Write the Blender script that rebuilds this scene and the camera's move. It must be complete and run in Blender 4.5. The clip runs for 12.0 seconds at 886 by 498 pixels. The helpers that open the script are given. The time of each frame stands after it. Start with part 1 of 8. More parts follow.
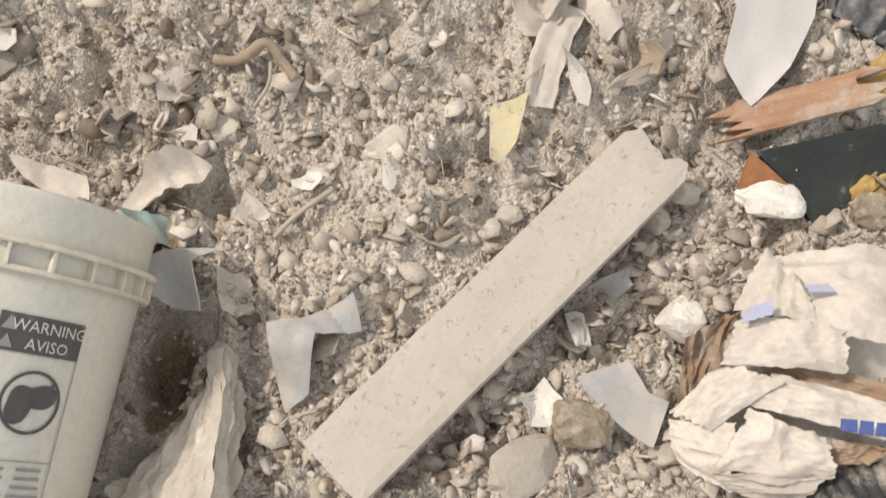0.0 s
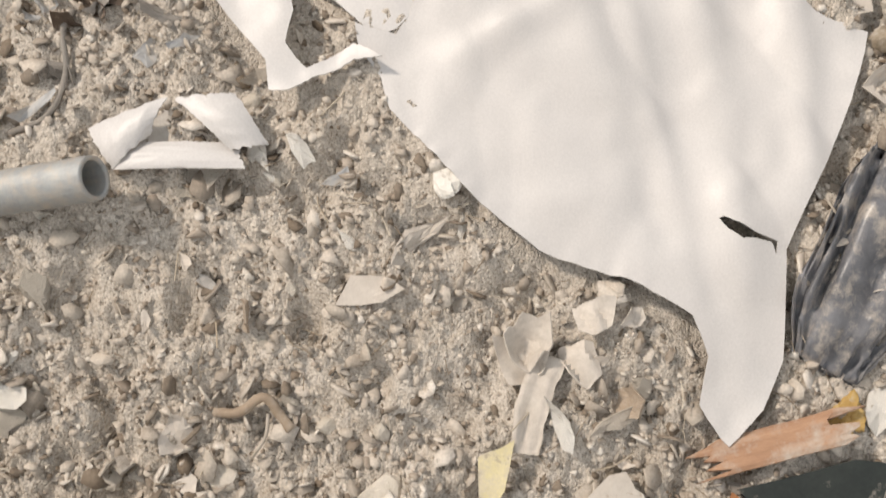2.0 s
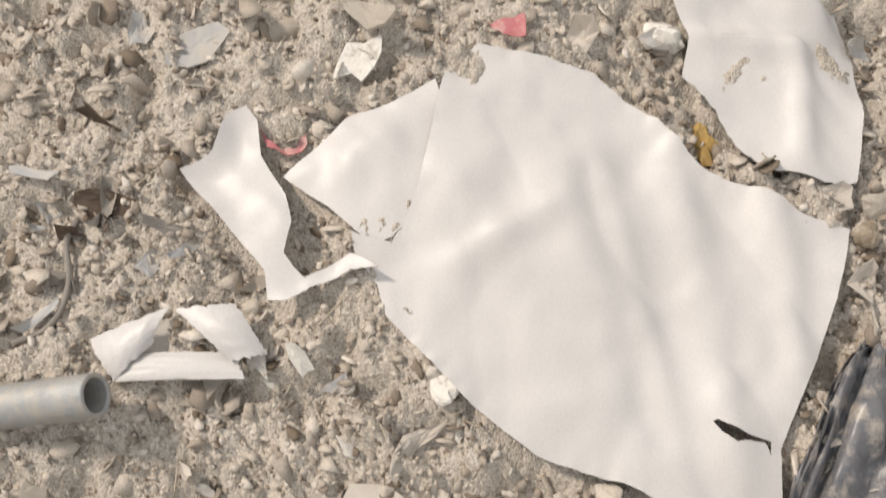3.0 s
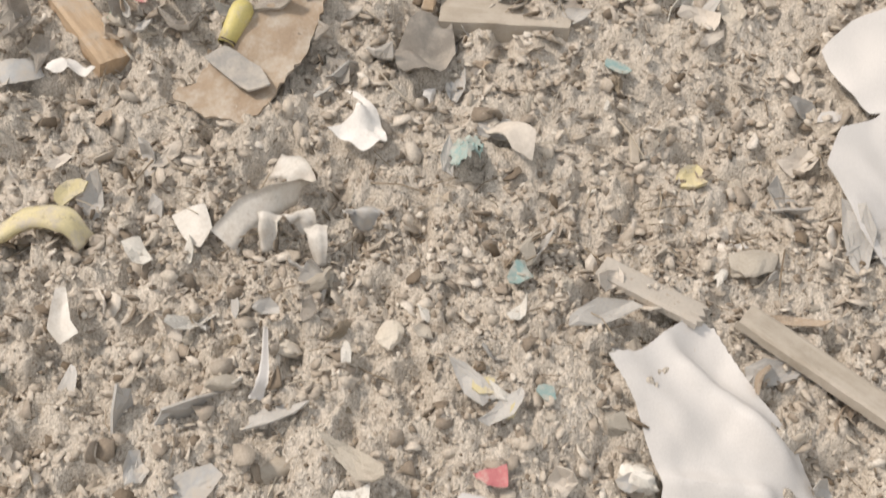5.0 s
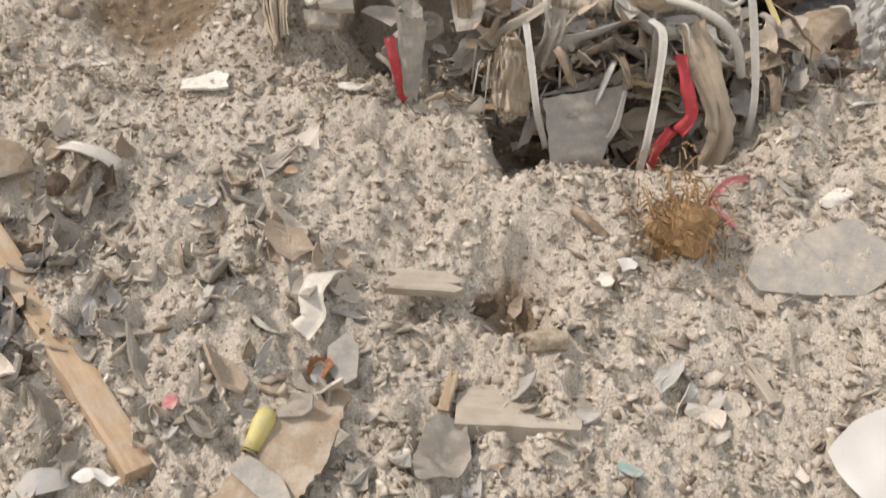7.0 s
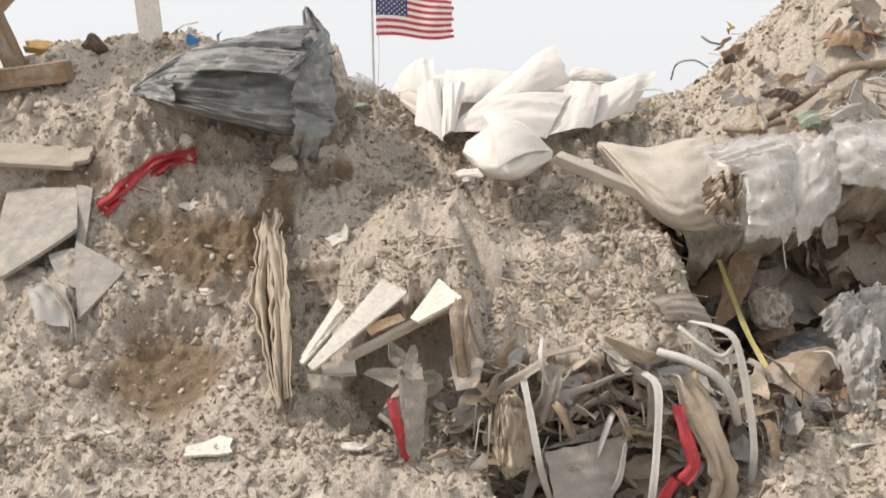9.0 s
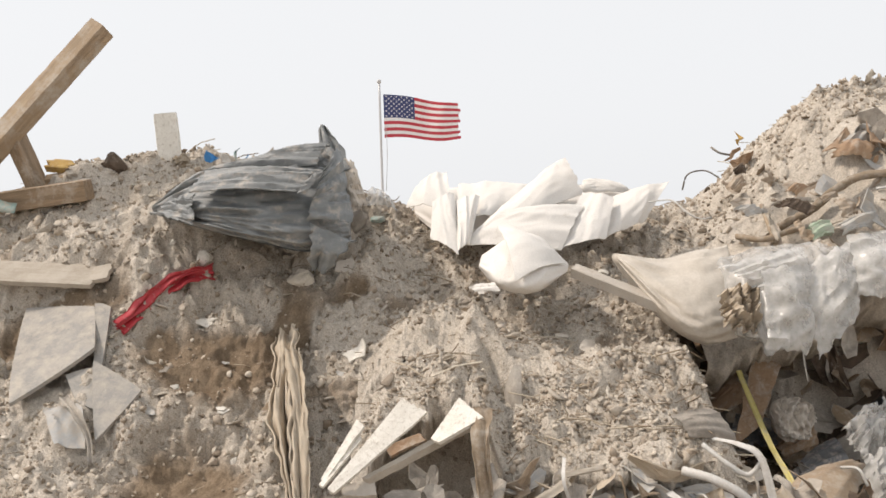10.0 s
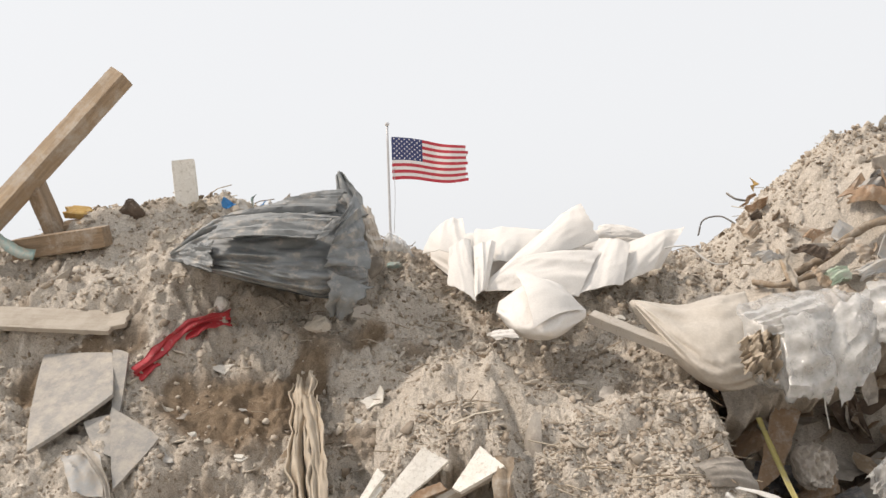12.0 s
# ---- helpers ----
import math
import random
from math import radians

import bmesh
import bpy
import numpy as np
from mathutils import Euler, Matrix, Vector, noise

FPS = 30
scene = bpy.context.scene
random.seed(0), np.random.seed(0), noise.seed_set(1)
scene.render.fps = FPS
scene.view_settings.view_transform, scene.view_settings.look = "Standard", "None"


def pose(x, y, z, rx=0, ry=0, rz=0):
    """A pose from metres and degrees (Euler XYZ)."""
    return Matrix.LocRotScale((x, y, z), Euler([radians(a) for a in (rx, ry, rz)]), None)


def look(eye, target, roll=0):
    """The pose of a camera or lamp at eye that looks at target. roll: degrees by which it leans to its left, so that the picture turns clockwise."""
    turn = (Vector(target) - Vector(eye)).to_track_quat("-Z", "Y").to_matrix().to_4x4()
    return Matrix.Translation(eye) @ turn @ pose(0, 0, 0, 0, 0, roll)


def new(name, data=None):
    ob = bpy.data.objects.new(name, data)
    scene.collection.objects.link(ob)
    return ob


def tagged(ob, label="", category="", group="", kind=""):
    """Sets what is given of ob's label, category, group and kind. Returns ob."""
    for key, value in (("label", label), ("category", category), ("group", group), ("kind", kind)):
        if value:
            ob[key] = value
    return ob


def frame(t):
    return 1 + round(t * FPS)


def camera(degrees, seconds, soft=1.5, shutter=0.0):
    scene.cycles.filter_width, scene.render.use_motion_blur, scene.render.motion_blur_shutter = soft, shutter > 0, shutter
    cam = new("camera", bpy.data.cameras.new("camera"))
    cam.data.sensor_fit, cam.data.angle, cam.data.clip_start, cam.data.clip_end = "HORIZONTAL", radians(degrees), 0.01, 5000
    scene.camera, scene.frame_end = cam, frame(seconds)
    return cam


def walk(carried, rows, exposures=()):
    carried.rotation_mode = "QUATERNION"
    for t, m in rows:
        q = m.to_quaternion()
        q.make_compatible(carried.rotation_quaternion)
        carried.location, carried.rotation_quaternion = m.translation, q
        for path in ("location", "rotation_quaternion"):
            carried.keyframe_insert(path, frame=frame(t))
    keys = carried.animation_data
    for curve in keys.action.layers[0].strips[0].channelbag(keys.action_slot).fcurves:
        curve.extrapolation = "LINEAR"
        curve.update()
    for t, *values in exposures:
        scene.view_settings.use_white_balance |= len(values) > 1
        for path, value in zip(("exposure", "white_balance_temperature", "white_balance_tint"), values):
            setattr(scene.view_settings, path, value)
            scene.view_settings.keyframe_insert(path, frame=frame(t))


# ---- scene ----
cam = camera(49.0, 12.0, soft=1.5, shutter=0.3)
PATH = [
    (0, (0.000, -0.000, 0.968), (-0.020, 0.929, -0.803), 2.24),
    (0.5, (0.000, 0.042, 1.003), (-0.022, 1.023, -0.739), 1.94),
    (1, (0.006, 0.082, 1.042), (-0.010, 1.147, -0.650), 1.88),
    (1.5, (0.008, 0.109, 1.078), (-0.017, 1.262, -0.555), 1.27),
    (2, (0.007, 0.150, 1.123), (-0.034, 1.363, -0.466), 0.28),
    (2.5, (0.007, 0.196, 1.172), (-0.030, 1.470, -0.369), -0.16),
    (3, (0.003, 0.246, 1.230), (-0.032, 1.595, -0.245), -0.37),
    (3.5, (-0.000, 0.298, 1.298), (-0.009, 1.716, -0.113), 0.69),
    (3.7, (-0.001, 0.320, 1.328), (-0.007, 1.767, -0.053), 0.73),
    (5.3, (-0.029, 0.506, 1.603), (-0.006, 2.106, 0.403), 2.05),
    (5.5, (-0.030, 0.521, 1.630), (-0.004, 2.156, 0.479), 1.69),
    (6, (-0.035, 0.546, 1.696), (-0.009, 2.252, 0.654), 1.45),
    (6.5, (-0.046, 0.560, 1.760), (-0.030, 2.331, 0.832), 1.18),
    (7, (-0.051, 0.575, 1.818), (-0.053, 2.402, 1.004), 1.01),
    (7.5, (-0.047, 0.589, 1.857), (-0.048, 2.479, 1.204), 0.31),
    (7.7, (-0.047, 0.589, 1.872), (-0.045, 2.501, 1.283), 0.06),
    (9.3, (-0.093, 0.571, 1.961), (-0.072, 2.567, 1.827), -1.28),
    (9.5, (-0.099, 0.573, 1.975), (-0.080, 2.571, 1.887), -1.47),
    (10, (-0.108, 0.569, 2.001), (-0.098, 2.569, 1.987), -1.83),
    (10.5, (-0.118, 0.563, 2.015), (-0.115, 2.563, 2.049), -2.00),
    (11, (-0.127, 0.560, 2.019), (-0.119, 2.560, 2.061), -2.34),
    (11.5, (-0.134, 0.560, 2.023), (-0.125, 2.559, 2.081), -2.23),
    (12, (-0.145, 0.561, 2.020), (-0.144, 2.560, 2.090), -1.89),
]
walk(cam, [(t, look(eye, target, roll)) for t, eye, target, roll in PATH],
     exposures=[(0.0, 0.28), (3.5, 0.17), (5.5, 0.28), (7.5, 0.31), (9.5, 0.36), (12.0, 0.34)])

# ---- world and sun ----
world = bpy.data.worlds.new("sky")
scene.world = world
world.use_nodes = True
wn, wl = world.node_tree.nodes, world.node_tree.links
sky = wn.new("ShaderNodeTexSky")
sky.sky_type = "NISHITA"
sky.sun_disc = False
sky.sun_elevation, sky.sun_rotation = radians(52), radians(-87)
sky.dust_density, sky.air_density = 4.0, 1.0
pale = wn.new("ShaderNodeHueSaturation")
pale.inputs["Saturation"].default_value = 0.25
pale.inputs["Value"].default_value = 0.06
wl.new(sky.outputs[0], pale.inputs["Color"])
haze = wn.new("ShaderNodeMix")
haze.data_type = "RGBA"
haze.inputs["Factor"].default_value = 0.78
haze.inputs["B"].default_value = (0.83, 0.835, 0.85, 1)
wl.new(pale.outputs[0], haze.inputs["A"])
back = wn["Background"]
back.inputs["Strength"].default_value = 1.0
wl.new(haze.outputs["Result"], back.inputs["Color"])

sun = new("sun", bpy.data.lights.new("sun", "SUN"))
sun.data.energy, sun.data.angle, sun.data.color = 2.5, radians(6), (1.0, 0.88, 0.765)
sun.matrix_world = look((-2.4, 0.1, 3.1), (0, 0, 0))

# ---- materials ----
def mat_base(name, rough=0.8, metal=0.0):
    m = bpy.data.materials.new(name)
    m.use_nodes = True
    b = m.node_tree.nodes["Principled BSDF"]
    b.inputs["Roughness"].default_value, b.inputs["Metallic"].default_value = rough, metal
    return m, m.node_tree.nodes, m.node_tree.links, b


def noise_node(n, l, scale, detail=6, rough=0.6, coord="Object", stretch=None):
    tc = n.new("ShaderNodeTexCoord")
    t = n.new("ShaderNodeTexNoise")
    t.inputs["Scale"].default_value, t.inputs["Detail"].default_value, t.inputs["Roughness"].default_value = scale, detail, rough
    if stretch:
        mp = n.new("ShaderNodeMapping")
        mp.inputs["Scale"].default_value = stretch
        l.new(tc.outputs[coord], mp.inputs[0])
        l.new(mp.outputs[0], t.inputs["Vector"])
    else:
        l.new(tc.outputs[coord], t.inputs["Vector"])
    return t.outputs["Fac"]


def ramp(n, l, fac, *stops):
    r = n.new("ShaderNodeValToRGB")
    e = r.color_ramp.elements
    while len(e) < len(stops):
        e.new(0.5)
    for k, (p, c) in enumerate(stops):
        e[k].position, e[k].color = p, (*c, 1)
    l.new(fac, r.inputs[0])
    return r.outputs[0]


def mix(n, l, fac, a, b, mode="MIX"):
    m = n.new("ShaderNodeMix")
    m.data_type, m.blend_type = "RGBA", mode
    for sock, v in (("Factor", fac), ("A", a), ("B", b)):
        if isinstance(v, (int, float)):
            m.inputs[sock].default_value = v
        elif isinstance(v, tuple):
            m.inputs[sock].default_value = (*v, 1)
        else:
            l.new(v, m.inputs[sock])
    return m.outputs["Result"]


def bump(n, l, b, fac, strength=0.4, dist=0.004):
    k = n.new("ShaderNodeBump")
    k.inputs["Strength"].default_value, k.inputs["Distance"].default_value = strength, dist
    l.new(fac, k.inputs["Height"])
    l.new(k.outputs[0], b.inputs["Normal"])


DUST = (0.44, 0.39, 0.33)


def surface(name, light, dark, rough=0.75, metal=0.0, scale=14, fine=180, dust=0.25, relief=0.25, stretch=None, alpha=None, vary=0.0, speck=0.0):
    """A worn surface: two scales of mottling, grains of grey dust and a fine relief."""
    m, n, l, b = mat_base(name, rough, metal)
    big = noise_node(n, l, scale, 5, 0.6, stretch=stretch)
    small = noise_node(n, l, fine, 4, 0.7, stretch=stretch)
    col = ramp(n, l, big, (0.3, dark), (0.68, light))
    col = mix(n, l, 0.22, col, ramp(n, l, small, (0.3, tuple(0.55 * c for c in dark)), (0.7, tuple(min(1, 1.15 * c) for c in light))))
    if dust:
        f = ramp(n, l, noise_node(n, l, scale * 2.3, 8, 0.75), (0.62 - dust * 0.5, (0, 0, 0)), (0.8 - dust * 0.35, (1, 1, 1)))
        col = mix(n, l, f, col, DUST)
    if speck:
        f = ramp(n, l, noise_node(n, l, 75, 3, 0.8), (0.60, (0, 0, 0)), (0.66, (1, 1, 1)))
        col = mix(n, l, f, col, mix(n, l, speck, col, (0.26, 0.21, 0.155)))
    if vary:
        oi = n.new("ShaderNodeObjectInfo")
        hs = n.new("ShaderNodeHueSaturation")
        mr = n.new("ShaderNodeMapRange")
        mr.inputs["To Min"].default_value, mr.inputs["To Max"].default_value = 1 - vary, 1 + vary
        l.new(oi.outputs["Random"], mr.inputs[0])
        l.new(mr.outputs[0], hs.inputs["Value"])
        l.new(col, hs.inputs["Color"])
        col = hs.outputs[0]
    l.new(col, b.inputs["Base Color"])
    if relief:
        bump(n, l, b, small, relief, 0.003)
    if alpha is not None:
        b.inputs["Alpha"].default_value = alpha
    return m


def soil_material():
    m, n, l, b = mat_base("dusty_soil", 0.95)
    big = noise_node(n, l, 5.0, 8, 0.65)
    mid = noise_node(n, l, 26, 6, 0.65)
    fine = noise_node(n, l, 240, 5, 0.75)
    col = ramp(n, l, mid, (0.28, (0.35, 0.303, 0.248)), (0.46, (0.54, 0.486, 0.418)), (0.72, (0.67, 0.617, 0.55)))
    col = mix(n, l, ramp(n, l, big, (0.42, (0, 0, 0)), (0.65, (1, 1, 1))), col, mix(n, l, 0.4, col, (0.36, 0.295, 0.22)))
    col = mix(n, l, 0.45, col, ramp(n, l, fine, (0.3, (0.24, 0.205, 0.165)), (0.5, (0.52, 0.468, 0.40)), (0.72, (0.71, 0.665, 0.60))))
    # bare damp earth, and shade painted into the pits and the hollow
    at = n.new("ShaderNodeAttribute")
    at.attribute_name = "damp_and_shade"
    damp_and_shade = ramp(n, l, mid, (0.3, (0.15, 0.105, 0.065)), (0.7, (0.27, 0.205, 0.14)))
    col = mix(n, l, at.outputs["Fac"], col, damp_and_shade)
    tc = n.new("ShaderNodeTexCoord")
    grains = n.new("ShaderNodeTexVoronoi")
    grains.inputs["Scale"].default_value = 330
    l.new(tc.outputs["Object"], grains.inputs["Vector"])
    shade = n.new("ShaderNodeSeparateColor")
    l.new(grains.outputs["Color"], shade.inputs[0])
    col = mix(n, l, 0.8, col, mix(n, l, 1.0, col, ramp(n, l, shade.outputs[0], (0.0, (0.66, 0.64, 0.61)), (0.5, (1.0, 0.99, 0.98)), (1.0, (1.16, 1.15, 1.14))), "MULTIPLY"))
    l.new(col, b.inputs["Base Color"])
    bump(n, l, b, grains.outputs["Distance"], 0.6, -0.0035)
    k = n.new("ShaderNodeBump")
    k.inputs["Strength"].default_value, k.inputs["Distance"].default_value = 0.7, 0.009
    l.new(noise_node(n, l, 70, 4, 0.7), k.inputs["Height"])
    l.new(k.outputs[0], b.inputs["Normal"].links[0].from_node.inputs["Normal"])
    return m


SOIL = soil_material()


def rubble_material(name, stops, rough=0.95, fine=260):
    """Loose pieces in one mesh, each of its own shade."""
    m, n, l, b = mat_base(name, rough)
    g = n.new("ShaderNodeNewGeometry")
    col = ramp(n, l, g.outputs["Random Per Island"], *stops)
    f = noise_node(n, l, fine, 4, 0.7)
    col = mix(n, l, 0.45, col, mix(n, l, 1.0, col, ramp(n, l, f, (0.3, (0.5, 0.48, 0.45)), (0.7, (1.25, 1.22, 1.2))), "MULTIPLY"))
    l.new(col, b.inputs["Base Color"])
    bump(n, l, b, f, 0.5, 0.003)
    return m


GRAVEL = rubble_material("gravel", [(0.0, (0.18, 0.14, 0.10)), (0.2, (0.36, 0.305, 0.245)), (0.6, (0.50, 0.44, 0.37)), (0.9, (0.61, 0.555, 0.48)), (1.0, (0.70, 0.65, 0.575))])
EARTH = rubble_material("earth_crumbs", [(0.0, (0.20, 0.155, 0.11)), (0.2, (0.36, 0.30, 0.235)), (0.7, (0.47, 0.405, 0.33)), (1.0, (0.62, 0.56, 0.475))])
CHIPS = rubble_material("chips", [(0.0, (0.17, 0.13, 0.09)), (0.25, (0.36, 0.31, 0.255)), (0.6, (0.50, 0.445, 0.375)), (0.88, (0.59, 0.53, 0.455)), (1.0, (0.69, 0.64, 0.57))])
FIBRES = rubble_material("fibres", [(0.0, (0.2, 0.15, 0.1)), (0.5, (0.44, 0.37, 0.28)), (1.0, (0.66, 0.6, 0.5))])

# ---- the lie of the land ----
def rnd(i, j, s):
    v = np.sin(i * 127.1 + j * 311.7 + s * 74.7) * 43758.5453
    return v - np.floor(v)


def vnoise(x, y, s):
    """Smooth noise, 0 to 1, one cell a unit."""
    i, j = np.floor(x), np.floor(y)
    u, v = x - i, y - j
    u, v = u * u * (3 - 2 * u), v * v * (3 - 2 * v)
    a = rnd(i, j, s) * (1 - u) + rnd(i + 1, j, s) * u
    b = rnd(i, j + 1, s) * (1 - u) + rnd(i + 1, j + 1, s) * u
    return a * (1 - v) + b * v


def fbm(x, y, s, n=3):
    return sum((vnoise(x * 2 ** k, y * 2 ** k, s + k * 7.3) - 0.5) / 2 ** k for k in range(n))


def clods(x, y, s, fill=0.6, sharp=0.5, rough=False):
    """Lumps, one a cell at most: 0 between them, up to 1 on top."""
    i, j = np.floor(x), np.floor(y)
    best = np.zeros_like(x)
    for di in (-1, 0, 1):
        for dj in (-1, 0, 1):
            a, b = i + di, j + dj
            cx, cy = a + rnd(a, b, s), b + rnd(a, b, s + 1)
            r = 0.35 + 0.5 * rnd(a, b, s + 2)
            ang = 6.28 * rnd(a, b, s + 4)
            dx, dy = x - cx, y - cy
            ex = dx * np.cos(ang) + dy * np.sin(ang)
            ey = (dy * np.cos(ang) - dx * np.sin(ang)) * (1 + 0.8 * rnd(a, b, s + 5))
            q = np.clip(1 - (ex * ex + ey * ey) / (r * r), 0, 1) ** sharp
            q = q * (0.65 + 0.6 * rnd(np.floor(x * 5 + a), np.floor(y * 5 + b), s + 6)) if rough else q
            best = np.maximum(best, q * r / 0.85 * (rnd(a, b, s + 3) < fill))
    return best


def step(v, a, b):
    u = np.clip((v - a) / (b - a), 0, 1)
    return u * u * (3 - 2 * u)


def hump(x, y, cx, cy, rx, ry):
    return np.exp(-((x - cx) / rx) ** 2 - ((y - cy) / ry) ** 2)


SLOPE_Y = [-600, -3, -0.6, -0.2, 0.2, 0.6, 1.0, 1.4, 1.8, 2.2, 2.6, 3.0, 3.4, 3.8, 4.15, 4.4, 4.9, 6.0, 9.0, 600]
SLOPE_Z = [-0.6, -0.45, -0.18, -0.14, -0.08, 0.03, 0.29, 0.5, 0.6, 0.79, 1.03, 1.25, 1.53, 1.81, 2.05, 2.1, 1.95, 1.3, 0.4, 0.2]
TABLE_Y = np.arange(-3, 8, 0.02)
TABLE_Z = np.convolve(np.pad(np.interp(TABLE_Y, SLOPE_Y, SLOPE_Z), 8, mode="edge"), np.hanning(19)[1:-1] / np.hanning(19).sum(), mode="valid")


def land(x, y, hollow=True):
    """Height of the heap without its loose clods."""
    z = np.where((y > -2.8) & (y < 7.8), np.interp(y, TABLE_Y, TABLE_Z), np.interp(y, SLOPE_Y, SLOPE_Z))
    near = step(y, -6, -1) * (1 - step(y, 7, 12)) * (1 - step(np.abs(x), 3, 8))
    # crest: higher at the sides, a saddle in the middle
    z = z + near * 0.28 * hump(x, y, -1.15, 4.35, 0.75, 0.5)
    z = z + near * 0.54 * step(x, 0.70, 1.5) * hump(0, y, 0, 4.05, 1, 0.6)
    # ledge with rubbish hanging out of its face
    deep = 0.18 * (1 - step(x, -0.02, 0.10))
    ledge = step(x, -0.42, -0.2) * (1 - step(x, 0.58, 0.76))
    z = z + near * ledge * (0.17 * step(y - deep, 3.16, 3.22) * (1 - step(y, 3.24 + deep, 3.75)) - (0.25 - 0.75 * deep) * hump(0, y - 1.1 * deep, 0, 2.94, 1, 0.17) - 1.2 * deep * hump(0, y, 0, 3.27, 1, 0.1))
    # hollow under the plastic
    if hollow:
        z = z - near * step(x, 0.60, 0.76) * (1 - step(x, 1.95, 2.3)) * step(y, 2.95, 3.1) * (1 - step(y, 3.80, 3.88)) * np.maximum(z - 1.17 - 0.1 * (y - 3), 0)
    z = z - near * 0.14 * hump(x, y, -1.45, 3.72, 0.16, 0.1)
    # worn steps of bare earth
    z = z - near * 0.10 * hump(x, y, -0.82, 3.25, 0.22, 0.2) - near * 0.09 * hump(x, y, -0.85, 3.68, 0.26, 0.17)
    # footprint hollow
    z = z - near * 0.11 * hump(x, y, 0.12, 2.43, 0.09, 0.09) - near * 0.09 * hump(x, y, -1.02, 2.52, 0.14, 0.10)
    # gap beside the pail
    z = z - near * 0.07 * hump(x, y, -0.31, 0.37, 0.035, 0.08)
    # gentle swells
    z = z + near * (0.05 * fbm(x * 1.7 + 3.1, y * 1.7, 5) + 0.03 * fbm(x * 4.5, y * 4.5, 9))
    return z

# ---- ground: one sheet to the horizon ----
# trodden spots under the larger sheets and the plank: centre and half-widths
FLAT = [(0.2, 1.02, 0.27, 0.2), (0.3, 0.85, 0.12, 0.12), (0.14, 0.55, 0.12, 0.1), (0.04, 0.45, 0.12, 0.1), (-0.07, 0.34, 0.12, 0.1), (-0.24, 1.08, 0.1, 0.12)]


def shards(x, y, s, fill=0.5):
    """Angular broken pieces, one a cell at most: steep sides and tilted flat tops, 0 to about 1."""
    i, j = np.floor(x), np.floor(y)
    best = np.zeros_like(x)
    for di in (-1, 0, 1):
        for dj in (-1, 0, 1):
            a, b = i + di, j + dj
            r = 0.35 + 0.5 * rnd(a, b, s + 2)
            ang = 6.28 * rnd(a, b, s + 4)
            dx, dy = x - a - rnd(a, b, s), y - b - rnd(a, b, s + 1)
            ex = dx * np.cos(ang) + dy * np.sin(ang)
            ey = (dy * np.cos(ang) - dx * np.sin(ang)) * (1 + 1.2 * rnd(a, b, s + 5))
            m = np.maximum(np.maximum(np.abs(ex), np.abs(ey)), 0.75 * np.abs(ex + ey))
            q = np.clip((1 - m / r) * 3.0, 0, 1) * (0.65 + 0.5 * ex / r + 0.25 * ey / r)
            best = np.maximum(best, q * r / 0.85 * (rnd(a, b, s + 3) < fill))
    return best


def billow(x, y, s):
    """Rounded crumbs with sharp gaps between them, about -0.35 to 0.65."""
    return np.abs(vnoise(x, y, s) - 0.5) * 2 - 0.35


def ripple(x, y):
    """Clods, gravel and crumbs on top of land()."""
    near = step(y, -3, -0.5) * (1 - step(y, 5, 7)) * (1 - step(np.abs(x), 3, 5))
    near = near * (1 - step(np.abs(x) / np.clip(0.52 + 0.40 * y, 0.5, 2.6), 0.99, 1.12)) * step(y, -0.12, 0.0)
    far = step(y, 1.9, 3.0)
    smooth = np.clip(hump(x, y, -0.50, 2.86, 0.22, 0.16) * 1.1 + damp_and_shade_patch(x, y) * 0.4, 0, 0.7)
    patch = step(vnoise(x * 5 + 9, y * 5, 31), 0.25, 0.7)
    wx, wy = x + 0.030 * fbm(x * 45, y * 45, 41, 4), y + 0.030 * fbm(x * 45 + 7, y * 45, 42, 4)
    z = (0.034 + 0.02 * far) * fbm(x * 9, y * 9, 12) + 0.022 * fbm(x * 26, y * 26, 13, 4)
    stones = 0.013 * shards(wx * 13, wy * 13, 21, 0.35) * (0.3 + 0.9 * patch) + 0.011 * shards(wx * 28, wy * 28, 25, 0.55) * (0.4 + 0.8 * patch)
    stones = stones + 0.008 * shards(wx * 60, wy * 60, 28, 0.7) + 0.006 * clods(wx * 120, wy * 120, 29, 0.7, 0.35) - 0.030 * step(vnoise(x * 22 + 3, y * 22, 61), 0.60, 0.85)
    loam = 0.040 * fbm(x * 5.5 + 1, y * 5.5, 63, 3) + 0.050 * patch * billow(wx * 12, wy * 12, 64) + (0.3 + 0.9 * patch) * (0.024 * billow(wx * 27 + 3, wy * 27, 65) + 0.014 * billow(wx * 58, wy * 58, 66)) + 0.008 * billow(wx * 115, wy * 115, 67)
    z = z + (1 - 0.8 * far) * stones + far * loam * (1 - 0.45 * step(x, 0.75, 1.0) * step(y, 3.5, 3.65)) + 0.005 * fbm(x * 110, y * 110, 15, 2)
    for cx, cy, rx, ry in FLAT:
        q = np.clip(1.6 - 1.6 * (((x - cx) / rx) ** 2 + ((y - cy) / ry) ** 2), 0, 1)
        z = z * (1 - 0.8 * q) - 0.008 * q
    return z * near * (1 - smooth)


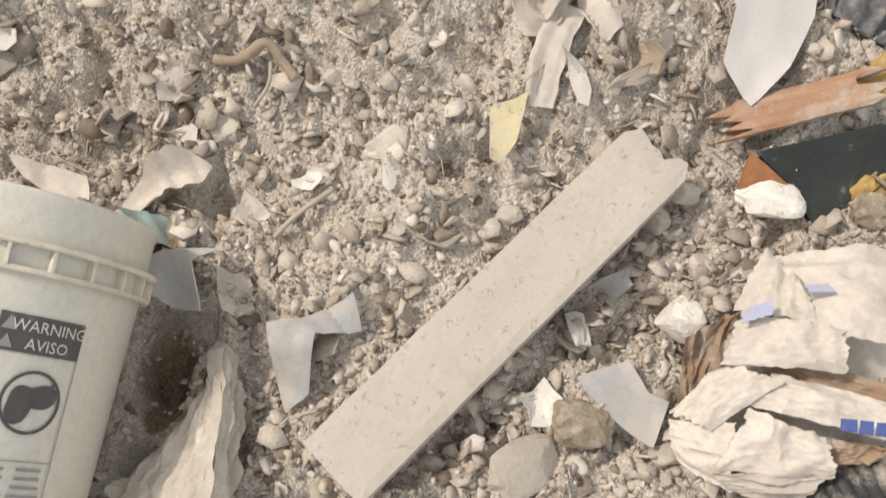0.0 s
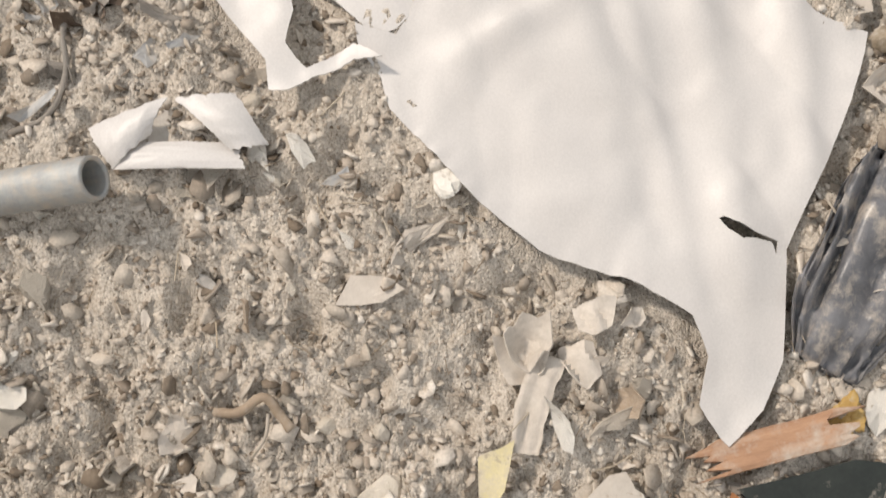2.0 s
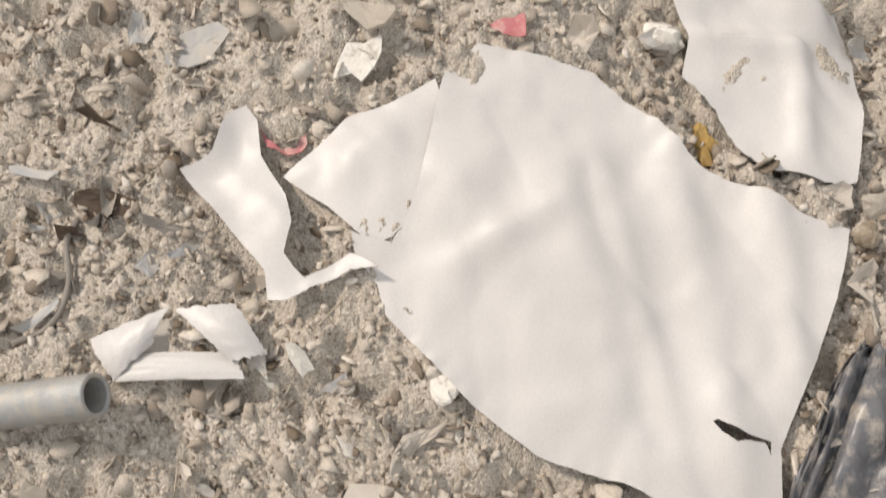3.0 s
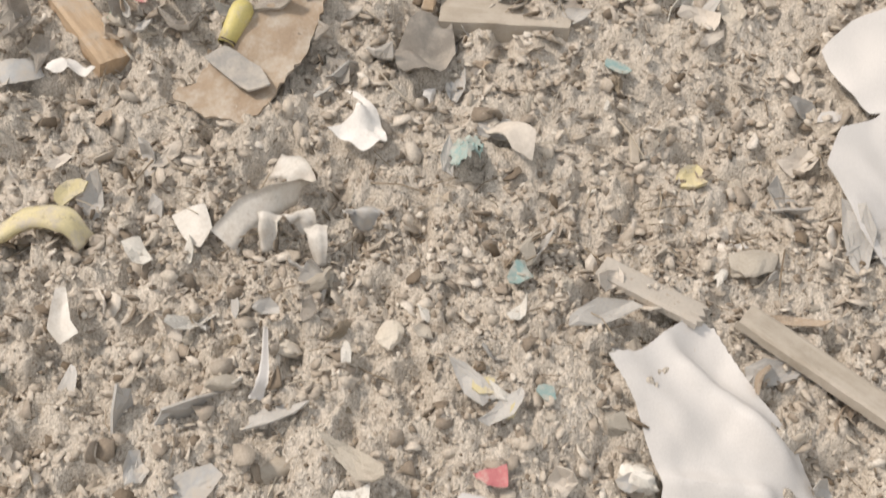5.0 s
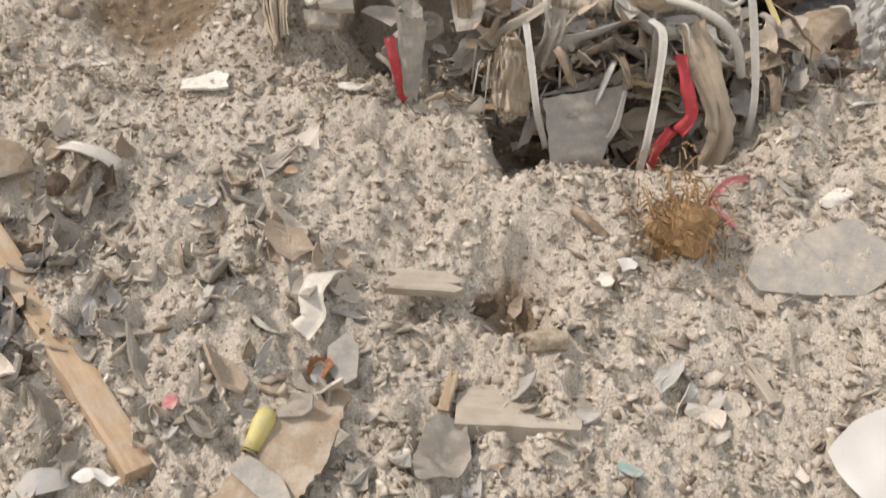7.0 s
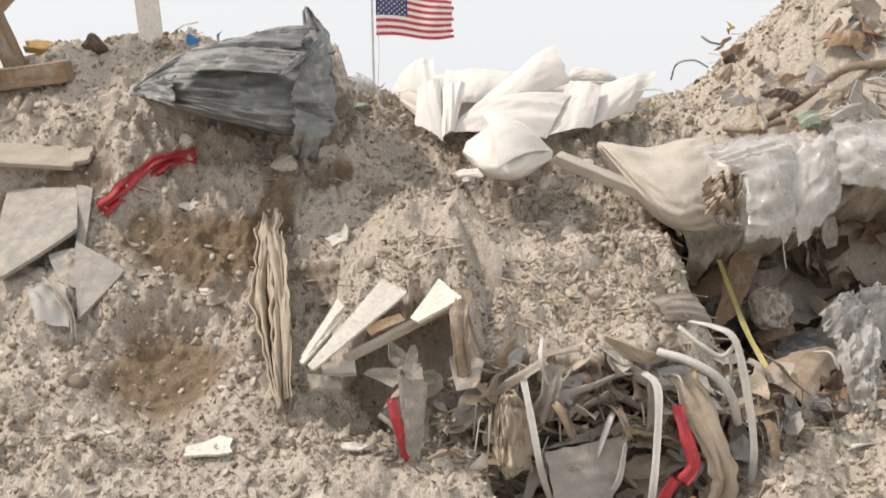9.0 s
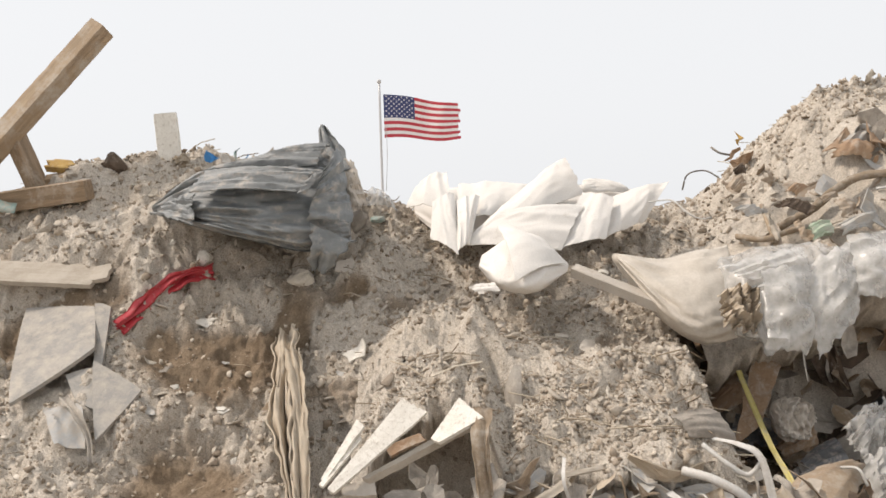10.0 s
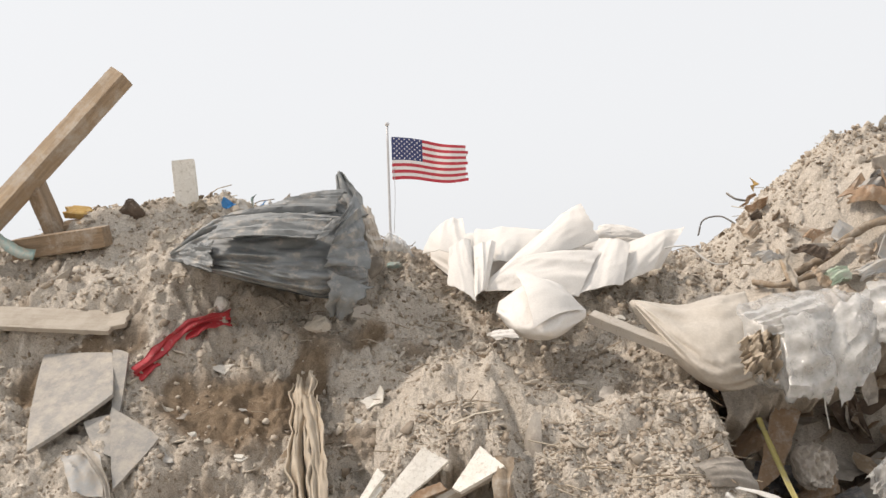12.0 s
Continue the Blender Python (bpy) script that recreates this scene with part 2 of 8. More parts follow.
def damp_and_shade_patch(x, y):
    w = 0.25 * fbm(x * 8, y * 8, 51)
    d = hump(x, y, -0.84, 3.2, 0.27, 0.24) + hump(x, y, -0.84, 3.62, 0.30, 0.15) + 0.62 * hump(x, y, -0.2, 3.72, 0.25, 0.1)
    # pail gap, pits, hollow and ledge foot: shade painted in as dark earth
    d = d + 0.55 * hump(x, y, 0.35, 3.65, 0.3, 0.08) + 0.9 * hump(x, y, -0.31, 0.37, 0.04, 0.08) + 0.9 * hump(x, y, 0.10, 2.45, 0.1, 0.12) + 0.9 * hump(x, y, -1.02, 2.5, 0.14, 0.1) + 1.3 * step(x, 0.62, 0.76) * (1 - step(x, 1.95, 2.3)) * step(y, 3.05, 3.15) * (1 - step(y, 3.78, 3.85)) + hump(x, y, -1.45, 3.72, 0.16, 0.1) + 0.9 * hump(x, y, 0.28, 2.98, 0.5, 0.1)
    d = d + 0.5 * step(vnoise(x * 31 + 5, y * 31, 91), 0.76, 0.95) * (1 - step(y, 2.2, 2.8)) + 0.55 * step(vnoise(x * 5 + 2, y * 9, 92), 0.68, 0.85) * step(y, 3.2, 3.4) * (1 - step(x, 0.6, 0.8))
    return np.clip(step(d + w, 0.4, 0.8), 0, 1)


def build_ground():
    ys = [0.0]
    while ys[-1] < 4.75:
        ys.append(ys[-1] + 0.0037 + 0.0008 * ys[-1])
    back = [-0.02 * 1.35 ** k for k in range(36)]
    fore = [ys[-1] + 0.02 * 1.32 ** k for k in range(36)]
    ys = np.array([v for v in back[::-1] if v > -600] + ys + [v for v in fore if v < 600])
    inner = np.linspace(-1, 1, 541)
    outer = 1 + 0.01 * 1.4 ** np.arange(20)
    u = np.concatenate([-outer[::-1], inner, outer])
    width = np.clip(0.52 + 0.40 * ys, 0.5, 2.6)
    x = u[None, :] * width[:, None]
    grow = np.maximum(np.abs(u) - 1, 0)[None, :]
    x = x + np.sign(u)[None, :] * grow * 60
    y = np.repeat(ys[:, None], len(u), 1)
    rise = ripple(x, y)
    z = land(x, y) + 0.85 * rise
    damp_and_shade = damp_and_shade_patch(x, y)
    y = y - 0.5 * rise * step(y, 2.4, 3.4) * (1 - step(y, 4.2, 4.6))
    r, c = x.shape
    idx = np.arange(r * c).reshape(r, c)
    quads = np.stack([idx[:-1, :-1], idx[:-1, 1:], idx[1:, 1:], idx[1:, :-1]], -1).reshape(-1, 4)
    me = bpy.data.meshes.new("ground")
    me.vertices.add(r * c)
    me.vertices.foreach_set("co", np.stack([x, y, z], -1).astype(np.float32).ravel())
    me.loops.add(quads.size)
    me.loops.foreach_set("vertex_index", quads.ravel().astype(np.int32))
    me.polygons.add(len(quads))
    me.polygons.foreach_set("loop_start", np.arange(0, quads.size, 4, dtype=np.int32))
    me.update(calc_edges=True)
    at = me.attributes.new("damp_and_shade", "FLOAT", "POINT")
    at.data.foreach_set("value", damp_and_shade.astype(np.float32).ravel())
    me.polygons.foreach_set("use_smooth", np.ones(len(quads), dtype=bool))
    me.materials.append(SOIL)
    ob = new("ground", me)
    return tagged(ob, "grey-brown dusty heap of soil, gravel and crumbled rubble", "ground", kind="structure")


build_ground()

# ---- builders ----
def height(x, y):
    return float(land(np.array(float(x)), np.array(float(y))) + ripple(np.array(float(x)), np.array(float(y))))


def lay(x, y, turn=0.0, lift=0.0, nod=0.0, lean=0.0):
    """A pose on the heap: turned about its normal, then nodded and leant, in degrees."""
    e = 0.06
    a, b = np.array([x - e, x + e, x, x]), np.array([y, y, y - e, y + e])
    h = land(a, b)
    nrm = Vector(((h[0] - h[1]) / (2 * e), (h[2] - h[3]) / (2 * e), 1)).normalized()
    tx = Vector((1, 0, 0)) - nrm * nrm.x
    tx.normalize()
    ty = nrm.cross(tx)
    m = Matrix((tx, ty, nrm)).transposed().to_4x4()
    return Matrix.Translation((x, y, height(x, y) + lift)) @ m @ pose(0, 0, 0, nod, lean, turn)


def mesh_of(name, verts, faces, material=None, smooth=False):
    me = bpy.data.meshes.new(name)
    me.from_pydata([tuple(v) for v in verts], [], faces)
    me.update()
    if material:
        me.materials.append(material)
    if smooth:
        me.polygons.foreach_set("use_smooth", np.ones(len(me.polygons), dtype=bool))
    return me


def from_bm(name, bm, material, smooth=True):
    bmesh.ops.recalc_face_normals(bm, faces=bm.faces)
    me = bpy.data.meshes.new(name)
    bm.to_mesh(me)
    bm.free()
    me.materials.append(material)
    if smooth:
        me.polygons.foreach_set("use_smooth", np.ones(len(me.polygons), dtype=bool))
    return me


def part(name, me, parent, label="", m=None):
    ob = new(name, me)
    ob.parent = parent
    if m is not None:
        ob.matrix_basis = m
    return tagged(ob, label)


def board_mesh(name, length, width, thick, material, ragged=0.0, seed=0, warp=0.0, ends=1):
    """A plank along x with worn edges; its far end, or both, may be broken off raggedly."""
    bm = bmesh.new()
    nx, ny = max(6, int(length / 0.02)), 8
    rng = random.Random(seed)
    jag = [rng.uniform(-1, 1) for _ in range(ny + 1)]
    jag2 = [rng.uniform(-1, 1) for _ in range(ny + 1)]
    grid = {}
    for s in (0, 1):
        for i in range(nx + 1):
            for j in range(ny + 1):
                u, v = i / nx, j / ny
                x = (u - 0.5) * length
                end = max(0, (u - 0.85) / 0.15)
                x += ragged * jag[j] * end
                if ends == 2:
                    x += ragged * jag2[j] * max(0, (0.15 - u) / 0.15)
                edge = 0.0025 if j in (0, ny) or i in (0, nx) else 0.0
                y = (v - 0.5) * width + 0.0018 * noise.noise((x * 18, v * 3, seed))
                z = (s - 0.5) * (thick - 2 * edge) + warp * ((u - 0.5) ** 2 * 4) + 0.0012 * noise.noise((x * 25, y * 60, seed + s * 9))
                grid[s, i, j] = bm.verts.new((x, y, z))
    for s in (0, 1):
        for i in range(nx):
            for j in range(ny):
                q = [grid[s, i, j], grid[s, i + 1, j], grid[s, i + 1, j + 1], grid[s, i, j + 1]]
                bm.faces.new(q if s else q[::-1])
    for i in range(nx):
        for j in (0, ny):
            bm.faces.new([grid[0, i, j], grid[0, i + 1, j], grid[1, i + 1, j], grid[1, i, j]])
    for j in range(ny):
        for i in (0, nx):
            bm.faces.new([grid[0, i, j], grid[0, i, j + 1], grid[1, i, j + 1], grid[1, i, j]])
    me = from_bm(name, bm, material, smooth=False)
    return me


def outline_curve(pts, n):
    """Resamples a closed outline to about n points, a little rounded."""
    p = np.array(pts, float)
    k = len(p)
    seg = np.hypot(*(np.roll(p, -1, 0) - p).T)
    out = []
    for a in range(k):
        p0, p1, p2, p3 = p[a - 1], p[a], p[(a + 1) % k], p[(a + 2) % k]
        m = max(2, int(n * seg[a] / seg.sum()))
        for t in np.arange(m) / m:
            cat = 0.5 * (2 * p1 + (p2 - p0) * t + (2 * p0 - 5 * p1 + 4 * p2 - p3) * t * t + (3 * p1 - p0 - 3 * p2 + p3) * t ** 3)
            out.append(0.18 * cat + 0.82 * (p1 + (p2 - p1) * t))
    return np.array(out)


def inside(poly, x, y):
    r = np.zeros(x.shape, bool)
    for (x1, y1), (x2, y2) in zip(poly, np.roll(poly, -1, 0)):
        c = (y1 > y) != (y2 > y)
        r ^= c & (x < (x2 - x1) * (y - y1) / (y2 - y1 + 1e-12) + x1)
    return r


def cut_sheet(pts, cell, ragged=0.0, seed=0):
    """A grid cut to an outline: x, y of its vertices and its quads."""
    poly = outline_curve(pts, 120)
    if ragged:
        g = np.random.RandomState(seed)
        poly = poly + g.normal(0, ragged, poly.shape)
    lo, hi = poly.min(0) - cell, poly.max(0) + cell
    gx, gy = np.meshgrid(np.arange(lo[0], hi[0], cell), np.arange(lo[1], hi[1], cell), indexing="ij")
    keep = inside(poly, gx[:-1, :-1] + cell / 2, gy[:-1, :-1] + cell / 2)
    used = np.zeros(gx.shape, int)
    for a in (0, 1):
        for b in (0, 1):
            used[a:used.shape[0] - 1 + a, b:used.shape[1] - 1 + b] += keep
    rim = (used > 0) & (used < 4)
    a, b = poly, np.roll(poly, -1, 0)
    for i, j in zip(*np.nonzero(rim)):
        q = np.array([gx[i, j], gy[i, j]])
        d = b - a
        t = np.clip(((q - a) * d).sum(1) / ((d * d).sum(1) + 1e-12), 0, 1)
        near = a + d * t[:, None]
        k = np.argmin(((near - q) ** 2).sum(1))
        gx[i, j], gy[i, j] = near[k]
    ri, rj = np.nonzero(rim)
    for q in np.array(pts, float) if not ragged else ():
        k = np.argmin((gx[ri, rj] - q[0]) ** 2 + (gy[ri, rj] - q[1]) ** 2)
        gx[ri[k], rj[k]], gy[ri[k], rj[k]] = q
    ids = -np.ones(gx.shape, int)
    ids[used > 0] = np.arange((used > 0).sum())
    quads = [(ids[i, j], ids[i + 1, j], ids[i + 1, j + 1], ids[i, j + 1]) for i, j in zip(*np.nonzero(keep))]
    return gx[used > 0], gy[used > 0], quads


COVER = []


def draped(name, x0, y0, pts, material, label, category, lift=0.012, fold=0.02, grain=6.0, seed=0, cell=0.012, thick=0.0015,
           curl=0.0, ragged=0.0, shape=None, smooth=True, tear=None, rigid=False):
    """A limp sheet laid over the heap: its outline round (x0, y0), with soft folds, edges that curl up."""
    lx, ly, quads = cut_sheet(pts, cell, ragged, seed)
    COVER.append(outline_curve(pts, 40) + (x0, y0))
    if tear:
        cut = np.array(tear) - (x0, y0)
        q = np.array(quads)
        gone = inside(cut, lx[q].mean(1), ly[q].mean(1))
        edge = np.intersect1d(q[gone].ravel(), q[~gone].ravel())
        quads = [f for f, g in zip(quads, gone) if not g]
        ca, cb = cut, np.roll(cut, -1, 0)
        for k in edge:
            p = np.array([lx[k], ly[k]])
            t = np.clip(((p - ca) * (cb - ca)).sum(1) / ((cb - ca) ** 2).sum(1), 0, 1)
            near = ca + (cb - ca) * t[:, None]
            lx[k], ly[k] = near[np.argmin(((near - p) ** 2).sum(1))]
    x, y = lx + x0, ly + y0
    z = land(x, y) + 0.5 * (0.030 * fbm(x * 9, y * 9, 12)) + lift
    if rigid:
        a = np.stack([lx, ly, np.ones_like(lx)], 1)
        z = a @ np.linalg.lstsq(a, z, rcond=None)[0]
    z = z + fold * fbm(lx * grain + seed, ly * grain, seed + 3, 2) + 0.25 * fold * np.abs(fbm((lx + ly) * grain * 2.1, (ly - lx) * grain * 0.8, seed + 5, 2)) * 2
    if curl:
        poly = outline_curve(pts, 80)
        d = np.min(np.hypot(lx[:, None] - poly[:, 0], ly[:, None] - poly[:, 1]), 1)
        z = z + curl * np.clip(1 - d / 0.05, 0, 1) ** 2 * (vnoise(lx * 9, ly * 9, seed + 8) - 0.35)
    if shape is not None:
        z = z + shape(lx, ly)
    zc = height(x0, y0)
    me = mesh_of(name, np.stack([lx, ly, z - zc], 1), quads, material, smooth)
    ob = new(name, me)
    ob.matrix_basis = Matrix.Translation((x0, y0, zc))
    if thick:
        md = ob.modifiers.new("thickness", "SOLIDIFY")
        md.thickness, md.offset = thick, -1
        ob.modifiers.new("crisp_edges", "EDGE_SPLIT").split_angle = radians(40)
    return tagged(ob, label, category)


def spline(pts, n):
    p = np.array(pts, float)
    q = np.vstack([2 * p[0] - p[1], p, 2 * p[-1] - p[-2]])
    out = []
    k = len(p) - 1
    for s in np.linspace(0, k - 1e-6, n):
        a = int(s)
        t = s - a
        p0, p1, p2, p3 = q[a:a + 4]
        out.append(0.5 * (2 * p1 + (p2 - p0) * t + (2 * p0 - 5 * p1 + 4 * p2 - p3) * t * t + (3 * p1 - p0 - 3 * p2 + p3) * t ** 3))
    return np.array(out)


def ribbon_mesh(name, pts, width, thick, material, n=24, side=(1, 0, 0), twist=0.0, ripple_amp=0.0, cross=2, taper=0.0, seed=0):
    """A strap along a curve: width across 'side', turned by twist degrees on its way; cross: steps across, for folds."""
    p = spline(pts, n)
    verts, faces = [], []
    for i in range(n):
        d = Vector(p[min(i + 1, n - 1)] - p[max(i - 1, 0)]).normalized()
        s = Vector(side)
        s = (s - d * s.dot(d)).normalized()
        u = d.cross(s)
        a = radians(twist) * i / (n - 1)
        s, u = s * math.cos(a) + u * math.sin(a), u * math.cos(a) - s * math.sin(a)
        w = width * (1 - taper * i / (n - 1)) * (1 + (0.12 + 0.02 * cross) * noise.noise((i * 0.25, seed, 0.5)))
        row = []
        for k in range(cross + 1):
            f = k / cross - 0.5
            off = ripple_amp * (2.2 * noise.noise((k * 4.2 / max(cross, 10) + seed, i * 0.05, seed * 2.3)) + 0.9 * noise.noise((k * 9.5 / max(cross, 10), i * 0.11, seed + 3)) + 0.25 * noise.noise((k * 0.5, i * 0.6, seed + 7)))
            row.append(Vector(p[i]) + s * w * f + u * off)
        verts.append(row)
    flat = []
    for sgn in (0.5, -0.5):
        for i in range(n):
            d = Vector(p[min(i + 1, n - 1)] - p[max(i - 1, 0)]).normalized()
            for k in range(cross + 1):
                a, b = verts[i][max(k - 1, 0)], verts[i][min(k + 1, cross)]
                nn = d.cross(b - a)
                nn = nn.normalized() if nn.length > 1e-9 else Vector((0, 0, 1))
                flat.append(verts[i][k] + nn * thick * sgn)
    c = cross + 1
    o = n * c
    for i in range(n - 1):
        for k in range(cross):
            a = i * c + k
            faces.append((a, a + 1, a + c + 1, a + c))
            faces.append((o + a + c, o + a + c + 1, o + a + 1, o + a))
        for k in (0, cross):
            a = i * c + k
            faces.append((a, a + c, o + a + c, o + a))
    for i in (0, n - 1):
        for k in range(cross):
            a = i * c + k
            faces.append((a, a + 1, o + a + 1, o + a))
    return mesh_of(name, flat, faces, material, True)


def tube_mesh(name, pts, radius, material, n=24, ring=8, taper=0.0, lump=0.0, seed=0):
    p = spline(pts, n)
    verts, faces = [], []
    for i in range(n):
        d = Vector(p[min(i + 1, n - 1)] - p[max(i - 1, 0)]).normalized()
        s = d.orthogonal().normalized()
        if abs(d.z) < 0.95:
            s = d.cross(Vector((0, 0, 1))).normalized()
        u = d.cross(s)
        for k in range(ring):
            a = 2 * math.pi * k / ring
            r = radius * (1 - taper * i / (n - 1)) * (1 + lump * noise.noise((math.cos(a) * 1.5, math.sin(a) * 1.5 + seed, i * 0.4)))
            verts.append(Vector(p[i]) + (s * math.cos(a) + u * math.sin(a)) * r)
    for i in range(n - 1):
        for k in range(ring):
            a, b = i * ring + k, i * ring + (k + 1) % ring
            faces.append((a, b, b + ring, a + ring))
    faces.append(tuple(range(ring))[::-1])
    faces.append(tuple((n - 1) * ring + k for k in range(ring)))
    return mesh_of(name, verts, faces, material, True)


def lathe_mesh(name, prof, material, n=48, smooth=True):
    """Turns a profile of (radius, height) about z."""
    verts, faces = [], []
    for r, z in prof:
        for k in range(n):
            a = 2 * math.pi * k / n
            verts.append((r * math.cos(a), r * math.sin(a), z))
    for i in range(len(prof) - 1):
        for k in range(n):
            a, b = i * n + k, i * n + (k + 1) % n
            faces.append((a, b, b + n, a + n))
    return mesh_of(name, verts, faces, material, smooth)


def lump_mesh(name, material, seed, size=(1, 1, 1), rough=0.35, sub=2, cut=0.0, freq=1.6, smooth=False):
    """A broken stone or clod: a ball pushed about by noise, some sides planed off."""
    bm = bmesh.new()
    bmesh.ops.create_icosphere(bm, subdivisions=sub, radius=1)
    rng = random.Random(seed)
    planes = [(Vector((rng.gauss(0, 1), rng.gauss(0, 1), rng.gauss(0, 1))).normalized(), rng.uniform(0.35, 0.7)) for _ in range(8)]
    for v in bm.verts:
        q = v.co.copy()
        d = 1 + rough * noise.noise(q * freq + Vector((seed * 3.7, 0, 0))) + rough * 0.5 * noise.noise(q * freq * 2.7 + Vector((0, seed * 1.9, 0)))
        q *= d
        if cut:
            for pn, pd in planes:
                e = q.dot(pn) - pd
                if e > 0:
                    q -= pn * e * cut
        v.co = (q.x * size[0], q.y * size[1], q.z * size[2])
    return from_bm(name, bm, material, smooth)


def shard_mesh(name, material, seed, size=1.0, thick=0.12, bend=0.3, sides=7, rows=4):
    """A flat torn scrap or broken flake: an uneven outline, bent, with a thickness."""
    rng = random.Random(seed)
    ph = [rng.uniform(0, 6.28) for _ in range(3)]
    asp = rng.uniform(0.35, 0.9)
    rad = [rng.uniform(0.5, 1.15) for _ in range(sides)]
    bend_dir = rng.uniform(0, 6.28)

    def at(k, f, s):
        a = 2 * math.pi * k / sides
        r = size * rad[k] * f
        x, y = r * math.cos(a), r * asp * math.sin(a)
        t = x * math.cos(bend_dir) + y * math.sin(bend_dir)
        z = bend * t * t / size + 0.25 * bend * size * math.sin(x / size * 4 + ph[0]) * math.cos(y / size * 3 + ph[1])
        z += 0.22 * bend * size * noise.noise((x / size * 2.2 + seed, y / size * 2.2, seed * 0.7))
        return (x, y, z + s * thick * size)
    verts, faces = [], []
    for s in (0, 1):
        verts.append(at(0, 0, s))
        for r in range(1, rows):
            verts += [at(k, r / (rows - 1), s) for k in range(sides)]
    half = 1 + (rows - 1) * sides
    for s in (0, 1):
        o = s * half
        for k in range(sides):
            f = (o, o + 1 + k, o + 1 + (k + 1) % sides)
            faces.append(f if s else f[::-1])
            for r in range(rows - 2):
                a, b = o + 1 + r * sides + k, o + 1 + r * sides + (k + 1) % sides
                q = (a, a + sides, b + sides, b)
                faces.append(q if s else q[::-1])
    e = 1 + (rows - 2) * sides
    for k in range(sides):
        a, b = e + k, e + (k + 1) % sides
        faces.append((a, b, half + b, half + a))
    return mesh_of(name, verts, faces, material, False)


def gather(name, label, category, pieces):
    """Makes one thing of several meshes: an Empty at their base, and each a named part."""
    lo = [min((ob.matrix_basis @ v.co)[k] for ob, _ in pieces for v in ob.data.vertices) for k in range(3)]
    hi = [max((ob.matrix_basis @ v.co)[k] for ob, _ in pieces for v in ob.data.vertices) for k in range(3)]
    root = new(name)
    root.matrix_basis = Matrix.Translation(((lo[0] + hi[0]) / 2, (lo[1] + hi[1]) / 2, lo[2]))
    inv = root.matrix_basis.inverted()
    for ob, word in pieces:
        ob.name = word
        ob.parent = root
        ob.matrix_basis = inv @ ob.matrix_basis
        for key in ("label", "category", "group"):
            if key in ob:
                del ob[key]
    return tagged(root, label, category)

# ---- stuffs of the rubbish ----
WOOD = surface("weathered_wood", (0.42, 0.37, 0.305), (0.30, 0.255, 0.20), 0.85, stretch=(1.5, 14, 14), scale=6, fine=40, dust=0.4)
PALE_WOOD = surface("pale_timber", (0.43, 0.32, 0.21), (0.23, 0.165, 0.105), 0.8, stretch=(1.2, 14, 14), scale=5, fine=50, dust=0.3, speck=0.5)
FRESH_WOOD = surface("fresh_broken_timber", (0.55, 0.41, 0.275), (0.36, 0.25, 0.155), 0.8, stretch=(1.2, 14, 14), scale=5, fine=50, dust=0.25, speck=0.4)
OLD_WOOD = surface("old_timber", (0.33, 0.235, 0.15), (0.15, 0.105, 0.065), 0.85, stretch=(1.2, 14, 14), scale=5, fine=50, dust=0.2, speck=0.5)
PAINTED = surface("dusty_painted_wood", (0.47, 0.43, 0.38), (0.40, 0.36, 0.31), 0.75, scale=9, fine=160, dust=0.3, relief=0.3, speck=0.6)
RED_WOOD = surface("red_brown_wood", (0.42, 0.25, 0.15), (0.26, 0.14, 0.08), 0.8, stretch=(2, 16, 16), scale=8, fine=60, dust=0.3)
DARK_WOOD = surface("dark_rotten_wood", (0.14, 0.10, 0.07), (0.05, 0.035, 0.025), 0.9, scale=20, dust=0.1)
BUCKET = surface("off_white_plastic", (0.63, 0.615, 0.545), (0.57, 0.55, 0.475), 0.38, scale=6, fine=120, dust=0.06, relief=0.04, speck=0.15)
GRIME = surface("dirty_plastic_rim", (0.70, 0.66, 0.56), (0.50, 0.45, 0.35), 0.5, scale=22, fine=150, dust=0.15, relief=0.1, speck=0.5)
INK = surface("dark_print", (0.09, 0.085, 0.085), (0.05, 0.05, 0.05), 0.5, dust=0.05, relief=0)
INK_GREY = surface("grey_print", (0.30, 0.29, 0.28), (0.24, 0.23, 0.22), 0.5, dust=0.05, relief=0)
BLUE_INK = surface("blue_print", (0.07, 0.10, 0.30), (0.05, 0.08, 0.24), 0.6, dust=0.1, relief=0)
FADED_INK = surface("faded_blue_print", (0.42, 0.44, 0.58), (0.36, 0.39, 0.54), 0.7, dust=0.35, relief=0)
VINYL = surface("white_vinyl", (0.59, 0.565, 0.54), (0.545, 0.52, 0.495), 0.45, scale=3, fine=400, dust=0.0, relief=0.03)
TARP = surface("white_cloth", (0.73, 0.70, 0.66), (0.69, 0.655, 0.61), 0.7, scale=7, fine=220, dust=0.06, relief=0.12)
PLASTER = surface("white_plaster", (0.78, 0.75, 0.69), (0.66, 0.62, 0.55), 0.9, scale=30, fine=200, dust=0.2, relief=0.6, vary=0.06, speck=0.4)
PAPER = surface("dirty_paper", (0.62, 0.565, 0.495), (0.52, 0.46, 0.395), 0.85, scale=16, fine=160, dust=0.3, relief=0.2, vary=0.12)
CARTON = surface("brown_cardboard", (0.36, 0.25, 0.16), (0.24, 0.15, 0.09), 0.85, scale=12, fine=120, dust=0.25, vary=0.1)
TAN = surface("dusty_cardboard", (0.38, 0.295, 0.21), (0.27, 0.20, 0.14), 0.85, scale=10, fine=140, dust=0.35, vary=0.1)
STONE = surface("pale_stone", (0.60, 0.55, 0.47), (0.42, 0.37, 0.30), 0.9, scale=26, fine=220, dust=0.35, relief=0.7, vary=0.22)
